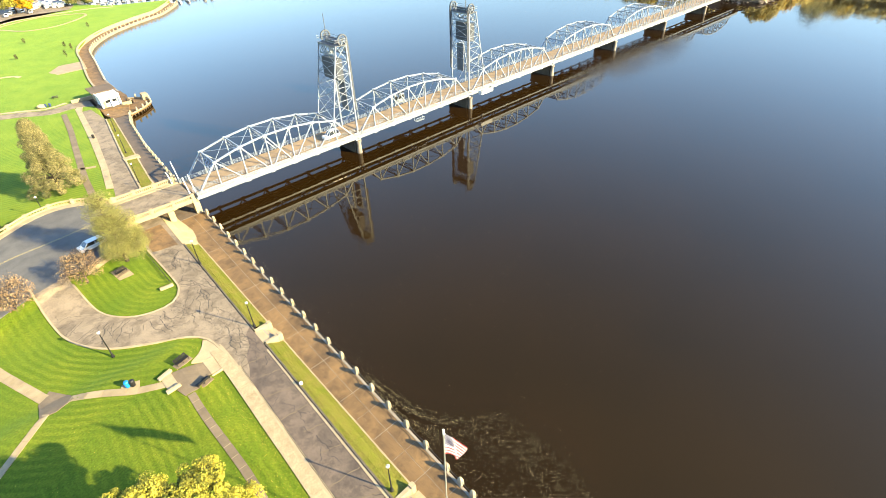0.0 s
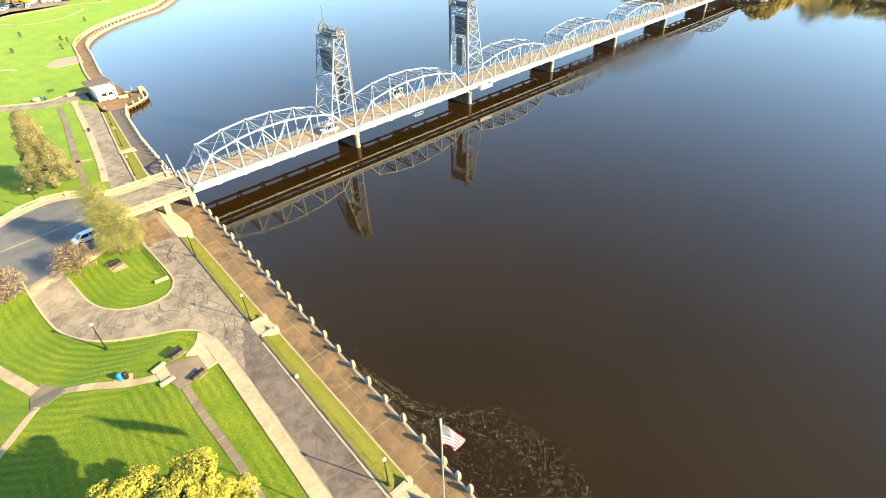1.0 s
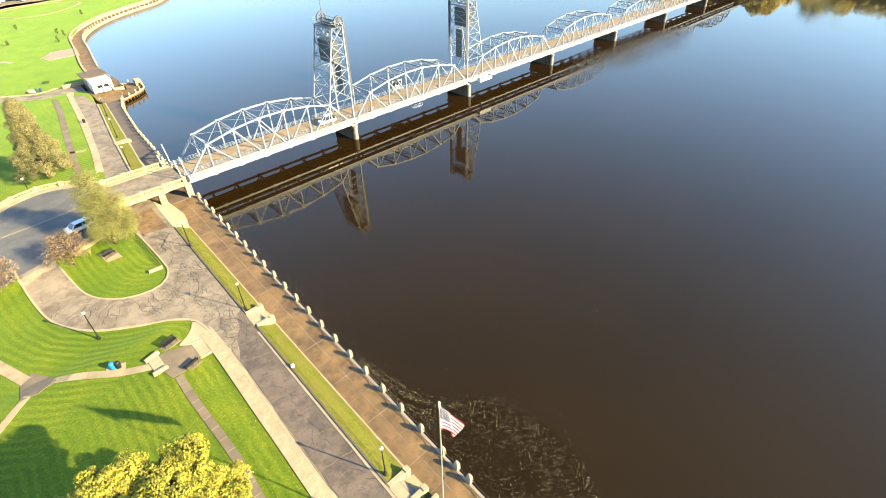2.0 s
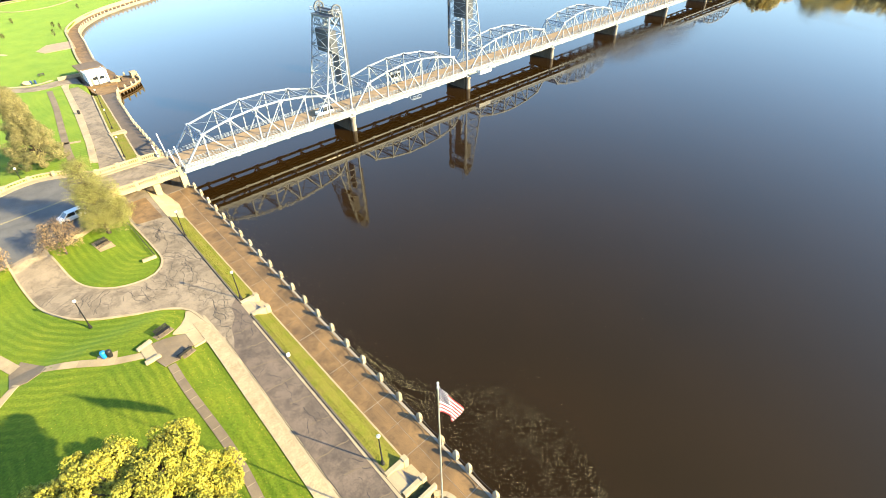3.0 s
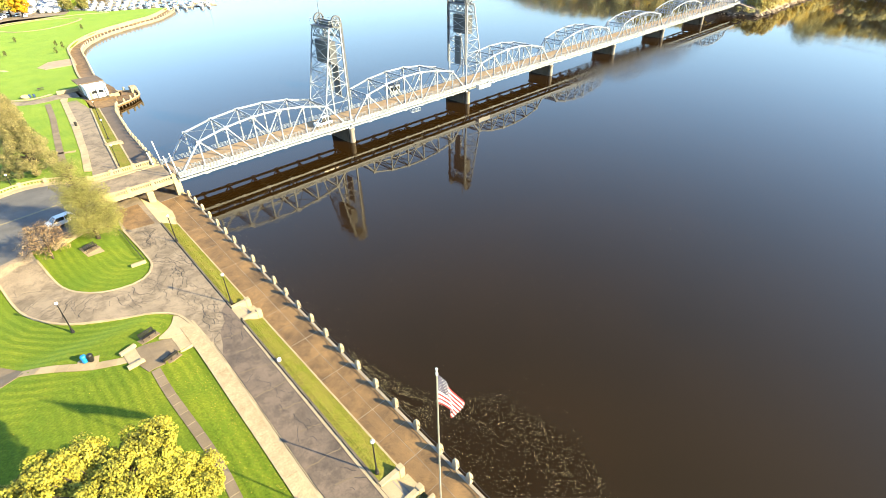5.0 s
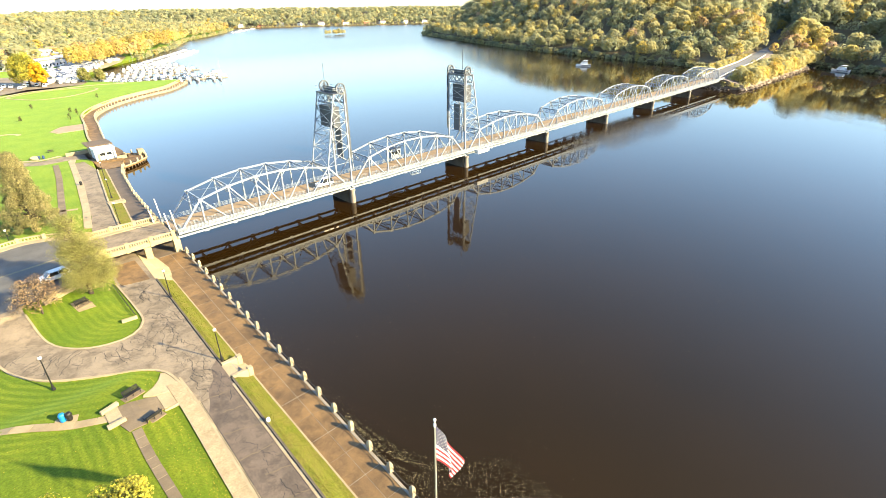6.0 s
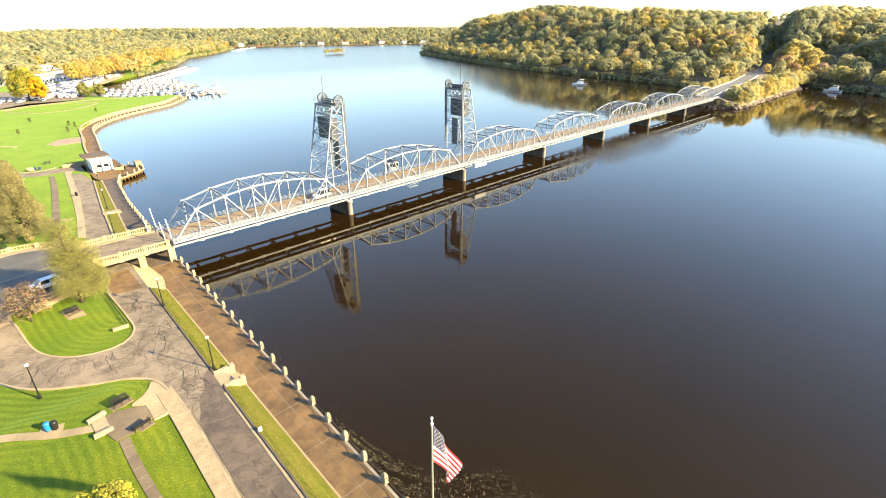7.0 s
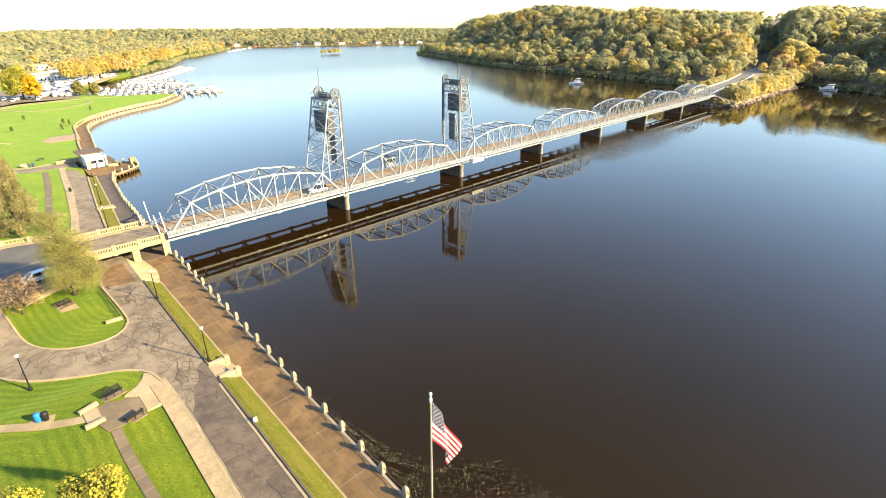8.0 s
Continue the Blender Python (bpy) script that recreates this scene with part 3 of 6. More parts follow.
    part("counterweight", boxes(((c_lo, Y_S + 0.7, 18.6), (c_hi, Y_T - 0.5, 23.5))), DARKSTEEL, t, "dark grey counterweight block")
    g_lo, g_hi = sorted((fx + 0.1 * s, fx + 0.3 * s))
    part("guide_panel", boxes(((g_lo, 3.6, 10.2), (g_hi, 6.1, 18.0))), SHEAVE, t, "grey guide panel")
    part("mast", bars([((2.2 * s, (Y_S + Y_N) / 2, TOP), (2.2 * s, (Y_S + Y_N) / 2, TOP + 6.5))], 0.1), DARKSTEEL, t)
    return t


lift_tower(X_W + SPAN, -1)
lift_tower(X_W + 2 * SPAN, 1)

# approach of concrete at the bank
def approach():
    t = thing("bridge_approach", "yellowish concrete bridge approach with balustrades over the riverside road", "bridge approach")
    part("deck", boxes(((-12.9, -0.6, 3.7), (0.1, 10.4, 4.42))), CONC, t)
    part("road_surface", boxes(((-12.9, 1.3, 4.42), (0.1, 8.9, 4.47))), ASPH, t)
    part("sidewalk", boxes(((-12.9, -0.3, 4.42), (0.1, 1.28, 4.58))), PALE, t)
    part("sidewalk", boxes(((-12.9, 8.92, 4.42), (0.1, 10.1, 4.58))), PALE, t)
    for y in (-0.75, 10.2):
        part("parapet_base", boxes(((-12.9, y, 3.9), (0.0, y + 0.4, 4.7))), YELLOWC, t)
        part("parapet_cap", boxes(((-12.9, y - 0.05, 5.32), (0.0, y + 0.45, 5.52))), YELLOWC, t)
        for x in (-12.6, -8.6, -4.4, -0.4):
            part("post", boxes(((x - 0.35, y - 0.1, 3.7), (x + 0.35, y + 0.5, 5.7))), YELLOWC, t)
        x = -12.1
        while x < -0.8:
            part("baluster", boxes(((x - 0.1, y + 0.08, 4.7), (x + 0.1, y + 0.32, 5.32))), YELLOWC, t)
            x += 0.42
    for x in (-5.4, -0.1):
        for y in (-0.3, 9.9):
            part("column", boxes(((x - 0.6, y - 0.6, 0.5), (x + 0.6, y + 0.6, 3.72))), YELLOWC, t)
        part("cross_beam", boxes(((x - 0.5, -0.3, 3.1), (x + 0.5, 9.9, 3.7))), CONC, t)
    part("abutment", boxes(((-13.6, -1.0, 1.0), (-12.8, 10.8, 4.3))), CONC, t)
    return t


approach()
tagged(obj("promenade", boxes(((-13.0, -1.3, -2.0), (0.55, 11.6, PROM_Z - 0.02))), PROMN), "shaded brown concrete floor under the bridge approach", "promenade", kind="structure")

# ---- riverside furniture, south of the bridge ----
BOLL = mat("bollard_concrete", (0.356, 0.297, 0.198), (0.277, 0.224, 0.145), 0.9, 0, 0.8, 12, 0.3, vary=0.25)
GLOBE = mat("lamp_globe", (0.561, 0.554, 0.514), (0.527, 0.521, 0.487), 0.3, 0, 1, 10, 0, speck=0.05)
BLUE = mat("blue_plastic", (0.0066, 0.158, 0.409), (0.0066, 0.132, 0.363), 0.45, 0, 1, 10, 0.05, speck=0.1)
BOLL_Y = [-48.6 + 3.83 * k for k in range(12, -9, -1)] + [-81.6, -83.6, -87.5, -89.4, -93.2, -97.0]


def bollard(x, y, z, copy_of=None, label="pale weathered concrete bollard on the river promenade edge"):
    if copy_of:
        return copy_thing(copy_of, pose(x, y, z))
    t = thing("bollard", label, "bollard", "bollards along the river", (x, y, z))
    bm = bmesh.new()
    prof = [(0.26, 0), (0.23, 0.85), (0.18, 1.1), (0.06, 1.24)]
    rings = [[bm.verts.new((a * r, b * r * 1.25, h)) for a, b in ((-1, -1), (1, -1), (1, 1), (-1, 1))] for r, h in prof]
    for p, q in zip(rings, rings[1:]):
        for i in range(4):
            bm.faces.new((p[i], p[(i + 1) % 4], q[(i + 1) % 4], q[i]))
    bm.faces.new(rings[-1])
    bmesh.ops.bevel(bm, geom=[e for e in bm.edges if not e.is_boundary], offset=0.025, segments=1, affect='EDGES')
    part("post", bm, BOLL, t)
    part("footing", boxes(((-0.3, -0.34, -0.02), (0.3, 0.34, 0.06))), CONC, t)
    return t


b0 = None
for y in BOLL_Y:
    ob = bollard(edge_x(y), y, PROM_Z + 0.03, b0)
    b0 = b0 or ob
chain = thing("river_chain", "dark iron chain sagging from bollard to bollard", "chain")
for ya, yb in zip(BOLL_Y, BOLL_Y[1:]):
    pts = []
    for i in range(9):
        f = i / 8
        y = ya + (yb - ya) * f
        pts.append((edge_x(y) - 0.02, y, PROM_Z + 0.95 - 1.5 * f * (1 - f)))
    bm = bmesh.new()
    for p_, q_ in zip(pts, pts[1:]):
        beam(bm, p_, q_, 0.06, 0.07)
    part("chain_length", bm, BLACK, chain)


def lamp_post(x, y, z, h=5.0, copy_of=None):
    if copy_of:
        return copy_thing(copy_of, pose(x, y, z))
    t = thing("street_lamp", "black iron lamp post with a white globe", "street lamp", "lamp posts in the park", (x, y, z))
    part("base", lathe([(0.22, -0.1), (0.22, 0.25), (0.16, 0.3), (0.13, 0.7), (0.09, 0.8)], 10), BLACK, t)
    part("pole", lathe([(0.085, 0.75), (0.07, h * 0.6), (0.055, h - 0.35), (0.1, h - 0.3), (0.12, h - 0.22)], 10), BLACK, t)
    prof = [(0.1, h - 0.22)] + [(0.22 * math.sin(a), h - 0.02 - 0.22 * math.cos(a)) for a in np.linspace(0.5, 2.9, 8)]
    part("globe", lathe(prof, 14), GLOBE, t, "white round glass globe")
    part("finial", lathe([(0.08, h + 0.19), (0.03, h + 0.24), (0.01, h + 0.32)], 8), BLACK, t)
    return t


lp = lamp_post(-26.0, -33.0, ground(-26, -33))
for x, y in ((-8.55, -42.4), (-9.93, -77.2), (-7.9, -20.4), (1.0, 60.8), (-1.7, 42.6), (-4.9, 22.4), (-24.0, 20.9), (-31.5, 20.0)):
    lamp_post(x, y, ROAD_Z + 0.1 if y < 0 else ground(x, y), copy_of=lp)

# stairs through the bank
def bank_stairs(y0, y1, label):
    t = thing("stairs", label, "stairs", "stairs to the promenade", (0, 0, 0))
    yc = (y0 + y1) / 2
    xa, xb = wall_x(yc) + 0.1, bank_x(yc) - 0.1
    n = 5
    for i in range(n):
        x0 = xa + (xb - xa) * (0.35 + 0.5 * i / n)
        x1 = xa + (xb - xa) * (0.35 + 0.5 * (i + 1) / n)
        part("step", boxes(((x0, y1 + 0.29, PROM_Z - 0.2), (x1, y0 - 0.29, ROAD_Z - 0.03 - (ROAD_Z - PROM_Z) * i / n))), PIERC if i % 2 else PALE, t)
    part("landing", boxes(((xa - 0.5, y1 + 0.29, PROM_Z), (xa + (xb - xa) * 0.35, y0 - 0.29, ROAD_Z + 0.03))), PALE, t)
    part("foot_slab", boxes(((xa + (xb - xa) * 0.85, y1 + 0.4, PROM_Z - 0.1), (xb + 0.5, y0 - 0.4, PROM_Z + 0.04))), PALE, t)
    for y in (y0, y1):
        bm = boxes(((xa + 0.1, y - 0.28, PROM_Z - 0.2), (xb, y + 0.28, ROAD_Z + 0.18)))
        bmesh.ops.bevel(bm, geom=bm.edges[:], offset=0.04, segments=1, affect='EDGES')
        part("cheek_wall", bm, PALE, t)
        bm = boxes(((xb - 0.35, y - 0.36, PROM_Z - 0.1), (xb + 0.3, y + 0.36, ROAD_Z + 0.32)))
        bmesh.ops.bevel(bm, geom=bm.edges[:], offset=0.05, segments=1, affect='EDGES')
        part("pillar", bm, PALE, t)
    return t


bank_stairs(-43.2, -46.6, "short pale concrete stairs with cheek walls down to the promenade")
bank_stairs(-78.35, -81.2, "pale concrete stairs with low walls near the flagpole")
# low wall along the top of the bank
for y0, y1 in ((-12, -42.9), (-46.9, -78.1), (-82.9, -140)):
    ys = np.linspace(y0, y1, 14)
    bm = band_bm([(wall_x(y) + 0.3, y) for y in ys], [(wall_x(y) + 0.06, y) for y in ys], lambda x, y: 1.0, lambda x, y: ROAD_Z + 0.22)
    # dark colour stands in for the kerb's shaded face and shadow line
    tagged(obj("kerb", bm, SHADE_DIRT), "low weathered concrete kerb wall along the road, shade painted in", "kerb", kind="structure")
    bm = band_bm([(bank_x(y) - 0.04, y) for y in ys], [(bank_x(y) + 0.2, y) for y in ys], lambda x, y: 0.8, lambda x, y: PROM_Z + 0.15)
    tagged(obj("kerb", bm, PALE), "pale concrete edging at the foot of the bank", "kerb", kind="structure")
draped("pavement", [(wall_x(-82.9) + 0.3, -82.9), (bank_x(-82.9), -82.9), (bank_x(-140), -140), (wall_x(-140) + 0.3, -140)], 0.01, PROM, "brown concrete terrace round the flagpole", "pavement", cell=4, zf=lambda x, y: PROM_Z, skirt=0.6)
draped("pavement", [(-12.5, -1.5), (-8.2, -1.5), (-8.4, -11.2), (-12.7, -10.4)], 0.13, PROM, "brown concrete pavement under the bridge approach", "pavement")
# pale apron where the promenade meets the bridge
draped("pavement", [(-7.0, 1.5), (-7.3, -3.4), (-7.7, -12.2), (-5.3, -12.6), (-4.5, -9.5), (-4.0, -6.6), (-4.2, -3.6), (-4.6, 1.5)], 0.02, YELLOWC, "pale concrete apron under the bridge approach", "pavement", zf=lambda x, y: PROM_Z + (ROAD_Z - PROM_Z) * smooth((-4.9 - x) / 2.6), skirt=1.0)

# flagpole in its round planter
FX, FY, FZ = -10.65, -87.05, 25.15
RED = mat("flag_red", (0.21, 0.008, 0.018), (0.17, 0.006, 0.014), 0.8, 0, 2, 20, 0.05, speck=0.1)
FLAGW = mat("flag_white", (0.46, 0.46, 0.49), (0.4, 0.4, 0.43), 0.8, 0, 2, 20, 0.05, speck=0.06)
NAVY = mat("flag_navy", (0.007, 0.009, 0.045), (0.005, 0.007, 0.035), 0.8, 0, 2, 20, 0.05, speck=0.1)


POLEM = mat("brushed_aluminium", (0.369, 0.356, 0.329), (0.29, 0.284, 0.264), 0.4, 0.4, 1, 10, 0.05, speck=0.15)


def flagpole():
    t = thing("flagpole", "tall white flagpole with a striped flag hanging in light wind", "flagpole", at=(FX, FY, 0))
    part("pole", lathe([(0.095, PROM_Z - 0.2), (0.075, 10), (0.045, FZ - 0.5), (0.035, FZ - 0.3)], 12), POLEM, t)
    part("finial", lathe([(0.05, FZ - 0.32)] + [(0.09 * math.sin(a), FZ - 0.19 - 0.09 * math.cos(a)) for a in np.linspace(0.4, 3.0, 7)], 12), WHITE, t)
    part("truck", lathe([(0.06, FZ - 0.7), (0.09, FZ - 0.62), (0.09, FZ - 0.52), (0.05, FZ - 0.42)], 10), WHITE, t)
    # cloth: u along the fly, v down the hoist
    ex = Vector((0.97, 0.2, 0)).normalized()
    side = Vector((ex.y, -ex.x, 0))
    HO, FLY = 2.7, 4.3

    def cloth(u, v, lift=0.0):
        d = u * FLY
        fold = 0.34 * math.sin(u * 8 - v * 2.6) * u ** 0.6
        p = ex * (d * (0.6 - 0.16 * v * u)) + side * (fold + lift) + Vector((0, 0, FZ - 0.75 - v * HO * (1 - 0.48 * u) - d * (1.02 + 0.14 * u)))
        return p + ex * 0.12

    for k in range(13):
        bm = bmesh.new()
        u0 = 0.4 if k < 7 else 0.0
        us = np.linspace(u0, 1, 22)
        rows = [[bm.verts.new(cloth(u, (k + f) / 13)) for u in us] for f in (0, 0.5, 1)]
        for a, b in zip(rows, rows[1:]):
            for i in range(len(us) - 1):
                bm.faces.new((a[i], a[i + 1], b[i + 1], b[i]))
        part("stripe", bm, RED if k % 2 == 0 else FLAGW, t)
    bm = bmesh.new()
    us, vs = np.linspace(0, 0.4, 10), np.linspace(0, 7 / 13, 8)
    g = [[bm.verts.new(cloth(u, v)) for u in us] for v in vs]
    for a, b in zip(g, g[1:]):
        for i in range(len(us) - 1):
            bm.faces.new((a[i], a[i + 1], b[i + 1], b[i]))
    canton = part("canton", bm, NAVY, t, "dark blue field with white stars")
    for lift in (0.012, -0.012):
        bm = bmesh.new()
        for r in range(9):
            for c in range(6 if r % 2 == 0 else 5):
                u = 0.4 * ((c + (0.5 if r % 2 == 0 else 1)) / 6)
                v = 7 / 13 * (r + 0.5) / 9
                q = [bm.verts.new(cloth(u + a, v + b, lift)) for a, b in ((-0.013, 0), (0, -0.022), (0.013, 0), (0, 0.022))]
                bm.faces.new(q)
        part("stars", bm, FLAGW, canton)
    for z in (3, 9, 15):
        part("halyard_cleat", boxes(((0.1, -0.05, z), (0.2, 0.05, z + 0.15))), BLACK, t)
    return t


flagpole()
CX, CY = -9.1, -84.8
ring = thing("planter_ring", "curved pale concrete kerb wall of the flagpole circle", "planter", at=(CX, CY, 0))
for k in range(10):
    a0, a1 = radians(62 - 19 * k), radians(62 - 19 * (k + 0.97))
    bm = bmesh.new()
    pts = [(r * math.cos(a), r * math.sin(a)) for a in (a1, a0) for r in (1.85, 2.35)]
    v = [bm.verts.new((x, y, z)) for z in (PROM_Z - 0.05, PROM_Z + 0.5) for x, y in (pts[0], pts[1], pts[3], pts[2])]
    for f in ((3, 2, 1, 0), (4, 5, 6, 7), (0, 1, 5, 4), (1, 2, 6, 5), (2, 3, 7, 6), (3, 0, 4, 7)):
        bm.faces.new([v[i] for i in f])
    part("block", bm, PALE, ring)
part("soil", lathe([(1.84, PROM_Z - 0.05), (1.84, PROM_Z + 0.1), (0.5, PROM_Z + 0.14)], 24), SOIL, ring, "dark planting soil")
bm = boxes(((-8.95, -84.75, PROM_Z), (-8.4, -84.2, PROM_Z + 0.75)))
bmesh.ops.bevel(bm, geom=bm.edges[:], offset=0.05, segments=2, affect='EDGES')
tagged(obj("plinth", bm, WHITE), "small white stone plinth inside the flagpole circle", "plinth")
bm = boxes(((-10.5, -82.82, PROM_Z - 0.1), (-7.45, -82.42, 2.32)))
bmesh.ops.bevel(bm, geom=bm.edges[:], offset=0.04, segments=1, affect='EDGES')
tagged(obj("low_wall", bm, PALE), "low pale concrete wall at the flagpole circle", "low wall")
bm = boxes(((-10.5, -82.4, PROM_Z - 0.1), (-7.9, -81.5, 1.9)))
bmesh.ops.subdivide_edges(bm, edges=bm.edges[:], cuts=7, use_grid_fill=True)
for v in bm.verts:
    if v.co.z > 1.4:
        v.co += Vector((noise.noise(v.co * 3), noise.noise(v.co * 3 + Vector((5, 0, 0))), noise.noise(v.co * 2.3 + Vector((0, 7, 0))))) * 0.16
tagged(obj("hedge", bm, mat("clipped_hedge", (0.0198, 0.0329, 0.00791), (0.0329, 0.0462, 0.0132), 0.95, 0, 2, 14, 0.9, 0.08, speck=0.6)), "dark green clipped hedge between two low walls", "hedge")

# promenade slabs
for k in range(32):
    y1 = -1.2 - 3.83 * k
    y0 = y1 - (3.75 if k % 2 else 3.78)
    for f0, f1 in ((0.0, 0.535), (0.547, 1.0)):
        bm = bmesh.new()
        e = lambda y, f: bank_x(y) + 0.06 + (edge_x(y) - 0.36 - bank_x(y)) * f
        z = PROM_Z + random.uniform(-0.004, 0.004)
        tp = [bm.verts.new((e(y, f), y, z)) for y, f in ((y0, f0), (y0, f1), (y1, f1), (y1, f0))]
        bt = [bm.verts.new((v.co.x, v.co.y, PROM_Z - 0.06)) for v in tp]
        bm.faces.new(tp)
        for i in range(4):
            bm.faces.new((tp[i], bt[i], bt[(i + 1) % 4], tp[(i + 1) % 4]))
        bmesh.ops.recalc_face_normals(bm, faces=bm.faces[:])
        part("slab", bm, PROM, prom)
# small white box on the bank
bx = thing("utility_box", "small white utility box on a short post on the grass bank", "utility box", at=(-9.3, -57.2, 1.75))
part("post", boxes(((-0.05, -0.05, -0.1), (0.05, 0.05, 0.5))), BLACK, bx)
part("cabinet", boxes(((-0.2, -0.09, 0.4), (0.2, 0.09, 1.1))), WHITE, bx)


PATHM = mat("path_concrete", (0.178, 0.132, 0.0824), (0.132, 0.098, 0.0626), 0.9, 0, 0.5, 8, 0.3, vary=0.25)
PATHP = mat("path_pale", (0.31, 0.239, 0.139), (0.228, 0.173, 0.0999), 0.9, 0, 0.5, 8, 0.3, vary=0.2)
# ---- paths, steps and benches in the park ----
def slab_path(name, pts, width, label, material=PALE, seg=1.6, dz=0.07, gap=0.055):
    c = resample(pts, seg)
    L, R = offset(c, width / 2), offset(c, -width / 2)
    root = tagged(obj(name, band_bm(offset(c, width / 2 - 0.03), offset(c, -width / 2 + 0.03), lambda x, y: ground(x, y) - 0.25, lambda x, y: ground(x, y) + dz - 0.025), PATHP), label, "footpath", kind="structure")
    for i in range(len(c) - 1):
        q = []
        for a, b in ((L[i], L[i + 1]), (R[i], R[i + 1])):
            a, b = Vector(a), Vector(b)
            d = (b - a).normalized() * gap
            q += [a + d, b - d]
        bm = bmesh.new()
        top = [bm.verts.new((p.x, p.y, ground(p.x, p.y) + dz)) for p in (q[0], q[1], q[3], q[2])]
        bot = [bm.verts.new((v.co.x, v.co.y, v.co.z - 0.3)) for v in top]
        bm.faces.new(top)
        for k in range(4):
            bm.faces.new((top[k], bot[k], bot[(k + 1) % 4], top[(k + 1) % 4]))
        bmesh.ops.recalc_face_normals(bm, faces=bm.faces[:])
        part("slab", bm, material, root)
    return root


slab_path("path", [(-21.6, -44.9), (-25.5, -42.9), (-29, -40), (-32.4, -37.5)], 1.15, "narrow pale concrete footpath across the lawn", PATHP, 1.8)
slab_path("path", [(-35.0, -34.6), (-38.5, -25), (-40, -20)], 1.4, "pale concrete footpath across the lawn", PATHP, 1.8)
slab_path("path", [(-35.2, -38.2), (-38.0, -41), (-42, -45)], 0.9, "narrow pale concrete footpath across the lawn", PATHP, 1.8)
draped("path", [(-32.0, -37.9), (-32.2, -36.6), (-34.2, -33.4), (-35.8, -35), (-36.0, -38.5), (-34.2, -38.8)], 0.06, PATHM, "weathered concrete where three footpaths meet", "footpath")
slab_path("path", [(-20.6, -48.6), (-20.7, -54), (-20.5, -65), (-21.2, -74), (-23, -90)], 1.0, "brown weathered slab path along the lawn", PATHM, 1.9)
draped("path", [(-22.0, -43.7), (-21.2, -43.2), (-18.0, -43.6), (-16.0, -44.3), (-15.7, -46.6), (-18.6, -46.9), (-19.4, -48.4), (-21.3, -48.4), (-21.9, -46)], 0.09, PATHM, "weathered concrete landing between the park benches", "footpath")
slab_path("sidewalk", [(-14.8, -42.5), (-14.85, -48), (-15.35, -59), (-16.2, -76.5), (-19.8, -140)], 1.75, "pale concrete sidewalk slabs beside the riverside road", mat("bleached_sidewalk", (0.37, 0.282, 0.167), (0.278, 0.208, 0.12), 0.9, 0, 0.9, 5, 0.3, speck=0.35, vary=0.1), 2.4, 0.15, 0.018)
draped("path", [(-16.1, -44.2), (-18.5, -43.2), (-18.3, -42.8), (-16.9, -41.6), (-16.0, -40.5), (-15.4, -39.3), (-14.9, -39.6), (-14.4, -41.8), (-14.2, -44), (-14.2, -47.5), (-15.8, -47.2)], 0.1, PALE, "pale concrete corner of the sidewalk", "sidewalk")


def low_wall(p, q, w, h, label):
    bm = bmesh.new()
    p, q = Vector(p), Vector(q)
    zc = ground((p.x + q.x) / 2, (p.y + q.y) / 2)
    beam(bm, (p.x, p.y, zc + h / 2 - 0.15), (q.x, q.y, zc + h / 2 - 0.15), w, h + 0.3)
    bmesh.ops.bevel(bm, geom=bm.edges[:], offset=0.03, segments=1, affect='EDGES')
    return tagged(obj("low_wall", bm, PALE), label, "low wall", "low walls at the park steps")


low_wall((-22.9, -43.3), (-21.0, -42.7), 0.45, 0.45, "pale concrete cheek wall beside the park steps")
low_wall((-22.9, -46.3), (-21.0, -46.2), 0.45, 0.45, "pale concrete cheek wall beside the park steps")
low_wall((-17.4, -43.5), (-15.8, -43.9), 0.2, 0.3, "pale concrete cheek wall beside the lower steps")
low_wall((-17.3, -47.1), (-15.7, -46.9), 0.2, 0.3, "pale concrete cheek wall beside the lower steps")
st = thing("steps", "three shallow pale concrete steps in the footpath", "steps", at=(0, 0, 0))
for k in range(3):
    part("step", boxes(((-17.2 + 0.45 * k, -46.8, 2.0), (-16.75 + 0.45 * k, -43.9, ground(-17.3, -45) + 0.16 - 0.05 * k))), PALE, st)
st = thing("steps", "two pale concrete steps on the footpath", "steps", at=(0, 0, 0))
for k in range(2):
    part("step", boxes(((-22.6 + 0.7 * k, -46.0, 2.4), (-21.9 + 0.7 * k, -43.1, ground(-22, -45) + 0.15 - 0.05 * k))), PALE, st)


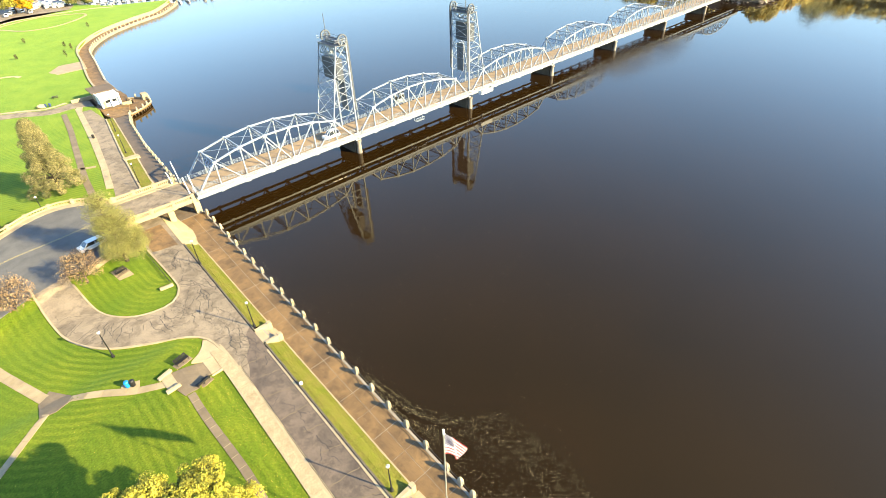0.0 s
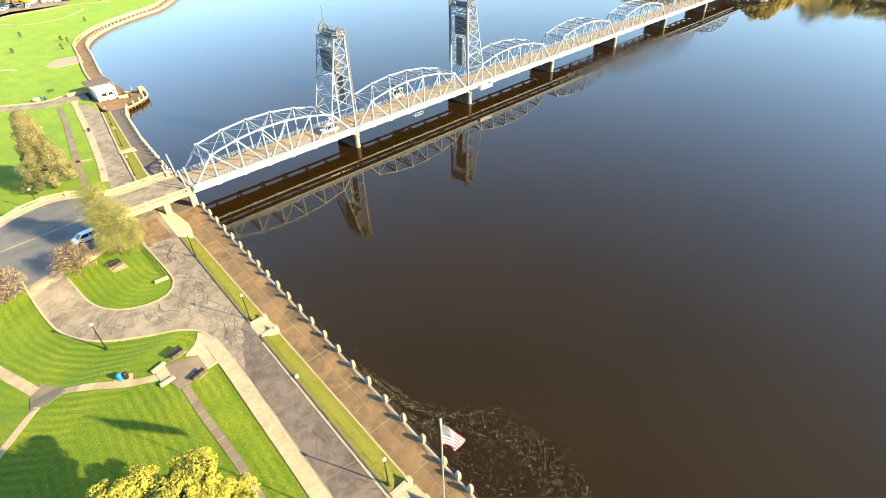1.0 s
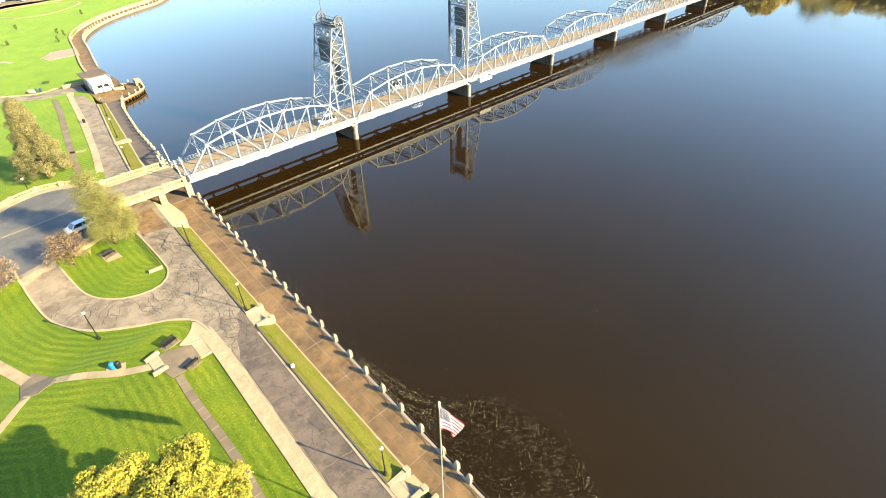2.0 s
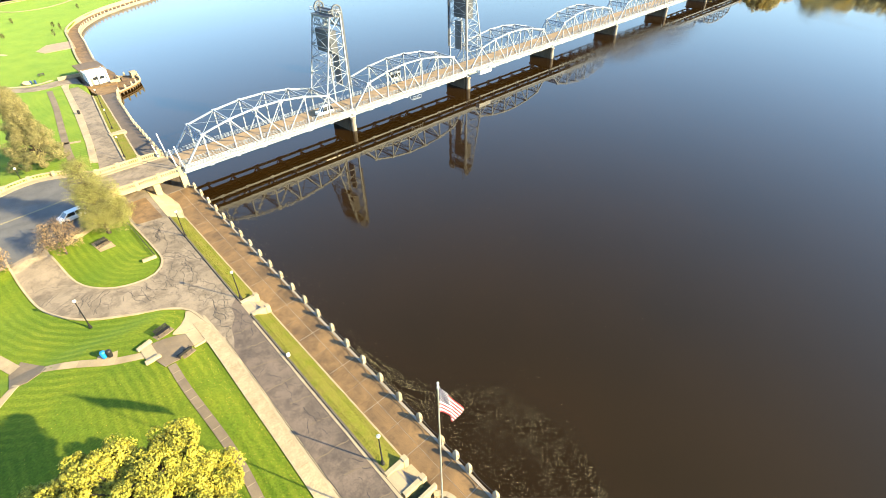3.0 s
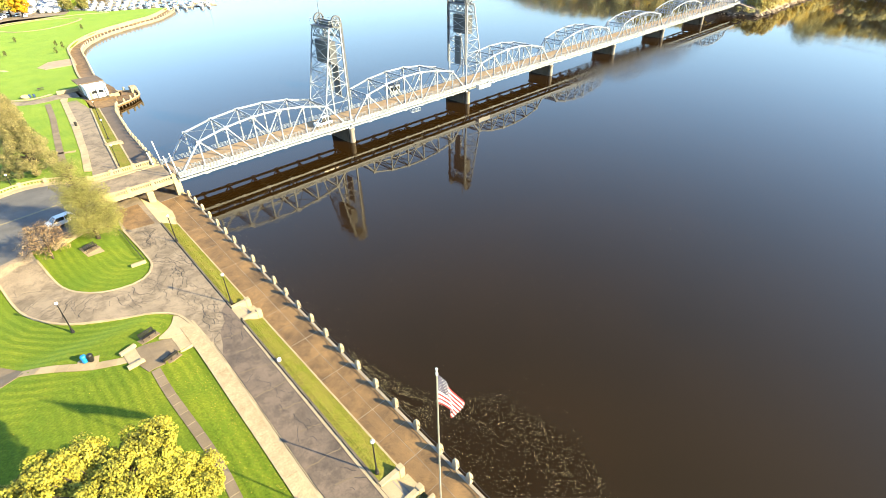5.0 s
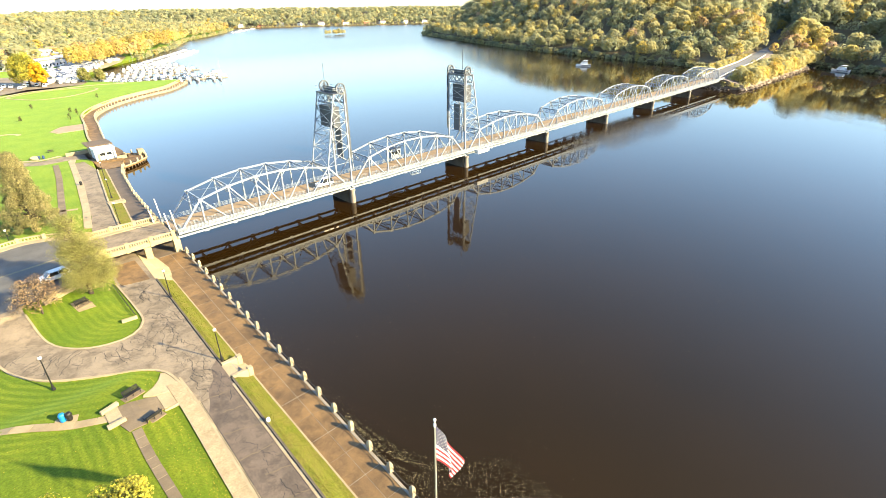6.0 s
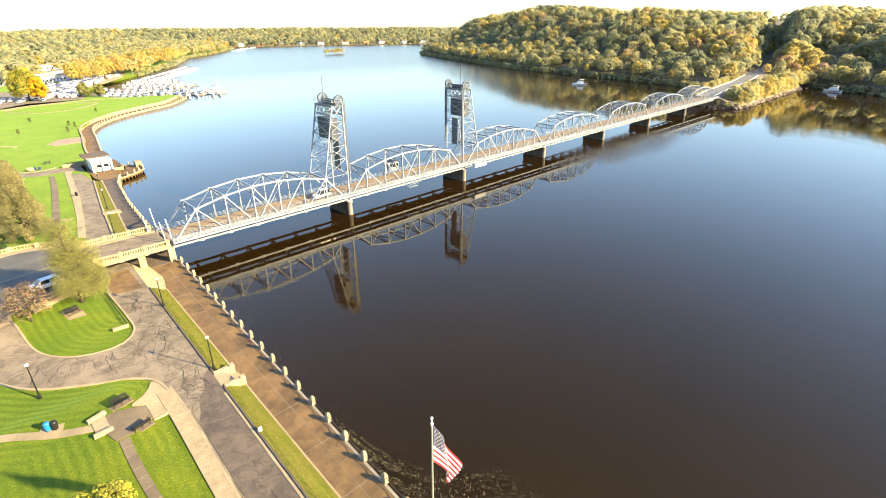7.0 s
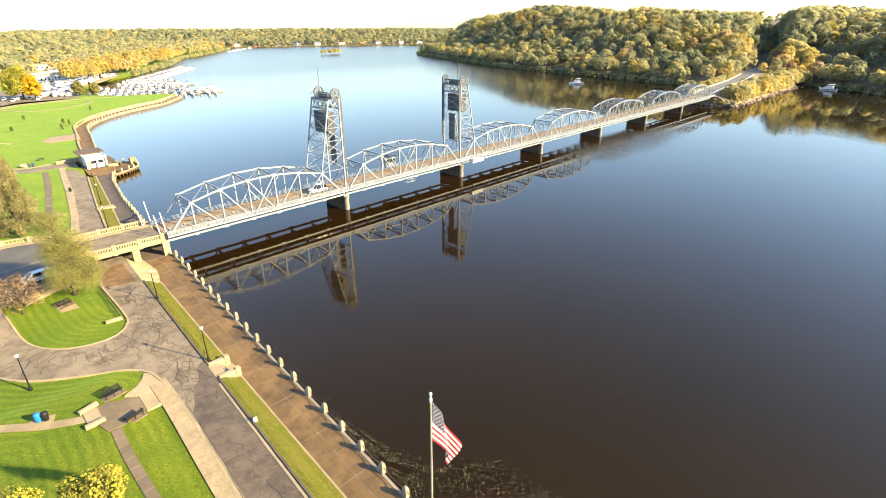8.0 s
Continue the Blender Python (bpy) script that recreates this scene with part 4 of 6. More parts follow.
def bench(x, y, z, rz, copy_of=None):
    if copy_of:
        return copy_thing(copy_of, pose(x, y, z, 0, 0, rz))
    t = thing("park_bench", "black slatted metal park bench on a concrete pad", "bench", "park benches", (x, y, z))
    t.rotation_euler = (0, 0, radians(rz))
    for k in range(4):
        part("seat_slat", boxes(((-0.95, -0.28 + 0.15 * k, 0.42), (0.95, -0.17 + 0.15 * k, 0.46))), BLACK, t)
    for k in range(4):
        part("back_slat", bars([((-0.95, 0.32 + 0.04 * k, 0.55 + 0.12 * k), (0.95, 0.32 + 0.04 * k, 0.55 + 0.12 * k))], 0.04, 0.09), BLACK, t)
    for sx in (-0.85, 0, 0.85):
        part("leg", bars([((sx, -0.25, 0), (sx, -0.25, 0.42)), ((sx, 0.28, 0), (sx, 0.46, 0.95)), ((sx, -0.27, 0.42), (sx, 0.3, 0.42))], 0.06), BLACK, t)
    for sx in (-0.93, 0.93):
        part("armrest", bars([((sx, -0.3, 0.65), (sx, 0.36, 0.65)), ((sx, -0.26, 0.42), (sx, -0.26, 0.65))], 0.05), BLACK, t)
    part("pad", boxes(((-1.2, -0.6, -0.1), (1.2, 0.6, 0.03))), PATHM, t, "concrete pad")
    return t


bn = bench(-19.3, -42.2, ground(-19.3, -42.2) + 0.05, 15)
bench(-18.7, -47.9, ground(-18.7, -47.9) + 0.05, 195, bn)
bench(-18.9, -13.6, ground(-18.9, -13.6) + 0.05, 20, bn)
draped("pavement", [(-20.3, -12.3), (-17.9, -12.0), (-17.4, -15.1), (-19.8, -15.4)], 0.05, PATHP, "pale concrete pad under a bench on the grass island", "pavement")


def bin_thing(x, y, z, material, label):
    t = thing("waste_bin", label, "bin", "bins by the footpath", (x, y, z))
    part("barrel", lathe([(0.27, 0), (0.3, 0.1), (0.34, 0.75), (0.35, 0.8)], 14), material, t)
    part("lid", lathe([(0.36, 0.78), (0.35, 0.9), (0.26, 1.04), (0.1, 1.1)], 14), material, t)
    return t


bin_thing(-26.2, -41.3, ground(-26.2, -41.3) + 0.06, BLUE, "bright blue plastic recycling bin beside the footpath")
bin_thing(-25.6, -41.6, ground(-25.3, -41.7) + 0.06, BLACK, "black waste bin beside the footpath")
draped("pavement", [(-27.4, -41.7), (-26.8, -40.4), (-24.7, -41.2), (-25.1, -42.4)], 0.04, PATHP, "small concrete pad under the bins", "pavement")
# fence and end block on the grass island
fn = thing("fence", "low black iron fence along the road edge of the grass island", "fence")
for k in range(10):
    y = -9.3 - 1.45 * k
    part("post", boxes(((-13.75, y - 0.04, ground(-13.7, y)), (-13.67, y + 0.04, ground(-13.7, y) + 0.62))), BLACK, fn)
    if k < 9:
        for z in (0.32, 0.58):
            part("rail", bars([((-13.71, y, ground(-13.7, y) + z), (-13.71, y - 1.45, ground(-13.7, y - 1.45) + z))], 0.05), BLACK, fn)
low_wall((-15.7, -22.7), (-13.6, -22.9), 0.45, 0.45, "pale concrete block ending the island fence")


# ---- main road dressing ----
def wall_run(pts, label, h=0.95, material=None):
    """Balustraded concrete wall along a curve."""
    t = thing("balustrade", label, "balustrade", "balustrades of the street")
    material = material or YELLOWC
    c = resample(pts, 0.55)
    zt = lambda x, y: lerp_table(MAIN_H, x)
    part("base", band_bm(offset(c, 0.2), offset(c, -0.2), lambda x, y: 1.0, lambda x, y: zt(x, y) + 0.3), material, t)
    part("cap", band_bm(offset(c, 0.25), offset(c, -0.25), lambda x, y: zt(x, y) + h - 0.16, lambda x, y: zt(x, y) + h), material, t)
    for i, (x, y) in enumerate(c):
        z = zt(x, y)
        if i % 8 == 0:
            part("post", boxes(((x - 0.32, y - 0.32, 1.5), (x + 0.32, y + 0.32, z + h + 0.15))), material, t)
        else:
            part("baluster", boxes(((x - 0.1, y - 0.1, z + 0.29), (x + 0.1, y + 0.1, z + h - 0.15))), material, t)
    return t


wall_run([(x, y) for x, y in MAIN_N if x > -50][::-1], "curved yellowish concrete balustrade along the street")
wall_run([(-13.2, -1.0), (-15.6, -4.4), (-18.4, -8.4), (-23.3, -10.8)], "low pale stone wall between street and grass island", 0.85, PALE)
draped("sidewalk", resample([(x, y - 0.3) for x, y in MAIN_N], 2) + resample([(x, y - 1.9) for x, y in MAIN_N], 2)[::-1], 0.16, PALE, "pale concrete sidewalk along the street", "sidewalk")
YEL = mat("yellow_line", (0.277, 0.224, 0.105), (0.224, 0.185, 0.0923), 0.8, 0, 1, 9, 0.1)
for dy in (0, 0.28):
    c = resample([(-60, -12 + dy), (-42, 0.5 + dy), (-33.5, 4.0 + dy), (-27, 4.5 + dy), (-19.7, 4.8 + dy), (-13, 5.0 + dy)], 1.5)
    bm = band_bm(offset(c, 0.055), offset(c, -0.055), lambda x, y: ground(x, y) + 0.02, lambda x, y: ground(x, y) + 0.113)
    tagged(obj("road_marking", bm, YEL), "faded yellow centre line on the street", "road marking", kind="structure")

GLASS = mat("car_glass", (0.0132, 0.0165, 0.0198), (0.0099, 0.0132, 0.0165), 0.08, 0, 1, 5, 0, speck=0.0, spec=0.6)
CARW = mat("white_car_paint", (0.6318, 0.6399, 0.648), (0.5994, 0.6075, 0.6237), 0.25, 0, 1, 5, 0, speck=0.03)
CARS = mat("silver_car_paint", (0.62, 0.62, 0.6), (0.56, 0.56, 0.54), 0.35, 0.1, 1, 5, 0, speck=0.03)
TYRE = mat("tyre", (0.0132, 0.0132, 0.0132), (0.0099, 0.0099, 0.0099), 0.9, 0, 4, 20, 0.1)
TAIL = mat("tail_lamp", (0.264, 0.0066, 0.0066), (0.198, 0.0066, 0.0066), 0.2, 0, 4, 20, 0)


def car(x, y, z, rz, paint, label, van=False):
    t = thing("car", label, "car", "cars", (x, y, z))
    t.rotation_euler = (0, 0, radians(rz))
    H = 2.0 if van else 1.62
    prof = [(-2.25, 0.35), (-2.28, 0.8), (-2.2, 0.98), (-1.3, 1.05), (1.95, 1.02), (2.2, 0.9), (2.25, 0.4)]
    bm = bmesh.new()
    secs = [[bm.verts.new((px * (0.985 if abs(w) > 0.87 else 1), w, 0.35 + (pz - 0.35) * (0.96 if abs(w) > 0.87 else 1))) for px, pz in prof] for w in (-0.9, -0.8, 0.8, 0.9)]
    for a, b in zip(secs, secs[1:]):
        for i in range(len(prof)):
            j = (i + 1) % len(prof)
            bm.faces.new((a[i], a[j], b[j], b[i]))
    bm.faces.new(secs[0])
    bm.faces.new(secs[-1][::-1])
    bmesh.ops.recalc_face_normals(bm, faces=bm.faces[:])
    part("body", bm, paint, t)
    cab = [(-1.55 if not van else -1.2, 1.0), (-0.75 if not van else -0.5, H), (1.6, H), (2.05, 1.0)]

    def cabin(inset, z0, z1):
        b = bmesh.new()
        sec = []
        for w in (-1, 1):
            for (px, pz) in cab:
                f = (pz - 1.0) / (H - 1.0)
                sec.append(b.verts.new((px, w * (0.82 - 0.16 * f) * inset, pz)))
        for i in range(3):
            b.faces.new((sec[i], sec[i + 1], sec[5 + i], sec[4 + i]))
        b.faces.new(sec[0:4])
        b.faces.new(sec[4:8][::-1])
        b.faces.new((sec[0], sec[4], sec[7], sec[3]))
        bmesh.ops.recalc_face_normals(b, faces=b.faces[:])
        return b
    part("windows", cabin(1, 0, 1), GLASS, t, "dark car windows")
    b = boxes(((-0.8 if not van else -0.55, -0.68, H - 0.03), (1.65, 0.68, H + 0.03)))
    bmesh.ops.bevel(b, geom=b.edges[:], offset=0.025, segments=2, affect='EDGES')
    part("roof", b, paint, t)
    for px, (tx, tz) in (((-1.55 if not van else -1.2), (-0.75 if not van else -0.5, H)), (0.4, (0.4, H)), (2.05, (1.6, H))):
        for w in (-1, 1):
            part("pillar", bars([((px, w * 0.83, 1.0), (tx, w * 0.67, tz))], 0.09), paint, t)
    for wx in (-1.4, 1.4):
        for wy in (-0.82, 0.82):
            bm = bmesh.new()
            bmesh.ops.create_cone(bm, cap_ends=True, segments=18, radius1=0.34, radius2=0.34, depth=0.22, matrix=pose(wx, wy, 0.34, 90, 0, 0))
            wheel = part("wheel", bm, TYRE, t)
            bm = bmesh.new()
            bmesh.ops.create_cone(bm, cap_ends=True, segments=14, radius1=0.21, radius2=0.21, depth=0.24, matrix=pose(wx, wy, 0.34, 90, 0, 0))
            part("rim", bm, STEEL, wheel)
    for wy in (-0.65, 0.65):
        part("headlight", boxes(((-2.3, wy - 0.18, 0.68), (-2.22, wy + 0.18, 0.85))), GLOBE, t)
        part("tail_light", boxes(((2.2, wy - 0.14, 0.7), (2.27, wy + 0.14, 0.9))), TAIL, t)
    return t


car(-20.3, -3.7, ground(-20.3, -3.7) + 0.105, 10, CARS, "silver white hatchback at the street edge")
car(37.0, 3.6, DECK + 0.02, 0, CARW, "white van crossing the first bridge span", True)

# barrier poles at the bridge portal
for x, y, h in ((0.5, 9.0, 5.2), (-1.0, 9.6, 3.0), (-0.3, 0.8, 4.6), (0.8, 0.5, 5.0)):
    t = thing("barrier_post", "white barrier post with raised gate arm at the bridge end", "barrier", "barriers of the bridge", (x, y, 4.45))
    part("cabinet", boxes(((-0.18, -0.18, 0), (0.18, 0.18, 1.0))), STEEL, t)
    part("arm", bars([((0, 0, 0.9), (-0.35, 0.05, h))], 0.17), WHITE, t)
    part("counterweight", boxes(((-0.05, -0.25, 0.65), (0.25, 0.25, 0.9))), DARKSTEEL, t)

# operator's cabin and service gear on the lift span
cb = thing("operator_cabin", "small grey bridge operator cabin over the lift span deck", "cabin", at=(X_W + SPAN * 1.5, 0, 0))
part("wall", boxes(((-1.8, Y_N + 0.25, DECK + 0.3), (1.8, Y_N + 2.4, DECK + 3.2))), STEEL, cb)
part("roof", boxes(((-2.0, Y_N + 0.1, DECK + 3.2), (2.0, Y_N + 2.6, DECK + 3.4))), DARKSTEEL, cb)
for wx in (-1.2, 0, 1.2):
    part("window", boxes(((wx - 0.4, Y_N + 0.2, DECK + 1.5), (wx + 0.4, Y_N + 0.26, DECK + 2.5))), GLASS, cb)
part("support", bars([((-1.6, Y_N, DECK - 0.4), (-1.6, Y_N + 2.4, DECK + 0.3)), ((1.6, Y_N, DECK - 0.4), (1.6, Y_N + 2.4, DECK + 0.3))], 0.2), STEEL, cb)
sp = thing("service_platform", "white service platform hung outside the bridge walkway", "platform", at=(X_W + SPAN * 2 + 1.6, 0, 0))
part("floor", boxes(((0, -2.4, 3.7), (5.2, -1.1, 3.85))), WHITE, sp)
part("panel", boxes(((0, -2.45, 3.85), (5.2, -2.38, 4.9))), WHITE, sp)
part("panel", boxes(((0, -2.4, 3.85), (0.07, -1.1, 4.9))), WHITE, sp)
part("panel", boxes(((5.13, -2.4, 3.85), (5.2, -1.1, 4.9))), WHITE, sp)
sp = thing("service_platform", "small hanging steel service basket under the lift span", "platform", at=(X_W + SPAN * 1.42, 0, 0))
part("floor", boxes(((0, -2.0, 3.0), (3.0, -1.1, 3.1))), STEEL, sp)
part("rail", bars([((0, -2, 3.9), (3, -2, 3.9)), ((0, -2, 3.1), (0, -2, 3.9)), ((3, -2, 3.1), (3, -2, 3.9)), ((1.5, -2, 3.1), (1.5, -2, 3.9)), ((0, -1.1, 3.1), (0, -1.0, 4.3)), ((3, -1.1, 3.1), (3, -1.0, 4.3))], 0.09), STEEL, sp)

# ---- riverside north of the bridge ----
NW = [(11, 1.6), (21, 1.9), (44, 3.6), (65, 6.3), (73, 8.5)]          # y, x of the water edge
NB = [(11, -2.6), (22, -2.4), (46, 0.6), (74, 4.0)]                   # foot of the bank
NWALL = [(11, -6.3), (20.5, -5.5), (43.4, -2.6), (74, 1.9)]           # top of the bank
ys_n = np.linspace(11, 73, 22)
band_n = lambda tab, d=0: [(lerp_table(tab, y) + d, y) for y in ys_n]
tagged(obj("promenade", band_bm(band_n(NB, -0.3), band_n(NW, -0.3), lambda x, y: -2.0, lambda x, y: PROM_Z + 0.1), PROMN), "weathered concrete promenade beyond the bridge, shade put into its grey-brown", "promenade", kind="structure")
tagged(obj("seawall", band_bm(band_n(NW, -0.3), band_n(NW, 0.2), lambda x, y: -2.5, lambda x, y: PROM_Z + 0.2), CONC), "concrete river wall beyond the bridge", "wall", kind="structure")
tagged(obj("grass_bank", band_bm(band_n(NWALL, 0.2), band_n(NB, -0.2), lambda x, y: 0.5, lambda x, y: PROM_Z + 0.25 + 0.2 * smooth((lerp_table(NB, y) - x) / 3)), BANKG), "rough grass bank beyond the bridge", "grass", kind="structure")
tagged(obj("kerb", band_bm(band_n(NWALL, 0.25), band_n(NWALL, -0.15), lambda x, y: 0.5, lambda x, y: NORTH_Z + 0.25), PALE), "pale concrete kerb of the far riverside road", "kerb", kind="structure")
tagged(obj("kerb", band_bm(band_n(NB, 0.1), band_n(NB, -0.25), lambda x, y: 0.5, lambda x, y: PROM_Z + 0.3), PALE), "pale edging at the foot of the far bank", "kerb", kind="structure")
tagged(obj("crossing_slab", boxes(((-3.6, 37.4, 0.6), (0.2, 39.2, NORTH_Z + 0.3)))
           , PALE), "pale concrete steps across the far bank", "stairs")
for y in np.arange(12, 73, 3.1):
    bollard(lerp_table(NW, y), y, PROM_Z + 0.15, b0)
draped("sidewalk", [(-9.9, 24), (-7.8, 36), (-4.5, 58), (-1.5, 86), (-0.2, 91), (-1.6, 91.5), (-2.6, 90), (-3.0, 86), (-6.0, 60), (-9.0, 38), (-11.3, 25)], 0.1, PALE, "pale concrete sidewalk beside the far road", "sidewalk")
slab_path("path", [(-14.4, 24), (-13.2, 36), (-10.5, 55), (-8.0, 72), (-6.2, 88)], 1.5, "grey footpath through the far lawn", PATHM, 3.0)
slab_path("path", [(-13.0, 41.2), (-9.6, 39.8)], 1.1, "short pale cross path through the far grass strip", PATHP, 1.7)
draped("road_park", resample([(-60, 125), (-30, 103), (-17.5, 96.5), (-9, 91), (-1.5, 91.5), (3.5, 88)], 3) + resample([(3.5, 99), (-1.5, 98), (-9, 96.5), (-16, 101), (-30, 108), (-60, 131)], 3), 0.05, ASPH, "grey park lane to the riverside hut", "road")
slab_path("path", [(-60, 127.5), (-30, 109.6), (-16, 102.3), (-9, 98), (-3, 99.6)], 1.3, "pale sidewalk along the park lane", PALE, 3.0)
draped("pavement", [(3.0, 82.6), (10.2, 80.6), (13.4, 92), (13.2, 99), (3.2, 99), (2.6, 88)], 0.05, PROM, "brown concrete terrace round the hut", "pavement", skirt=1.4)

draped("pavement", [(3.7, 72.6), (8.3, 72.6), (9.2, 76), (11.2, 82.5), (3.2, 83.5), (2.8, 78)], 0.0, PROM, "brown concrete promenade in front of the hut", "pavement", zf=lambda x, y: PROM_Z + 0.1, skirt=1.5)


def hut():
    t = thing("hut", "small white flat-roofed riverside hut with a brown roof", "hut", at=(0, 0, 0))
    part("wall", boxes(((4.2, 84, 1.3), (9.4, 90.5, 4.5))), WHITE, t)
    part("wall", boxes(((4.4, 90.5, 1.3), (9.8, 96.4, 4.3))), PALE, t)
    part("roof", boxes(((3.9, 83.6, 4.5), (9.7, 90.3, 4.85))), WHITE, t, "white flat roof")
    part("roof", boxes(((3.4, 89.4, 4.9), (10.6, 97.2, 5.2))), mat("brown_roof", (0.105, 0.0725, 0.0462), (0.0791, 0.0561, 0.0363), 0.9), t, "brown flat roof")
    part("parapet", boxes(((3.9, 83.6, 4.85), (9.7, 83.85, 5.1))), WHITE, t)
    part("parapet", boxes(((3.9, 83.85, 4.85), (4.15, 89.4, 5.1))), WHITE, t)
    part("parapet", boxes(((9.45, 83.85, 4.85), (9.7, 89.4, 5.1))), WHITE, t)
    part("window", boxes(((5.4, 83.93, 2.9), (6.8, 84.02, 3.7))), GLASS, t)
    part("window", boxes(((7.2, 83.93, 2.9), (8.6, 84.02, 3.7))), GLASS, t)
    part("door", boxes(((4.6, 83.93, 1.55), (5.3, 84.02, 3.6))), PALE, t)
    for x in (4.2, 6.95, 9.4):
        part("pier", boxes(((x - 0.25, 83.4, 1.3), (x + 0.25, 83.9, 4.5))), WHITE, t)
    part("garden_wall", boxes(((9.4, 82.4, 1.3), (12.6, 82.8, 2.3)), ((12.2, 82.4, 1.3), (12.6, 86.5, 2.3))), YELLOWC, t)
    part("garden_wall", boxes(((-1.8, 97.0, 1.3), (4.4, 97.4, 2.6))), PALE, t)
    return t


hut()
OV_Z = 0.35        # the overlook lies lower than the promenade
ov = [(9.2, 75.2), (14.0, 78.4), (17.6, 82.2), (18.6, 88.0), (12.4, 93)]
bm = bmesh.new()
top = [bm.verts.new((x, y, OV_Z)) for x, y in ov]
bot = [bm.verts.new((x, y, OV_Z - 0.55)) for x, y in ov]
bm.faces.new(top)
for k in range(5):
    bm.faces.new((top[k], bot[k], bot[(k + 1) % 5], top[(k + 1) % 5]))
bmesh.ops.recalc_face_normals(bm, faces=bm.faces[:])
tagged(obj("overlook", bm, PROM), "concrete overlook jutting into the river", "terrace", kind="structure")
rim = thing("overlook_parapet", "pale concrete edge with posts round the river overlook", "parapet")
for (xa, ya), (xb, yb) in zip(ov, ov[1:]):
    part("edge", bars([((xa, ya, OV_Z + 0.1), (xb, yb, OV_Z + 0.1))], 0.4, 0.3), PALE, rim)
    n = max(2, int(math.hypot(xb - xa, yb - ya) / 3))
    for k in range(n):
        bollard(xa + (xb - xa) * k / n, ya + (yb - ya) * k / n, OV_Z + 0.22, b0)
part("end_block", boxes(((16.6, 86.2, 0.2), (18.4, 88.6, 2.2))), PALE, rim)
for (xa, ya), (xb, yb) in zip(ov, ov[1:]):
    for k in range(4):
        x, y = xa + (xb - xa) * (k + 0.5) / 4 - 0.5, ya + (yb - ya) * (k + 0.5) / 4
        part("support_post", lathe([(0.22, -2.5), (0.2, OV_Z - 0.53)], 8, (x, y, 0)), SHADE_DIRT, rim)

# curved promenade round the bay
CURVE = [(12.9, 98.7), (14.1, 119.2), (19.1, 151.0), (22.9, 174), (31.6, 192.7), (44.4, 209), (62.8, 224.5), (74.4, 233), (86, 248), (94, 260.5)]
cv = resample(CURVE, 3.0)
flat = lambda z: (lambda x, y: z)
BAY_Z = 0.3         # the walk round the bay lies below the lawn
bay = lambda dz: (lambda x, y: 1.52 + (BAY_Z - 1.52) * smooth((y - 106) / 30) + dz)
tagged(obj("seawall", band_bm(offset(cv, 0.6), offset(cv, 0.0), flat(-2.5), bay(0.1)), CONC), "weathered concrete river wall curving round the bay", "wall", kind="structure")
tagged(obj("promenade", band_bm(offset(cv, 4.6), offset(cv, 0.6), flat(-1.5), bay(0.0)), PROM), "brown curved promenade round the bay", "promenade", kind="structure")
tagged(obj("low_wall", band_bm(offset(cv, 5.3), offset(cv, 4.6), flat(-1.5), flat(1.85)), PALE), "pale low wall behind the curved promenade", "wall", kind="structure")
for x, y in offset(resample(CURVE[1:], 3.6), 0.3):
    bollard(x, y, bay(0.08)(x, y), b0)
draped("plaza", [(0.8, 143.8), (2.8, 138.0), (13.0, 138.6), (14.8, 151.6), (6.0, 151.6)], 0.06, PATHP, "pale border round the paved plaza", "plaza")
draped("plaza", [(1.8, 144.0), (3.4, 139.0), (12.2, 139.6), (13.8, 150.8), (6.4, 150.6)], 0.1, mat("plaza_brick", (0.305, 0.213, 0.139), (0.241, 0.167, 0.116), 0.9, 0, 0.4, 6, 0.2), "tan paved plaza on the lawn", "plaza")
slab_path("path", [(-30, 150), (-12, 151), (-8, 146)], 1.6, "pale footpath across the far lawn", PALE, 4)
oval = [(5.7, 243.7), (0, 258), (11, 268), (25, 273), (40, 266), (42, 258), (33, 246), (21.7, 238), (11, 238)]
ovc = resample(oval + oval[:1], 3)
tagged(obj("path", band_bm(offset(ovc, 0.7), offset(ovc, -0.7), lambda x, y: 0.8, lambda x, y: 1.62), PATHP), "pale oval drive on the far lawn", "footpath", kind="structure")
draped("parking_lot", [(-60, 285), (-5, 268), (12, 285), (40, 285), (46, 300), (40, 360), (-60, 380)], 0.05, ASPH, "grey parking lot by the marina", "parking lot", cell=20)
slab_path("path", [(-40, 255), (-5, 262), (12, 275), (45, 278), (60, 272)], 2.0, "pale sidewalk beside the parking lot", PALE, 6)

# small things on the far lawn
t = thing("picnic_table", "small weathered picnic table on the lawn", "table", at=(-4.3, 107.6, ground(-4.3, 107.6)))
part("top", boxes(((-0.9, -0.4, 0.7), (0.9, 0.4, 0.76))), BARK, t)
for sy in (-0.7, 0.7):
    part("seat", boxes(((-0.9, sy - 0.14, 0.42), (0.9, sy + 0.14, 0.47))), BARK, t)
for sx in (-0.7, 0.7):
    part("frame", bars([((sx, -0.7, 0.42), (sx, 0.7, 0.42)), ((sx, -0.5, 0), (sx, 0.2, 0.72)), ((sx, 0.5, 0), (sx, -0.2, 0.72))], 0.08), BLACK, t)
bm = bmesh.new()
bmesh.ops.create_icosphere(bm, subdivisions=3, radius=1.0)
for v in bm.verts:
    v.co *= 1 + 0.35 * noise.noise(v.co * 1.3)
    v.co = Vector((v.co.x * 1.3, v.co.y * 0.9, v.co.z * 0.8 + 0.35))
rock = obj("boulder", bm, PALE)
rock.location = (-9.6, 100.6, ground(-9.6, 100.6))
tagged(rock, "pale tan boulder on the lawn beside the park lane", "boulder")
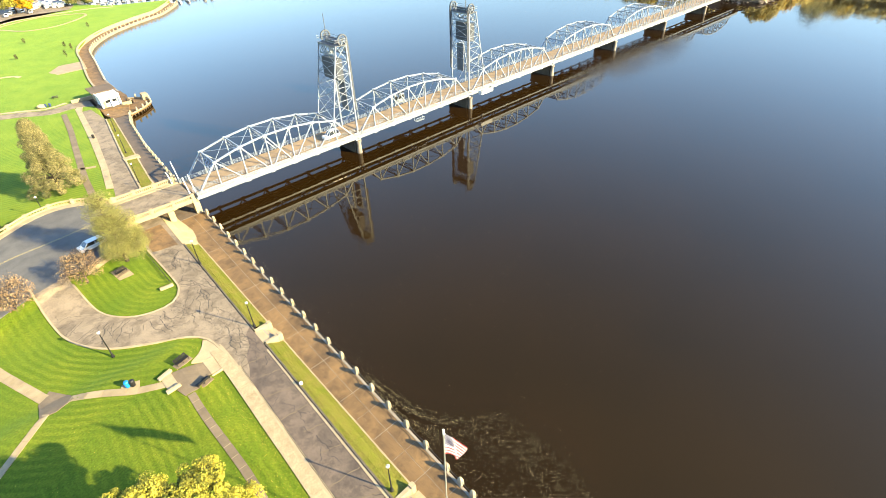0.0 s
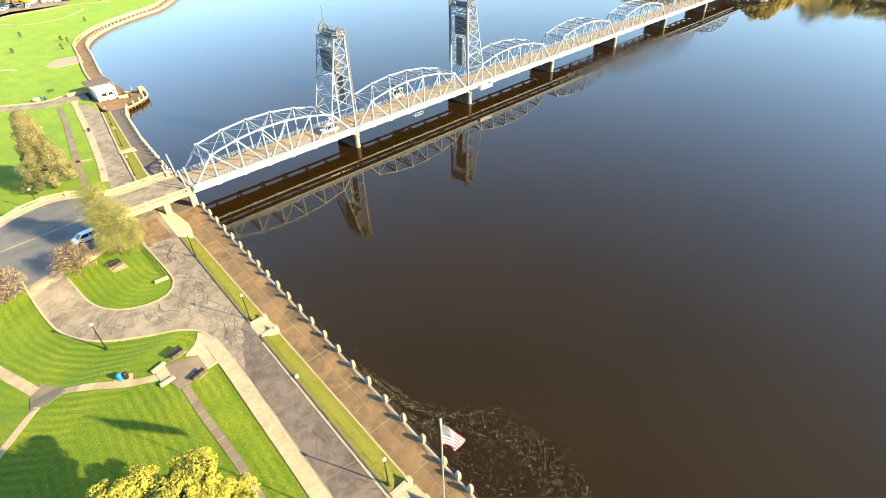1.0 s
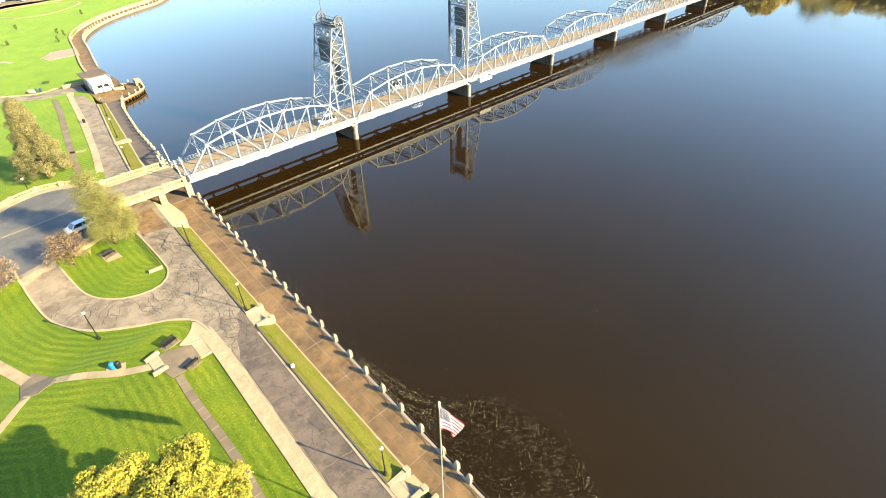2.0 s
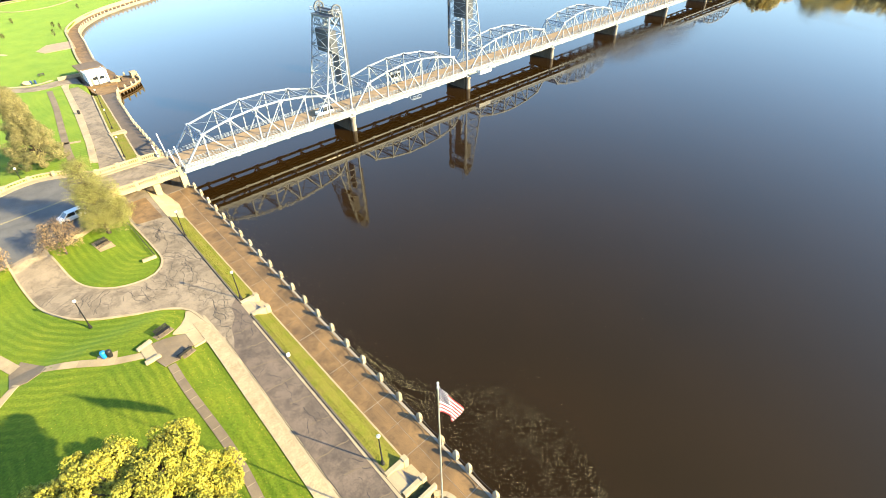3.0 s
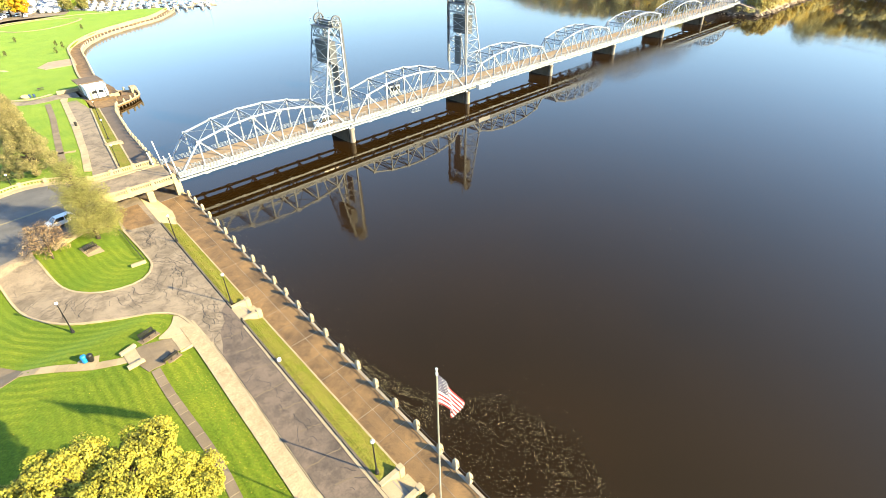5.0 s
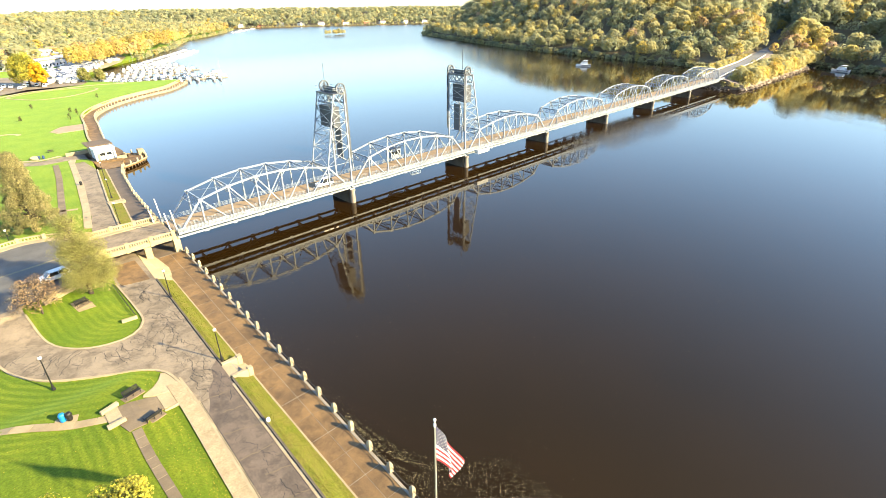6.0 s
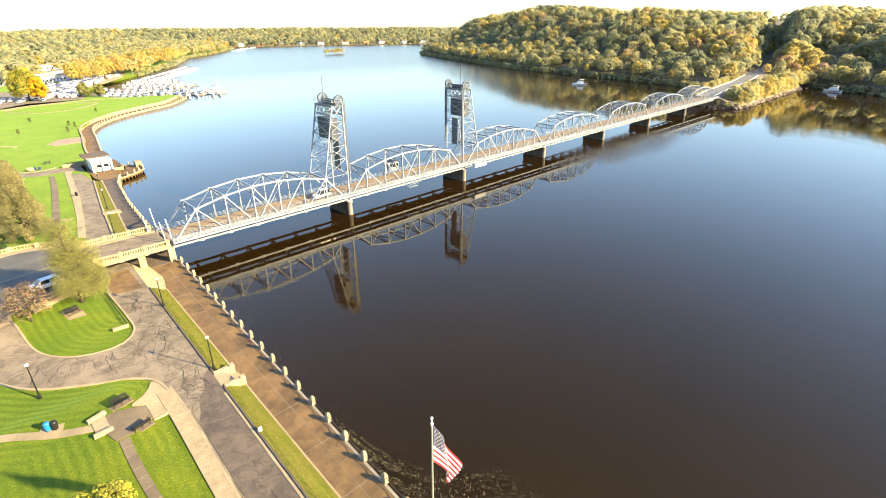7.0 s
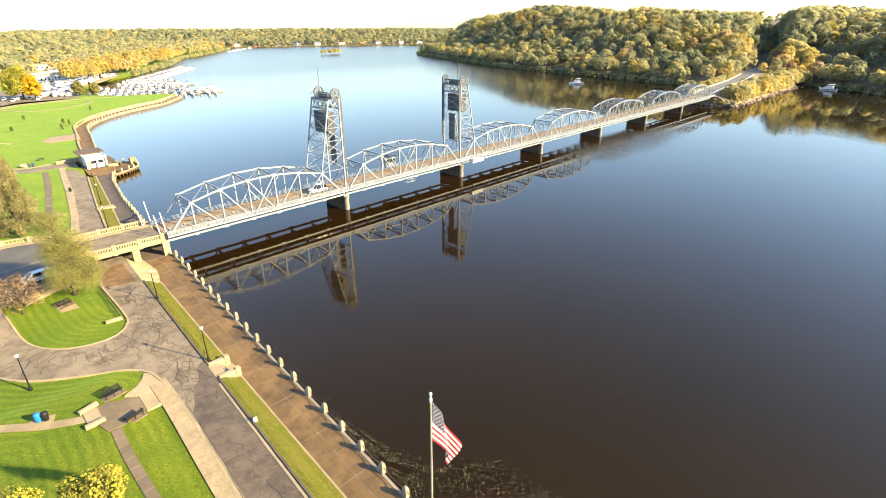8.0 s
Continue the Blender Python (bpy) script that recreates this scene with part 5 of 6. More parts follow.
BLUEB = mat("navy_plastic", (0.0185, 0.0463, 0.13), (0.0148, 0.037, 0.102), 0.5, 0, 1, 8, 0)
bin_thing(-8.5, 100.2, ground(-8.5, 100.2), BLUEB, "dark blue litter bin beside a boulder on the lawn")
bin_thing(-7.4, 99.8, ground(-7.4, 99.8), BLUEB, "dark blue litter bin on the lawn")
bin_thing(-4.9, 59.9, ground(-4.9, 59.9) + 0.1, BLACK, "black litter bin on the far sidewalk")


# ---- marina ----
GEL = mat("gelcoat", (0.7, 0.7, 0.68), (0.6, 0.6, 0.59), 0.35, 0, 1, 8, 0, speck=0.1, vary=0.35)
CANVAS = mat("boat_canvas", (0.0396, 0.0594, 0.132), (0.0329, 0.0462, 0.099), 0.8, 0, 2, 10, 0.1)


def boat(L, name="motor_boat", label="white moored motor boat with cabin", mast=0.0, cover=CANVAS, tall=1.0):
    t = thing(name, label, "boat", "boats", (0, 0, -50))
    W = L * 0.3
    bm = bmesh.new()
    st = [(-0.5, 0.86, 0.0), (-0.2, 1.0, 0.0), (0.15, 0.95, 0.03), (0.38, 0.55, 0.1), (0.5, 0.04, 0.2)]
    rings = []
    for f, w, up in st:
        rings.append([bm.verts.new((f * L, y * w * W / 2, z + up * L * 0.12)) for y, z in ((-1, L * 0.11), (-0.7, -0.25), (0.7, -0.25), (1, L * 0.11))])
    for a, b in zip(rings, rings[1:]):
        for i in range(3):
            bm.faces.new((a[i], a[i + 1], b[i + 1], b[i]))
        bm.faces.new((a[3], a[0], b[0], b[3]))
    bm.faces.new(rings[0])
    bm.faces.new(rings[-1][::-1])
    bmesh.ops.recalc_face_normals(bm, faces=bm.faces[:])
    part("hull", bm, GEL, t)
    part("hull_stripe", bars([((-0.5 * L, sgn * 0.5 * W, 0.06 * L), (0.12 * L, sgn * 0.5 * W, 0.06 * L)) for sgn in (-1, 1)], 0.05, 0.025 * L), CANVAS, t)
    part("cockpit", boxes(((-0.48 * L, -0.33 * W, L * 0.112), (-0.3 * L, 0.33 * W, L * 0.118))), DARKSTEEL, t)
    z0 = L * 0.11
    b = bmesh.new()
    lo = [(-0.28, 0.38), (0.22, 0.3)]
    v = [b.verts.new((f * L, s * w * W, z0)) for f, w in lo for s in (-1, 1)] + [b.verts.new((f * L, s * w * W * 0.85, z0 + L * 0.11 * tall)) for f, w in ((-0.26, 0.38), (0.1, 0.3)) for s in (-1, 1)]
    for f in ((0, 2, 6, 4), (1, 5, 7, 3), (0, 4, 5, 1), (2, 3, 7, 6), (4, 6, 7, 5)):
        b.faces.new([v[i] for i in f])
    bmesh.ops.recalc_face_normals(b, faces=b.faces[:])
    part("cabin", b, GEL, t)
    part("windscreen", bars([((0.17 * L, -0.25 * W, z0 + 0.05 * L), (0.17 * L, 0.25 * W, z0 + 0.05 * L))], 0.1, 0.05 * L), GLASS, t)
    part("canopy", boxes(((-0.3 * L, -0.36 * W, z0 + L * 0.16 * tall), (0.02 * L, 0.36 * W, z0 + L * (0.16 * tall + 0.015)))), cover, t)
    for f, sgn in ((-0.29, -1), (-0.29, 1), (0.0, -1), (0.0, 1)):
        part("canopy_post", bars([((f * L, sgn * 0.34 * W, z0), (f * L, sgn * 0.34 * W, z0 + L * 0.165 * tall))], 0.06), STEEL, t)
    if mast:
        part("mast", bars([((0.05 * L, 0, z0), (0.05 * L, 0, z0 + mast))], 0.12), STEEL, t)
    return t


PALEC = mat("pale_boat_cover", (0.6, 0.6, 0.58), (0.5, 0.5, 0.5), 0.8, 0, 1, 8, 0.1)
boat_a, boat_b, boat_c = boat(6.8, cover=PALEC), boat(9.2, label="large white moored cabin cruiser"), boat(7.8, "sail_boat", "white moored sailing boat with bare mast", 11)
def moor(x, y, rz, z=WATER_Z + 0.05, k=None):
    src = (boat_a, boat_b, boat_c)[k if k is not None else random.choice((0, 0, 1, 1, 2))]
    return copy_thing(src, pose(x, y, z, 0, 0, rz))


DOCK = mat("dock_planks", (0.264, 0.238, 0.198), (0.198, 0.178, 0.145), 0.9, 0, 0.5, 5, 0.3)
for (xa, ya), (xb, yb) in (((56, 288), (112, 272)), ((54, 303), (118, 285)), ((56, 322), (112, 306)), ((62, 342), (116, 326)), ((112, 272), (124, 268)), ((106, 394), (190, 520)), ((92, 352), (128, 330)), ((84, 374), (124, 350)), ((92, 392), (128, 370))):
    d = Vector((xb - xa, yb - ya)).normalized()
    t = thing("dock", "grey wooden floating dock of the marina", "dock", "docks of the marina")
    part("deck", bars([((xa, ya, WATER_Z + 0.2), (xb, yb, WATER_Z + 0.2))], 2.0, 0.6), DOCK, t)
    n = int(math.hypot(xb - xa, yb - ya) / 8)
    for k in range(n + 1):
        part("mooring_post", bars([((xa + d.x * 8 * k, ya + d.y * 8 * k, -2.5), (xa + d.x * 8 * k, ya + d.y * 8 * k, 1.4))], 0.3), BARK, t)
    ang = math.degrees(math.atan2(d.y, d.x))
    k = 3.0
    while k < math.hypot(xb - xa, yb - ya) - 2:
        for sgn in (-1, 1):
            if random.random() < 0.9:
                moor(xa + d.x * k - d.y * sgn * 6.2, ya + d.y * k + d.x * sgn * 6.2, ang + 90 * sgn + random.uniform(-4, 4))
        k += random.uniform(4.2, 5.2)
for k in range(120):        # boats laid up on the hard
    y = random.uniform(300, 395)
    x = random.uniform(24, west_shore(y) - 3)
    moor(x, y, random.uniform(-25, 25) + 70, ground(x, y) + 0.5, random.choice((0, 1)))
draped("boatyard", [(30, 330), (40, 380), (52, 430), (66, 525), (118, 525), (112, 470), (97, 425), (76, 385), (58, 355), (46, 325)], 0.06, PALE, "pale gravel yard with laid-up boats", "boatyard", cell=12)
for k in range(150):        # boats under pale covers in the yard
    y = random.uniform(335, 450)
    x = lerp_table([(335, 34), (380, 44), (450, 62)], y) + random.uniform(0, 46)
    if x < west_shore(y) - 6:
        moor(x, y, random.uniform(-20, 20) + 60, ground(x, y) + 0.5, random.choice((0, 1, 1)))
anchored = boat(11.5, "cabin_cruiser", "tall white cabin cruiser at anchor in mid river", 0.0, PALEC, 1.5)
anchored.matrix_world = pose(345, 118.5, WATER_Z + 0.05, 0, 0, 120)
copy_thing(anchored, pose(432, -33, WATER_Z + 0.05, 0, 0, 75))
for src in (boat_a, boat_b, boat_c):
    src.location = {boat_a: (118, 290, WATER_Z + 0.05), boat_b: (128, 300, WATER_Z + 0.05), boat_c: (124, 280, WATER_Z + 0.05)}[src]

# parked cars by the marina
for k in range(16):
    x, y = -20 + 3.0 * k, 300 + 8 * math.sin(k * 1.7)
    if k == 0:
        pc = car(x, y, ground(x, y) + 0.06, 75, CARW, "car in the marina parking lot")
    else:
        copy_thing(pc, pose(x, y, ground(x, y) + 0.06, 0, 0, 75))

# ---- town buildings ----
BRICK = mat("red_brick_wall", (0.217, 0.099, 0.066), (0.178, 0.0791, 0.0561), 0.9, 0, 0.3, 3, 0.2)
TAN = mat("tan_wall", (0.369, 0.329, 0.264), (0.329, 0.29, 0.23), 0.9, 0, 0.3, 3, 0.2)
SHING = mat("roof_shingle", (0.132, 0.112, 0.099), (0.099, 0.0857, 0.0791), 0.9, 0, 0.3, 3, 0.3)


def building(x, y, w, d, h, wall, label, gable=False, rz=0, roof=None):
    z = ground(x, y) - 1.0
    t = thing("building", label, "building", "town buildings", (x, y, z))
    t.rotation_euler = (0, 0, radians(rz))
    part("wall", boxes(((-w / 2, -d / 2, 0), (w / 2, d / 2, h + 1))), wall, t)
    if gable:
        bm = bmesh.new()
        r = h + 1
        v = [bm.verts.new(p) for p in ((-w / 2 - 0.4, -d / 2 - 0.4, r - 0.1), (w / 2 + 0.4, -d / 2 - 0.4, r - 0.1), (w / 2 + 0.4, d / 2 + 0.4, r - 0.1), (-w / 2 - 0.4, d / 2 + 0.4, r - 0.1), (-w / 2 - 0.4, 0, r + d * 0.3), (w / 2 + 0.4, 0, r + d * 0.3))]
        for f in ((0, 1, 5, 4), (2, 3, 4, 5), (0, 4, 3), (1, 2, 5), (3, 2, 1, 0)):
            bm.faces.new([v[i] for i in f])
        part("roof", bm, SHING, t)
    else:
        part("roof", boxes(((-w / 2 + 0.3, -d / 2 + 0.3, h + 1), (w / 2 - 0.3, d / 2 - 0.3, h + 1.15))), roof or SHING, t)
        part("cornice", boxes(((-w / 2 - 0.2, -d / 2 - 0.2, h + 0.4), (w / 2 + 0.2, -d / 2 + 0.3, h + 1.4)), ((w / 2 - 0.3, -d / 2, h + 0.4), (w / 2 + 0.2, d / 2, h + 1.4))), PALE, t)
    fl = max(1, int(h / 3.3))
    for f in range(fl):
        for k in range(max(2, int(w / 3.5))):
            wx = -w / 2 + w * (k + 0.5) / max(2, int(w / 3.5))
            part("window", boxes(((wx - 0.55, -d / 2 - 0.06, 2.0 + 3.3 * f), (wx + 0.55, -d / 2 + 0.02, 3.6 + 3.3 * f))), GLASS, t)
    return t


for x, y, w, d, h, m, lab in ((6, 420, 26, 16, 7, TAN, "tan flat-roofed town building by the marina"), (-22, 440, 30, 18, 9, BRICK, "red brick flat-roofed town building"), (22, 500, 26, 16, 10, BRICK, "red brick warehouse with pale cornice"),
                              (-12, 520, 24, 16, 10, TAN, "tan town building with pale cornice"), (52, 520, 24, 14, 8, WHITE, "white town building among yellow trees"), (40, 455, 22, 14, 6, BRICK, "low red brick building behind the marina"),
                              (74, 560, 20, 12, 7, TAN, "tan building among the trees"), (-40, 470, 24, 18, 11, BRICK, "red brick town building")):
    building(x, y, w, d, h, m, lab, rz=random.uniform(-8, 8))
for x, y, w, d in ((62, 455, 34, 20), (44, 432, 28, 18), (78, 500, 30, 20)):
    building(x, y, w, d, 5.5, WHITE, "long white boat shed with a pale metal roof", rz=random.uniform(20, 40), roof=WHITE)
for x, y in ((60, 640), (100, 690), (30, 700), (140, 720), (-10, 640), (170, 790), (80, 780), (20, 820), (120, 850), (0, 700), (50, 740), (-30, 720), (90, 820), (200, 850), (240, 870), (285, 885), (215, 800), (150, 650), (40, 600)):
    building(x, y, 11, 8, 5, random.choice((WHITE, TAN, WHITE)), "small pale gabled house on the wooded hillside", True, random.uniform(-30, 30))

# ---- far shores ----
SHORE_E = [(-900, 380), (-300, 395), (-120, 410), (-64, 425), (-30, 448), (-5, 452), (25, 415), (42, 388), (113, 405), (179, 418), (262, 436), (400, 492), (535, 552), (560, 580), (620, 680), (720, 820), (900, 1000), (1500, 1400)]


RIDGE = [(-300, 36), (-28, 42), (20, 46), (63, 37), (90, 40), (141, 45), (182, 49), (209, 43), (238, 47), (312, 51), (363, 55), (436, 47), (560, 38), (640, 23), (800, 24)]
ROAD_E = [(297, 6), (330, 10.5), (376, 15), (430, 20), (480, 27), (600, 51), (640, 66), (670, 92), (690, 125)]
ROAD_EZ = [(297, 4.4), (390, 4.6), (480, 8.9), (600, 18.0), (640, 26), (670, 36), (690, 42)]


def east_ground(x, y):
    d = x - lerp_table(SHORE_E, y)
    h = 0.8 + lerp_table(RIDGE, y) * smooth((d + 10) / 165)
    h += 5 * noise.noise((x * 0.008, y * 0.008, 0)) * smooth(d / 120)
    k = smooth((x - 380) / 40) * (1 - smooth((x - 670) / 30)) * (1 - smooth((abs(y - lerp_table(ROAD_E, x)) - 6) / 14))
    return h + (lerp_table(ROAD_EZ, x) - h) * k


ey = list(np.arange(-900, -200, 50.0)) + list(np.arange(-200, 760, 12.0)) + list(np.arange(760, 1500, 40.0))
sheet_from_grid("ground_east", lambda y: [lerp_table(SHORE_E, y) + k for k in list(np.arange(0, 300, 10.0)) + list(np.arange(300, 1900, 100.0))], ey, east_ground, SOIL, "wooded bluff rising from the far bank", "hillside", -1)


def far_ground(x, y):
    return 0.6 + 22 * smooth((y - FAR_Y(x) - 20) / 320) + 4 * noise.noise((x * 0.004, y * 0.004, 3)) * smooth((y - FAR_Y(x)) / 150)


def FAR_Y(x):
    return lerp_table([(-400, 1100), (380, 1060), (490, 1015), (620, 975), (780, 900), (1000, 790), (1400, 700)], x)


verts, faces = [], []
fx_ = np.arange(-400, 1500, 25.0)
fd_ = list(np.arange(0, 300, 15.0)) + list(np.arange(300, 1300, 100.0))
verts += [(x, FAR_Y(x) - 1.5, WATER_Z - 1.5) for x in fx_]
for d in fd_:
    verts += [(x, FAR_Y(x) + d, far_ground(x, FAR_Y(x) + d)) for x in fx_]
n = len(fx_)
for j in range(len(fd_)):
    for i in range(n - 1):
        faces.append((j * n + i, j * n + i + 1, (j + 1) * n + i + 1, (j + 1) * n + i))
me = bpy.data.meshes.new("ground_north")
me.from_pydata(verts, [], faces)
me.materials.append(SOIL)
tagged(new("ground_north", me), "low wooded hills at the head of the river reach", "hillside", kind="structure")

# causeway at the far bridge end
cw = resample(ROAD_E, 6)
cz = lambda x, y: lerp_table(ROAD_EZ, x) + 0.35
bm = bmesh.new()
rows = []
for (cx_, cy_), l, r in zip(cw, offset(cw, 1.0), offset(cw, -1.0)):
    u = Vector((l[0] - cx_, l[1] - cy_))
    if cx_ > 470:
        break
    toe = (cy_ + 13.5) if cx_ < 440 else 20
    rows.append([bm.verts.new((cx_ + u.x * k + random.uniform(-0.6, 0.6), cy_ + u.y * k + random.uniform(-0.6, 0.6), z)) for k, z in ((18, -2.2), (12, 1.6), (6.5, cz(cx_, cy_) - 0.2), (-6.5, cz(cx_, cy_) - 0.2), (2.5 - toe, 1.8), (-toe - 1.5, -2.2))])
for a, b in zip(rows, rows[1:]):
    for i in range(5):
        bm.faces.new((a[i], b[i], b[i + 1], a[i + 1]))
bm.faces.new(rows[0])
bmesh.ops.recalc_face_normals(bm, faces=bm.faces[:])
tagged(obj("causeway", bm, ROCK), "stony causeway carrying the road from the bridge", "embankment", kind="structure")
tagged(obj("road_east", band_bm(offset(cw, 4.0), offset(cw, -4.0), lambda x, y: cz(x, y) - 1.0, lambda x, y: cz(x, y) + 0.1), mat("sunbleached_asphalt", (0.139, 0.137, 0.134), (0.111, 0.109, 0.107), 0.9, 0, 0.2, 5, 0.2)), "grey road climbing away from the bridge", "road", kind="structure")
gr = thing("guard_rail", "white guard rail along the causeway road", "guard rail")
for sd_ in (4.6, -4.6):
    part("rail", band_bm(offset(cw[:24], sd_), offset(cw[:24], sd_ + 0.25), lambda x, y: cz(x, y) + 0.35, lambda x, y: cz(x, y) + 0.95), WHITE, gr)
# stones of the bank
rng = np.random.default_rng(5)


def stones(name, pts, size, label, z0=-0.5, spread=1.6):
    V, F = [], []
    for x, y in pts:
        for _ in range(3):
            s = size * rng.uniform(0.5, 1.2)
            c = np.array((x + rng.normal(0, spread), y + rng.normal(0, spread), z0 + rng.uniform(-0.2, 0.9)))
            o = len(V)
            V += [tuple(c + s * np.array(d) * rng.uniform(0.6, 1.2, 3)) for d in ((1, 0, 0), (0, 1, 0), (-1, 0, 0), (0, -1, 0), (0, 0, 0.7), (0, 0, -0.7))]
            F += [(o + a, o + b, o + c_) for a, b, c_ in ((0, 1, 4), (1, 2, 4), (2, 3, 4), (3, 0, 4), (1, 0, 5), (2, 1, 5), (3, 2, 5), (0, 3, 5))]
    m = bpy.data.meshes.new(name)
    m.from_pydata(V, [], F)
    m.materials.append(ROCK)
    return tagged(new(name, m), label, "rocks", kind="stuff")


stones("riprap", [(x, -11.8) for x in np.arange(298, 442, 1.0)] + offset(resample(cw[:26], 1.0), 13.5), 0.9, "grey brown boulders along the causeway bank")
stones("riprap", [(300 + rng.normal(0, 3), 6 + rng.normal(0, 6)) for _ in range(80)], 0.9, "grey brown boulders under the far bridge end")


# ---- trees ----
def leaf_quads(P, N, S, rg, lean=(0.1, -0.2, 0.3)):
    """Bent little leaf clumps at P, facing N, of size S: vertices and quads."""
    n = len(P)
    N = N + rg.normal(0, 0.45, (n, 3)) + np.array(lean)
    N /= np.linalg.norm(N, axis=1)[:, None] + 1e-9
    a = np.cross(N, rg.normal(0, 1, (n, 3)))
    a /= np.linalg.norm(a, axis=1)[:, None] + 1e-9
    b = np.cross(N, a)
    S = S[:, None]
    w = rg.uniform(0.6, 1.1, (n, 1))
    V = np.stack([P - a * S, P - b * S * w + N * S * 0.25, P + a * S, P + b * S * w + N * S * 0.25], 1).reshape(-1, 3)
    F = np.arange(n * 4).reshape(n, 4)
    return V, F


def quad_mesh(name, V, F, hue, material):
    me = bpy.data.meshes.new(name)
    me.vertices.add(len(V))
    me.vertices.foreach_set("co", V.astype(np.float32).ravel())
    me.loops.add(F.size)
    me.loops.foreach_set("vertex_index", F.astype(np.int32).ravel())
    me.polygons.add(len(F))
    me.polygons.foreach_set("loop_start", np.arange(0, F.size, 4, dtype=np.int32))
    me.polygons.foreach_set("loop_total", np.full(len(F), 4, dtype=np.int32))
    at = me.attributes.new("hue", 'FLOAT', 'POINT')
    at.data.foreach_set("value", hue.astype(np.float32))
    me.materials.append(material)
    me.update(calc_edges=True)
    me.validate()
    return me


def forest(name, xyz, height, hue, k, leaf, material, label, rg, lean=(0.3, -0.5, 0.6)):
    """Many trees as one mesh: xyz feet, heights, hues, k clumps a tree of size leaf."""
    n = len(xyz)
    d = rg.normal(0, 1, (n, k, 3))
    d /= np.linalg.norm(d, axis=2)[..., None]
    d[..., 2] = np.where(d[..., 2] < -0.6, -d[..., 2], d[..., 2])
    lob = rg.normal(0, 1, (n, 6, 3))
    lob /= np.linalg.norm(lob, axis=2)[..., None]
    lump = np.max(np.einsum('nki,nli->nkl', d, lob), axis=2)
    r = (0.62 + 0.4 * lump ** 2) * rg.uniform(0.82, 1.02, (n, k))
    rad = (height * rg.uniform(0.34, 0.46, n))[:, None]
    P = np.empty((n, k, 3))
    P[..., 0] = xyz[:, None, 0] + d[..., 0] * r * rad
    P[..., 1] = xyz[:, None, 1] + d[..., 1] * r * rad
    P[..., 2] = xyz[:, None, 2] + height[:, None] * 0.56 + d[..., 2] * r * height[:, None] * 0.46
    V, F = leaf_quads(P.reshape(-1, 3), d.reshape(-1, 3), np.repeat(leaf * height / 12, k) * rg.uniform(0.6, 1.3, n * k), rg, lean)
    H = np.repeat(np.clip(np.repeat(hue, k) + rg.normal(0, 0.025, n * k), 0, 1), 4)
    return tagged(new(name, quad_mesh(name, V, F, H, material)), label, "trees", kind="stuff")


# autumn hues paled and greyed, so some distance haze is in the colour
WOODS = leaf_mat("hazed_autumn_woods", [(0.0, (0.185, 0.208, 0.139)), (0.3, (0.296, 0.296, 0.18)), (0.5, (0.389, 0.356, 0.194)), (0.68, (0.444, 0.379, 0.157)), (0.84, (0.463, 0.347, 0.0833)), (0.94, (0.416, 0.287, 0.176)), (1.0, (0.389, 0.278, 0.213))], 0.6, (0.88, 1.16))
rg = np.random.default_rng(11)


def scatter(n, fx, fy, zf, keep):
    out = []
    tries = 0
    while len(out) < n and tries < n * 30:
        tries += 1
        x, y = fx(), fy()
        if keep(x, y):
            out.append((x, y, zf(x, y)))
    return np.array(out)


def road_gap(x, y):
    return min((x - a) ** 2 + (y - b) ** 2 for a, b in cw[::2]) > (7.6 if x > 425 else 6.5) ** 2


# bluff
pts = []
while len(pts) < 2900:
    y = rg.uniform(-130, 640)
    d = 225 * rg.uniform(0, 1) ** 1.1
    x = lerp_table(SHORE_E, y) + 2 + d
    if road_gap(x, y):
        pts.append((x, y, east_ground(x, y) - 0.5))
pts = np.array(pts)
dist = np.array([p[0] - lerp_table(SHORE_E, p[1]) for p in pts])
patch = np.array([noise.noise((p[0] * 0.02, p[1] * 0.02, 7)) for p in pts])
hue = np.clip(0.385 + 0.6 * patch + rg.normal(0, 0.13, len(pts)) + 0.3 * np.exp(-dist / 18) * (rg.uniform(0, 1, len(pts)) < 0.6) + 0.4 * (rg.uniform(0, 1, len(pts)) < 0.07), 0, 1)
forest("woods", pts, rg.uniform(8, 15, len(pts)), hue, 215, 0.64, WOODS, "autumn woods in green and gold covering the bluff", rg, (0.5, -0.9, 0.9))
# thicker growth round the head of the road cut and along the crest
pts = [(rg.uniform(598, 650), rg.uniform(30, 82)) for _ in range(150)] + [(lerp_table(SHORE_E, y) + rg.uniform(170, 330), y) for y in rg.uniform(-130, 420, 420)]
pts = np.array([(x, y, east_ground(x, y) - 0.5) for x, y in pts])
forest("woods", pts, rg.uniform(9, 15, len(pts)), np.clip(rg.normal(0.35, 0.18, len(pts)), 0, 1), 110, 1.0, WOODS, "autumn woods on the crest of the bluff", rg, (0.5, -0.9, 0.9))
# brush at the water's edge
pts = []
for y in np.arange(-300, 720, 1.3):
    if not -14 < y < 40:
        pts.append((lerp_table(SHORE_E, y) + rg.uniform(-1, 5), y, -2.6))
for x in np.arange(-200, 1100, 3.5):
    pts.append((x, FAR_Y(x) + rg.uniform(-1, 5), -2.6))
for y in np.arange(455, 1060, 2.5):
    pts.append((west_shore(y) - rg.uniform(-1, 5), y, -2.6))
pts = np.array(pts)
forest("woods", pts, rg.uniform(3.5, 7.5, len(pts)), np.clip(rg.normal(0.38, 0.16, len(pts)), 0, 1), 60, 1.5, WOODS, "brush and small trees at the water edge", rg)
# causeway trees
pts = []
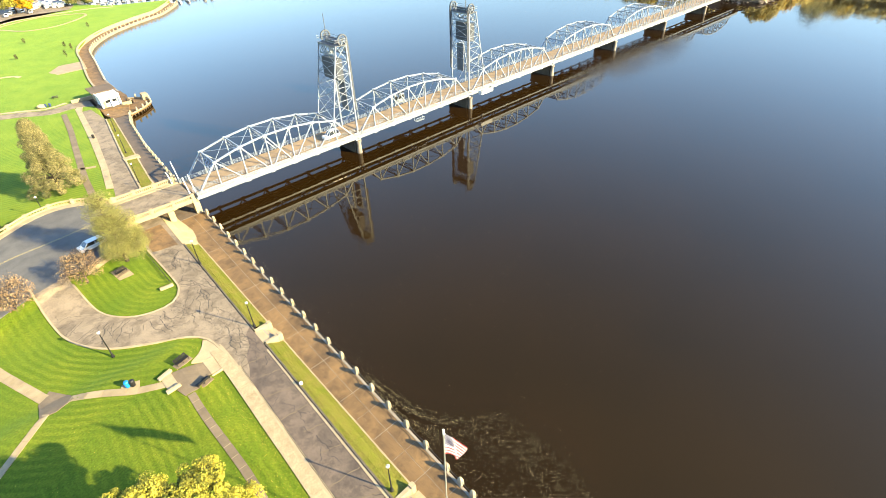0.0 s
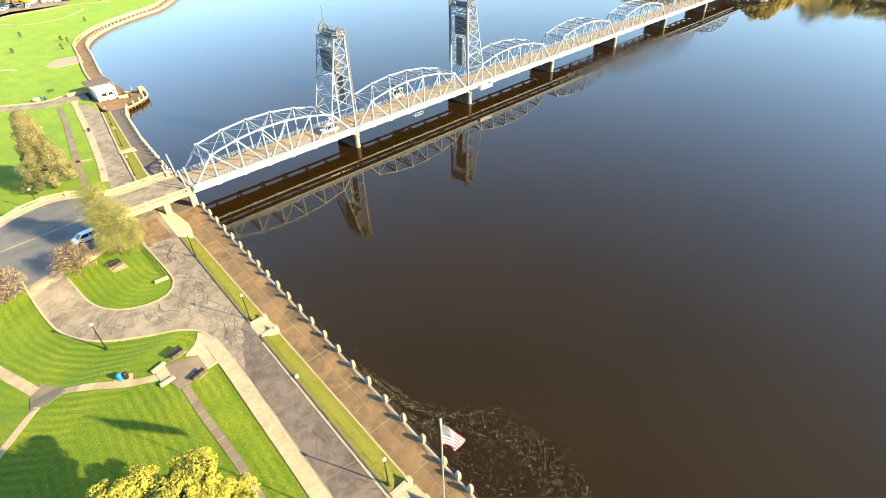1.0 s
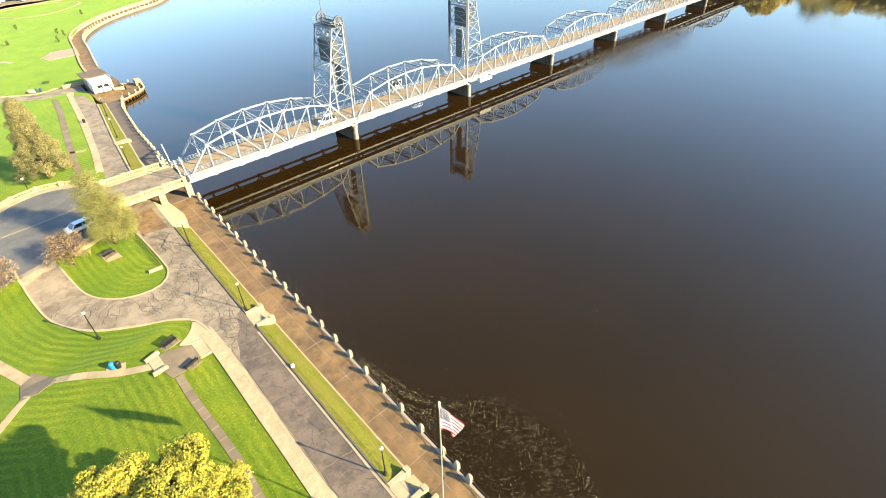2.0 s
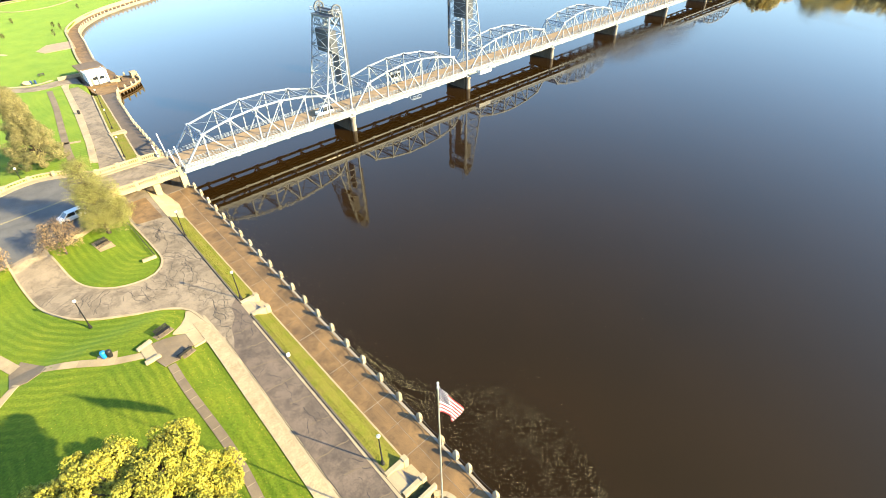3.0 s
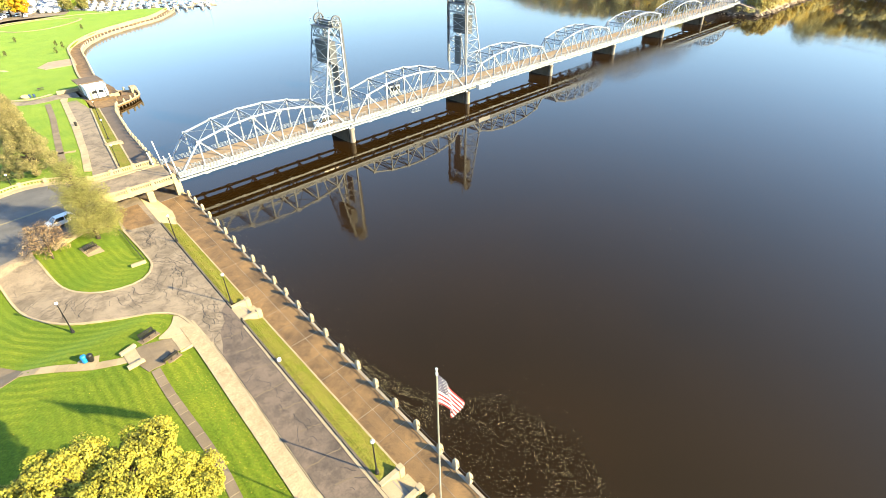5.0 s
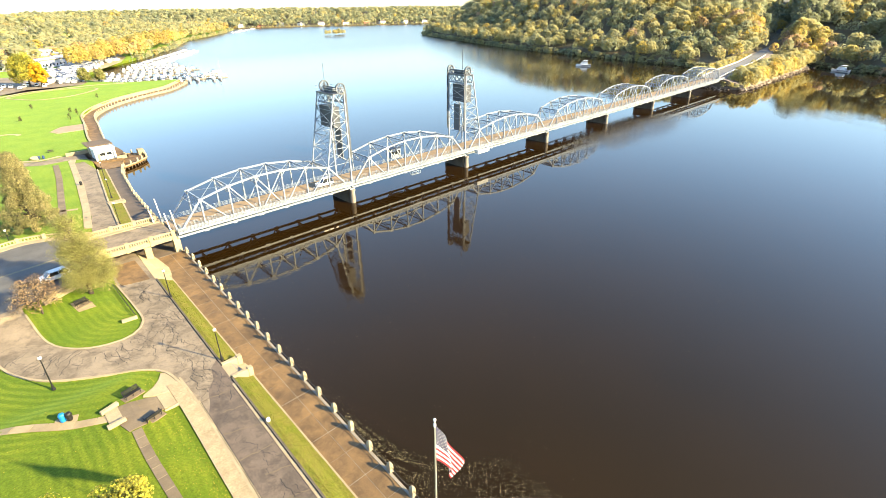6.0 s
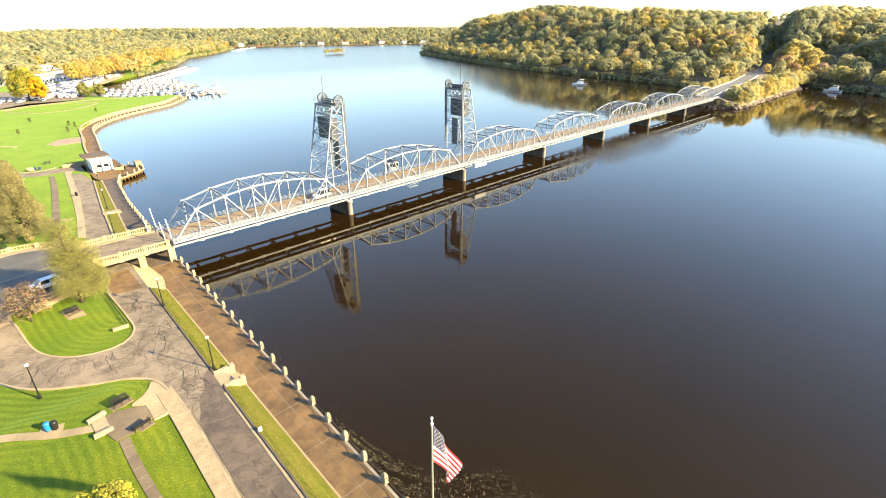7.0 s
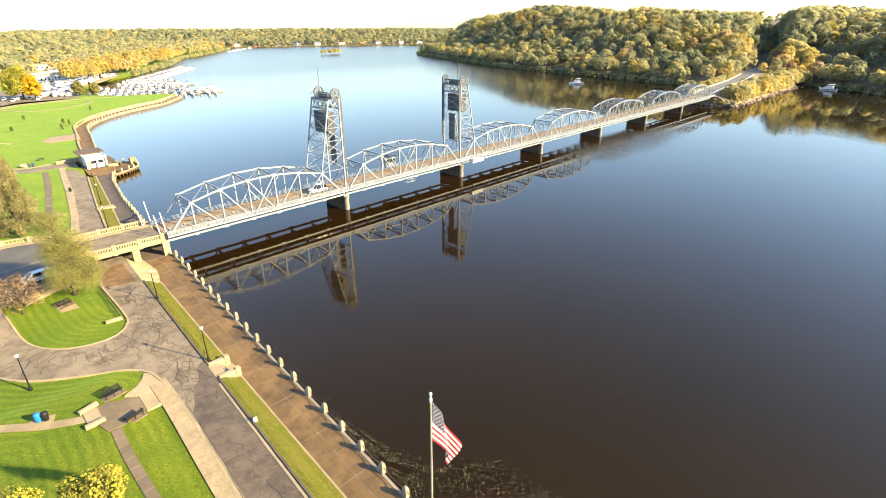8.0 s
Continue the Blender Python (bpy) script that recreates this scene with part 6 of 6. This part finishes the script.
while len(pts) < 620:
    x = rg.uniform(304, 505)
    c = lerp_table(ROAD_E, x)
    y = rg.uniform(c + 7.0, c + 13) if rg.uniform() < 0.36 else min(rg.uniform(-12.5, c - 7), rg.uniform(-12.5, c - 7))
    pts.append((x, y, 0.4 if y < -9 else 1.4))
pts = np.array(pts)
# kept low where the road shows over them
room = np.array([(5.2 if x > 318 else 6.5) + 0.13 * max(0.0, lerp_table(ROAD_E, x) - y) for x, y, _ in pts])
forest("woods", pts, np.minimum(rg.uniform(4, 13, len(pts)), room * rg.uniform(0.95, 1.35, len(pts))), np.clip(rg.normal(0.6, 0.12, len(pts)), 0, 1), 260, 0.62, WOODS, "yellow and olive trees along the causeway", rg)
pts = np.array([(rg.uniform(294, 318), rg.uniform(-13.5, -1.0), 0.3) for _ in range(60)] + [(rg.uniform(330, 440), rg.uniform(-12.8, -10.5), 0.2) for _ in range(60)])
forest("woods", pts, rg.uniform(1.5, 3.6, len(pts)), np.clip(rg.normal(0.55, 0.15, len(pts)), 0, 1), 90, 1.0, WOODS, "yellowing shrubs on the stony bank", rg)
# head of the reach
pts = scatter(3000, lambda: rg.uniform(150, 1250), lambda: 770 + 760 * rg.uniform(0, 1), far_ground, lambda x, y: FAR_Y(x) + 3 < y < FAR_Y(x) + 430)
hue = np.clip(0.25 + rg.normal(0, 0.14, len(pts)) + 0.3 * (rg.uniform(0, 1, len(pts)) < 0.12), 0, 1)
forest("woods", pts, rg.uniform(9, 15, len(pts)), hue, 32, 2.0, WOODS, "far autumn woods on the low hills", rg)
# wooded town side
def town_keep(x, y):
    return x < west_shore(y) - 3 and x > -160 + 0.05 * y and not (-50 < x < 85 and 405 < y < 535 and rg.uniform() < 0.75)


pts = scatter(2300, lambda: rg.uniform(-130, 420), lambda: rg.uniform(400, 1080), lambda x, y: ground(x, y) - 0.5, town_keep)
inl = np.array([west_shore(p[1]) - p[0] for p in pts])
hue = np.clip(0.32 + rg.normal(0, 0.15, len(pts)) + 0.36 * np.exp(-inl / 45) + 0.35 * (rg.uniform(0, 1, len(pts)) < 0.1), 0, 0.9)
forest("woods", pts, rg.uniform(9, 15, len(pts)), hue, 80, 1.1, WOODS, "autumn woods in yellow and green round the town", rg, (0.2, -0.4, 0.4))
pts = []
for y in np.linspace(392, 610, 60):
    pts.append((west_shore(y) - rg.uniform(6, 30), y, 1.5))
pts = np.array(pts)
forest("woods", pts, rg.uniform(13, 19, len(pts)), np.clip(rg.normal(0.76, 0.07, len(pts)), 0, 1), 520, 0.5, WOODS, "golden trees lining the bank behind the marina", rg, (0.1, -0.2, 0.2))
pts = np.array([(590 - 120 + rg.normal(0, 9), 655 + rg.normal(0, 2.5), -0.9) for _ in range(14)])
forest("woods", pts, rg.uniform(6, 10, len(pts)), np.clip(rg.normal(0.6, 0.1, len(pts)), 0, 1), 90, 1.2, WOODS, "small island of golden trees in the river", rg)


for x in (300, 345, 392, 440, 478, 515, 560, 604, 640, 690, 735, 770, 820, 860):
    building(x, FAR_Y(x) + 14 + 8 * math.sin(x), 14, 9, 5.5, (WHITE, TAN, WHITE, BRICK)[x % 4], "small pale house on the far river bank", x % 3 > 0, math.degrees(math.sin(x)) * 0.5)
for k in range(12):
    moor(385 + 9 * k + 4 * math.sin(k * 2.1), 860 + 11 * k, 40 + 60 * math.sin(k * 3.7))


def limb(bm, p, q, r0, r1, n=7):
    p, q = Vector(p), Vector(q)
    d = (q - p).normalized()
    a = d.orthogonal().normalized()
    b = d.cross(a)
    r_ = [[bm.verts.new(c + (a * math.cos(2 * math.pi * i / n) + b * math.sin(2 * math.pi * i / n)) * r) for i in range(n)] for c, r in ((p, r0), (q, r1))]
    for i in range(n):
        bm.faces.new((r_[0][i], r_[0][(i + 1) % n], r_[1][(i + 1) % n], r_[1][i]))


def tree(x, y, z, h, rad, stops, label, shape="round", clumps=9000, leaf=0.16, seed=1, lo=0.22, lobes=40, hue=0.5, twigs=0, masses=(), lobe_r=(0.55, 1.15)):
    """A tree with a tapered trunk, limbs that reach into lobes of foliage, and a crown of small leaf clumps."""
    rr = np.random.default_rng(seed)
    t = thing("tree", label, "tree", "park trees", (x, y, z))
    bm = bmesh.new()
    limb(bm, (0, 0, -0.3), (0.1, 0.05, h * 0.35), 0.026 * h, 0.018 * h, 10)
    limb(bm, (0.1, 0.05, h * 0.35), (0, 0.1, h * 0.8), 0.018 * h, 0.005 * h, 8)
    C, R = [], []
    for k in range(lobes):
        f = (k + 0.5) / lobes
        zz = h * (lo + (0.94 - lo) * f)
        if shape == "cone":
            rr_max = rad * (1 - f) ** 0.8 + 0.25
        else:
            rr_max = rad * math.sqrt(max(0.05, 1 - ((f - 0.42) / 0.62) ** 2))
        ang = k * 2.39996 + rr.uniform(-0.4, 0.4)
        q = rr_max * math.sqrt(rr.uniform(0.25, 1)) * 0.8
        C.append((q * math.cos(ang), q * math.sin(ang), zz))
        R.append(rad * rr.uniform(0.22, 0.36) * (0.65 if shape == "cone" else 1))
        if masses:
            mx, my, mz, mr = masses[k % len(masses)]
            dd = rr.normal(0, 1, 3)
            dd[2] = abs(dd[2]) * 0.9 - 0.25
            dd *= mr * rr.uniform(0.55, 1.0) / np.linalg.norm(dd)
            C[-1] = (mx + dd[0], my + dd[1], mz + dd[2] * 0.75)
            R[-1] = rr.uniform(*lobe_r)
            zz, q = C[-1][2], math.hypot(C[-1][0], C[-1][1])
        limb(bm, (0.05, 0.05, max(h * 0.2, zz - q * 0.7)), C[-1], 0.006 * h, 0.0015 * h, 5)
        for _ in range(twigs):
            e = Vector(C[-1]) + Vector(rr.normal(0, 1, 3)).normalized() * R[-1] * 1.3
            limb(bm, Vector(C[-1]) * 0.9 + Vector((0, 0, zz * 0.1)), e, 0.03, 0.008, 3)
    part("trunk", bm, BARK, t)
    C, R = np.array(C), np.array(R)
    pick = rr.integers(0, lobes, clumps)
    d = rr.normal(0, 1, (clumps, 3))
    d /= np.linalg.norm(d, axis=1)[:, None]
    P = C[pick] + d * (R[pick] * rr.uniform(0.5, 1.05, clumps) ** 0.6)[:, None] * np.array((1, 1, 0.8))
    V, F = leaf_quads(P, d, leaf * rr.uniform(0.6, 1.4, clumps), rr)
    H = np.repeat(np.clip(hue + rr.normal(0, 0.17, clumps) + rr.normal(0, 0.15, lobes)[pick], 0, 1), 4)
    ob = new("crown", quad_mesh("crown", V, F, H, leaf_mat("leaves", stops, 0.22)))
    ob.parent = t
    return t


GOLD = [(0.0, (0.0866, 0.0934, 0.0216)), (0.35, (0.209, 0.202, 0.0361)), (0.7, (0.382, 0.332, 0.0433)), (1.0, (0.462, 0.397, 0.0722))]
OLIVE = [(0.0, (0.0794, 0.0902, 0.0289)), (0.5, (0.177, 0.173, 0.0577)), (1.0, (0.289, 0.256, 0.101))]
PINE = [(0.0, (0.0433, 0.0541, 0.0216)), (0.5, (0.13, 0.123, 0.0541)), (0.8, (0.224, 0.195, 0.0902)), (1.0, (0.289, 0.245, 0.13))]
RUST = [(0.0, (0.159, 0.0934, 0.0541)), (0.5, (0.26, 0.173, 0.101)), (1.0, (0.346, 0.253, 0.152))]
tree(-27.7, -72.9, ground(-27.7, -72.9), 16.0, 8.6, GOLD, "broad tall maple in bright yellow autumn leaf on the lawn", clumps=135000, leaf=0.078, seed=3, lobes=620, hue=0.45, lobe_r=(0.38, 0.8), masses=((3.3, 2.4, 12.3, 1.9), (3.6, 0.4, 11.6, 2.0), (1.7, 0.6, 12.6, 1.9), (0.2, 2.3, 12.1, 1.8), (-0.7, 3.7, 12.6, 1.7), (-2.4, 3.8, 13.0, 1.7), (-4.3, 3.6, 11.8, 1.9), (-6.3, 5.2, 10.8, 1.9), (-3.4, 1.6, 12.2, 2.3), (-5.8, 2.2, 10.6, 2.3), (-0.9, -0.3, 12.6, 2.2), (-3.2, -2.0, 11.6, 2.6), (1.2, -2.6, 11.4, 2.4), (3.4, -2.8, 10.4, 2.1), (-0.8, -4.6, 10.8, 2.6), (-6.2, -1.4, 9.6, 2.6), (4.6, -0.6, 9.0, 1.9), (0.2, 0.4, 8.6, 3.2)))
tree(-17.0, -10.2, ground(-17.0, -10.2), 14.4, 4.6, OLIVE, "yellow-green leafy tree beside the street", clumps=64000, leaf=0.06, seed=4, lobes=190, hue=0.55, twigs=2, lobe_r=(0.9, 1.7), masses=((0.2, 0.2, 10.2, 2.3), (-0.2, 0.4, 12.4, 1.6), (0.6, 0.0, 9.0, 2.5), (1.5, -0.6, 7.8, 2.3), (-0.8, 0.2, 7.8, 1.8), (1.3, -1.8, 5.4, 2.1), (2.3, 0.5, 5.8, 2.0), (0.0, 1.0, 7.2, 1.8), (2.1, -1.8, 3.8, 1.9), (-0.3, -1.0, 7.6, 2.4), (-0.9, -1.6, 4.8, 2.0), (2.6, -0.4, 4.2, 1.8), (0.4, 0.2, 4.4, 2.2), (0.2, -0.8, 2.9, 1.9), (1.6, -1.6, 2.6, 1.7), (-0.9, -1.2, 3.2, 1.8), (2.4, 0.0, 2.8, 1.6)))
tree(-19.0, 31.2, 1.5, 18.0, 6.4, PINE, "tall conical tree browning among the lawns", "cone", 52000, 0.095, 5, 0.06, 130, 0.6)
tree(-35.5, 33.0, 1.5, 12.5, 6.5, PINE, "dark leafy tree on the lawn", clumps=26000, leaf=0.1, seed=6, hue=0.35)
tree(-23.9, -12.6, ground(-23.9, -12.6), 6.2, 3.8, RUST, "small rust-coloured nearly bare tree at the street", clumps=2500, leaf=0.08, seed=7, lo=0.3, twigs=10, hue=0.5)
tree(-34.0, -12.2, 3.0, 6.0, 4.0, RUST, "small rust-coloured nearly bare tree by the loop road", clumps=2400, leaf=0.09, seed=8, lo=0.3, twigs=7, hue=0.5)
tree(16, 300, 1.5, 19, 9, GOLD, "large golden cottonwood by the parking lot", clumps=16000, leaf=0.27, seed=9, hue=0.35)
tree(21, 294, 1.5, 14, 5, [(0, (0.42, 0.24, 0.01)), (1, (0.5, 0.28, 0.02))], "orange autumn tree by the parking lot", clumps=9000, leaf=0.25, seed=10)
for k, (x, y) in enumerate(((-4, 176.4), (4, 207.2), (11.8, 165.5), (15.5, 184.8), (34, 220.8), (16.5, 176.5))):
    tree(x, y, ground(x, y), 2.3 + 0.3 * (k % 3), 0.8, PINE, "young staked tree on the far lawn", clumps=420, leaf=0.1, seed=30 + k, lobes=14, hue=0.2)
tree(44, 296, 1.5, 9, 4, OLIVE, "small olive tree by the marina", clumps=4500, leaf=0.22, seed=12)
tree(52, 292, 1.5, 8, 3.5, OLIVE, "small olive tree by the marina", clumps=4500, leaf=0.22, seed=13)

# ---- leaves afloat ----
n = 17000
u, w = rng.uniform(0, 1, n), rng.uniform(0, 1, n)
# a broad eddy against the seawall, in drawn-out streaks, narrowing upstream
yy = -104 + 44 * u ** 1.1
reach = np.interp(yy, [-104, -97, -92, -87, -78, -74, -69, -64, -60], [6.5, 8.5, 10.5, 13, 11.5, 6, 3.2, 2.2, 1.6])
off = 0.3 + reach * np.round((0.03 + 0.97 * w ** 0.8) * 6 + rng.normal(0, 0.28, n), 3) / 6
streak = np.array([noise.noise((q * 5.5 + 0.6 * math.sin(p * 0.25), p * 0.09, 3.0)) + 0.45 * noise.noise((q * 3, p * 0.8, 8.0)) for p, q in zip(yy, off / reach)])
keep = streak > rng.uniform(-0.5, 0.35, n)
xx = 0.9 + 0.0547 * yy + off
# a thin line of leaves along the wall, and loose knots on the open water
edge = rng.uniform(0, 1, n) < 0.1
yy = np.where(edge, rng.uniform(-70, -14, n), yy)
xx = np.where(edge, 0.9 + 0.0547 * yy + 0.4 + rng.exponential(1.0, n), xx)
far = rng.uniform(0, 1, n) < 0.06
knot = rng.integers(0, 26, n)
kx, ky = rng.uniform(4, 62, 26), rng.uniform(-88, -30, 26)
loose = rng.uniform(0, 1, n) < 0.6
xx = np.where(far, np.where(loose, rng.uniform(2, 70, n), kx[knot] + rng.normal(0, 1.5, n)), xx)
yy = np.where(far, np.where(loose, rng.uniform(-88, -20, n), ky[knot] + rng.normal(0, 1.1, n)), yy)
keep |= edge | far
xx, yy = xx[keep], yy[keep]
n = len(xx)
size = 0.018 + 0.045 * rng.uniform(0, 1, n) ** 3
V, F = leaf_quads(np.stack([xx, yy, np.full(n, 0.03)], 1), np.tile((0.0, 0.0, 3.0), (n, 1)), size, rng)
V[:, 2] = WATER_Z + np.clip(V[:, 2], 0.006, 0.05)
tagged(new("floating_leaves", quad_mesh("floating_leaves", V, F, np.repeat(rng.uniform(0, 1, n) ** 2.2, 4), leaf_mat("afloat", [(0, (0.055, 0.05, 0.025)), (0.5, (0.14, 0.12, 0.07)), (1, (0.42, 0.37, 0.27))], 0))), "pale fallen leaves drifting on the dark water", "leaves", kind="stuff")

# ---- joints, cracks and litter ----
TAR = mat("tar_seal", (0.0329, 0.0284, 0.0251), (0.023, 0.0198, 0.0178), 0.8, 0, 1, 9, 0.1)


def ribbon(bm, pts, w, zf):
    L, R = offset(pts, w / 2), offset(pts, -w / 2)
    rows = [[bm.verts.new((x, y, zf(x, y))) for x, y in pair] for pair in zip(L, R)]
    for a, b in zip(rows, rows[1:]):
        bm.faces.new((a[0], a[1], b[1], b[0]))


def inside(x, y, poly):
    c = False
    for (x0, y0), (x1, y1) in zip(poly, poly[1:] + poly[:1]):
        if (y0 > y) != (y1 > y) and x < x0 + (y - y0) / (y1 - y0) * (x1 - x0):
            c = not c
    return c


side_x = lambda y: lerp_table([(-150, -18.8), (-77, -15.4), (-59, -14.5), (-48, -14.0)], y)
bm = bmesh.new()
rq = random.Random(4)


def wander(x, y, heading, length, w, depth=0):
    """A crack that wanders along a heading, with side branches."""
    pts, turn = [], 0.0
    for i in range(int(length / 0.22)):
        if not inside(x, y, road_pts):
            break
        pts.append((x, y))
        turn = 0.55 * turn + rq.uniform(-0.75, 0.75)
        if i > 3 and depth < 2 and rq.random() < 0.07:
            wander(x, y, heading + rq.choice((-1, 1)) * rq.uniform(0.6, 1.4), length * rq.uniform(0.2, 0.5), w * 0.75, depth + 1)
        x, y = x + 0.22 * math.cos(heading + turn), y + 0.22 * math.sin(heading + turn)
    if len(pts) > 3:
        ribbon(bm, pts, w, lambda x, y: ground(x, y) + 0.104)


for k in range(46):          # along the road past the grass island
    y = rq.uniform(-46, -9)
    wander(rq.uniform(-12.9, wall_x(y) - 0.3), y, radians(-90 + rq.uniform(-28, 28)), rq.uniform(2.5, 8.0), rq.choice((0.04, 0.05, 0.06, 0.08)))
for k in range(44):          # across the loop, fanning out from the island
    a = radians(rq.uniform(185, 330))
    r = rq.uniform(6.5, 10)
    wander(-19.5 + r * math.cos(a), -19.0 + 1.15 * r * math.sin(a), a + rq.uniform(-0.5, 0.5), rq.uniform(1.5, 6.5), rq.choice((0.035, 0.045, 0.06, 0.075)))
for k in range(36):          # long cracks of the slab road
    y = rq.uniform(-88, -46)
    wander(rq.uniform(wall_x(y) - 3.4, wall_x(y) - 0.6), y, radians(-90 + rq.uniform(-50, 50)), rq.uniform(0.8, 3.5), rq.choice((0.035, 0.05, 0.07)))
for off in (lambda y: wall_x(y) - 0.36, lambda y: wall_x(y) + 0.03, lambda y: side_x(y) + 0.24, lambda y: side_x(y) + 0.38):
    y = -48.6
    while y > -140:          # open seams along the gutters
        ln = rq.uniform(2.5, 7.0)
        ribbon(bm, [(off(y - ln * i / 6) + rq.uniform(-0.03, 0.03), y - ln * i / 6) for i in range(7)], rq.choice((0.05, 0.07, 0.09)), lambda x, y: ground(x, y) + 0.112)
        y -= ln + rq.choice((0, 0, 0.4, 1.2))
tagged(obj("road_cracks", bm, TAR), "dark tar-sealed cracks in the old asphalt", "cracks", kind="stuff")
bm = bmesh.new()
for k in range(24):
    y = -49 - 3.9 * k
    xa, xb = wall_x(y) - 0.2, side_x(y) + 0.2
    n = 8
    ribbon(bm, [(xa + (xb - xa) * i / n, y + 1.4 * i / n * (1 if k % 3 else 0.4) + rq.uniform(-0.12, 0.12)) for i in range(n + 1 - rq.choice((0, 0, 3)))], 0.13, lambda x, y: ground(x, y) + 0.104)
tagged(obj("road_joints", bm, PATHM), "pale worn joints across the riverside road", "joints", kind="stuff")
# pale gutters along both sides of the slab road
gys = [-48.0 - 1.6 * k for k in range(62)]
for lo_, hi_ in ((lambda y: wall_x(y) - 0.3 - 0.08 * noise.noise((0, y * 0.7, 2)), lambda y: wall_x(y) + 0.08), (side_x, lambda y: side_x(y) + 0.34 + 0.05 * noise.noise((0, y * 0.7, 5)))):
    bm = bmesh.new()
    prev = None
    for y in gys:
        row = [bm.verts.new((x, y, ground(x, y) + 0.106)) for x in (lo_(y), hi_(y))]
        if prev:
            bm.faces.new((prev[0], row[0], row[1], prev[1]))
        prev = row
    tagged(obj("gutter", bm, PALE), "pale cracked concrete gutter of the riverside road", "gutter", kind="structure")
# rough grass of the bank and leaves on the lawn
n = 4600
yb = np.where(rng.uniform(0, 1, n) < 0.5, rng.uniform(-42, -13, n), rng.uniform(-76.5, -47.5, n))
f = rng.uniform(0.08, 0.98, n)
xb = -7.2 + 0.044 * yb + 0.3 + f * ((-4.75 + 0.039 * yb) - (-7.2 + 0.044 * yb + 0.3))
zb = np.array([ROAD_Z + 0.12 - (ROAD_Z - PROM_Z - 0.05) * smooth((4 * q - 0.4) / 3.4) for q in f]) + 0.05
V, F = leaf_quads(np.stack([xb, yb, zb], 1), rng.normal(0, 1, (n, 3)) * np.array((1, 1, 0.5)), rng.uniform(0.03, 0.075, n), rng)
tagged(new("bank_tufts", quad_mesh("bank_tufts", V, F, np.repeat(rng.uniform(0, 1, n), 4), leaf_mat("bank_blades", [(0, (0.0923, 0.118, 0.0132)), (0.6, (0.132, 0.142, 0.0198)), (1, (0.191, 0.171, 0.0462))], 0.4))), "rough yellow-green grass tufts on the bank", "grass", kind="stuff")
n = 2600
yl = rng.uniform(-95, -38, n)
xl = np.where(rng.uniform(0, 1, n) < 0.7, -16.4 - rng.exponential(1.3, n), rng.uniform(-40, -16.5, n))
zl = np.array([ground(a, b) for a, b in zip(xl, yl)]) + 0.03
V, F = leaf_quads(np.stack([xl, yl, zl], 1), np.tile((0.0, 0.0, 2.0), (n, 1)), rng.uniform(0.02, 0.05, n), rng)
tagged(new("fallen_leaves", quad_mesh("fallen_leaves", V, F, np.repeat(rng.uniform(0, 1, n), 4), leaf_mat("dry_leaves", [(0, (0.198, 0.145, 0.0198)), (1, (0.363, 0.277, 0.0527))], 0))), "yellow fallen leaves on the lawn", "leaves", kind="stuff")
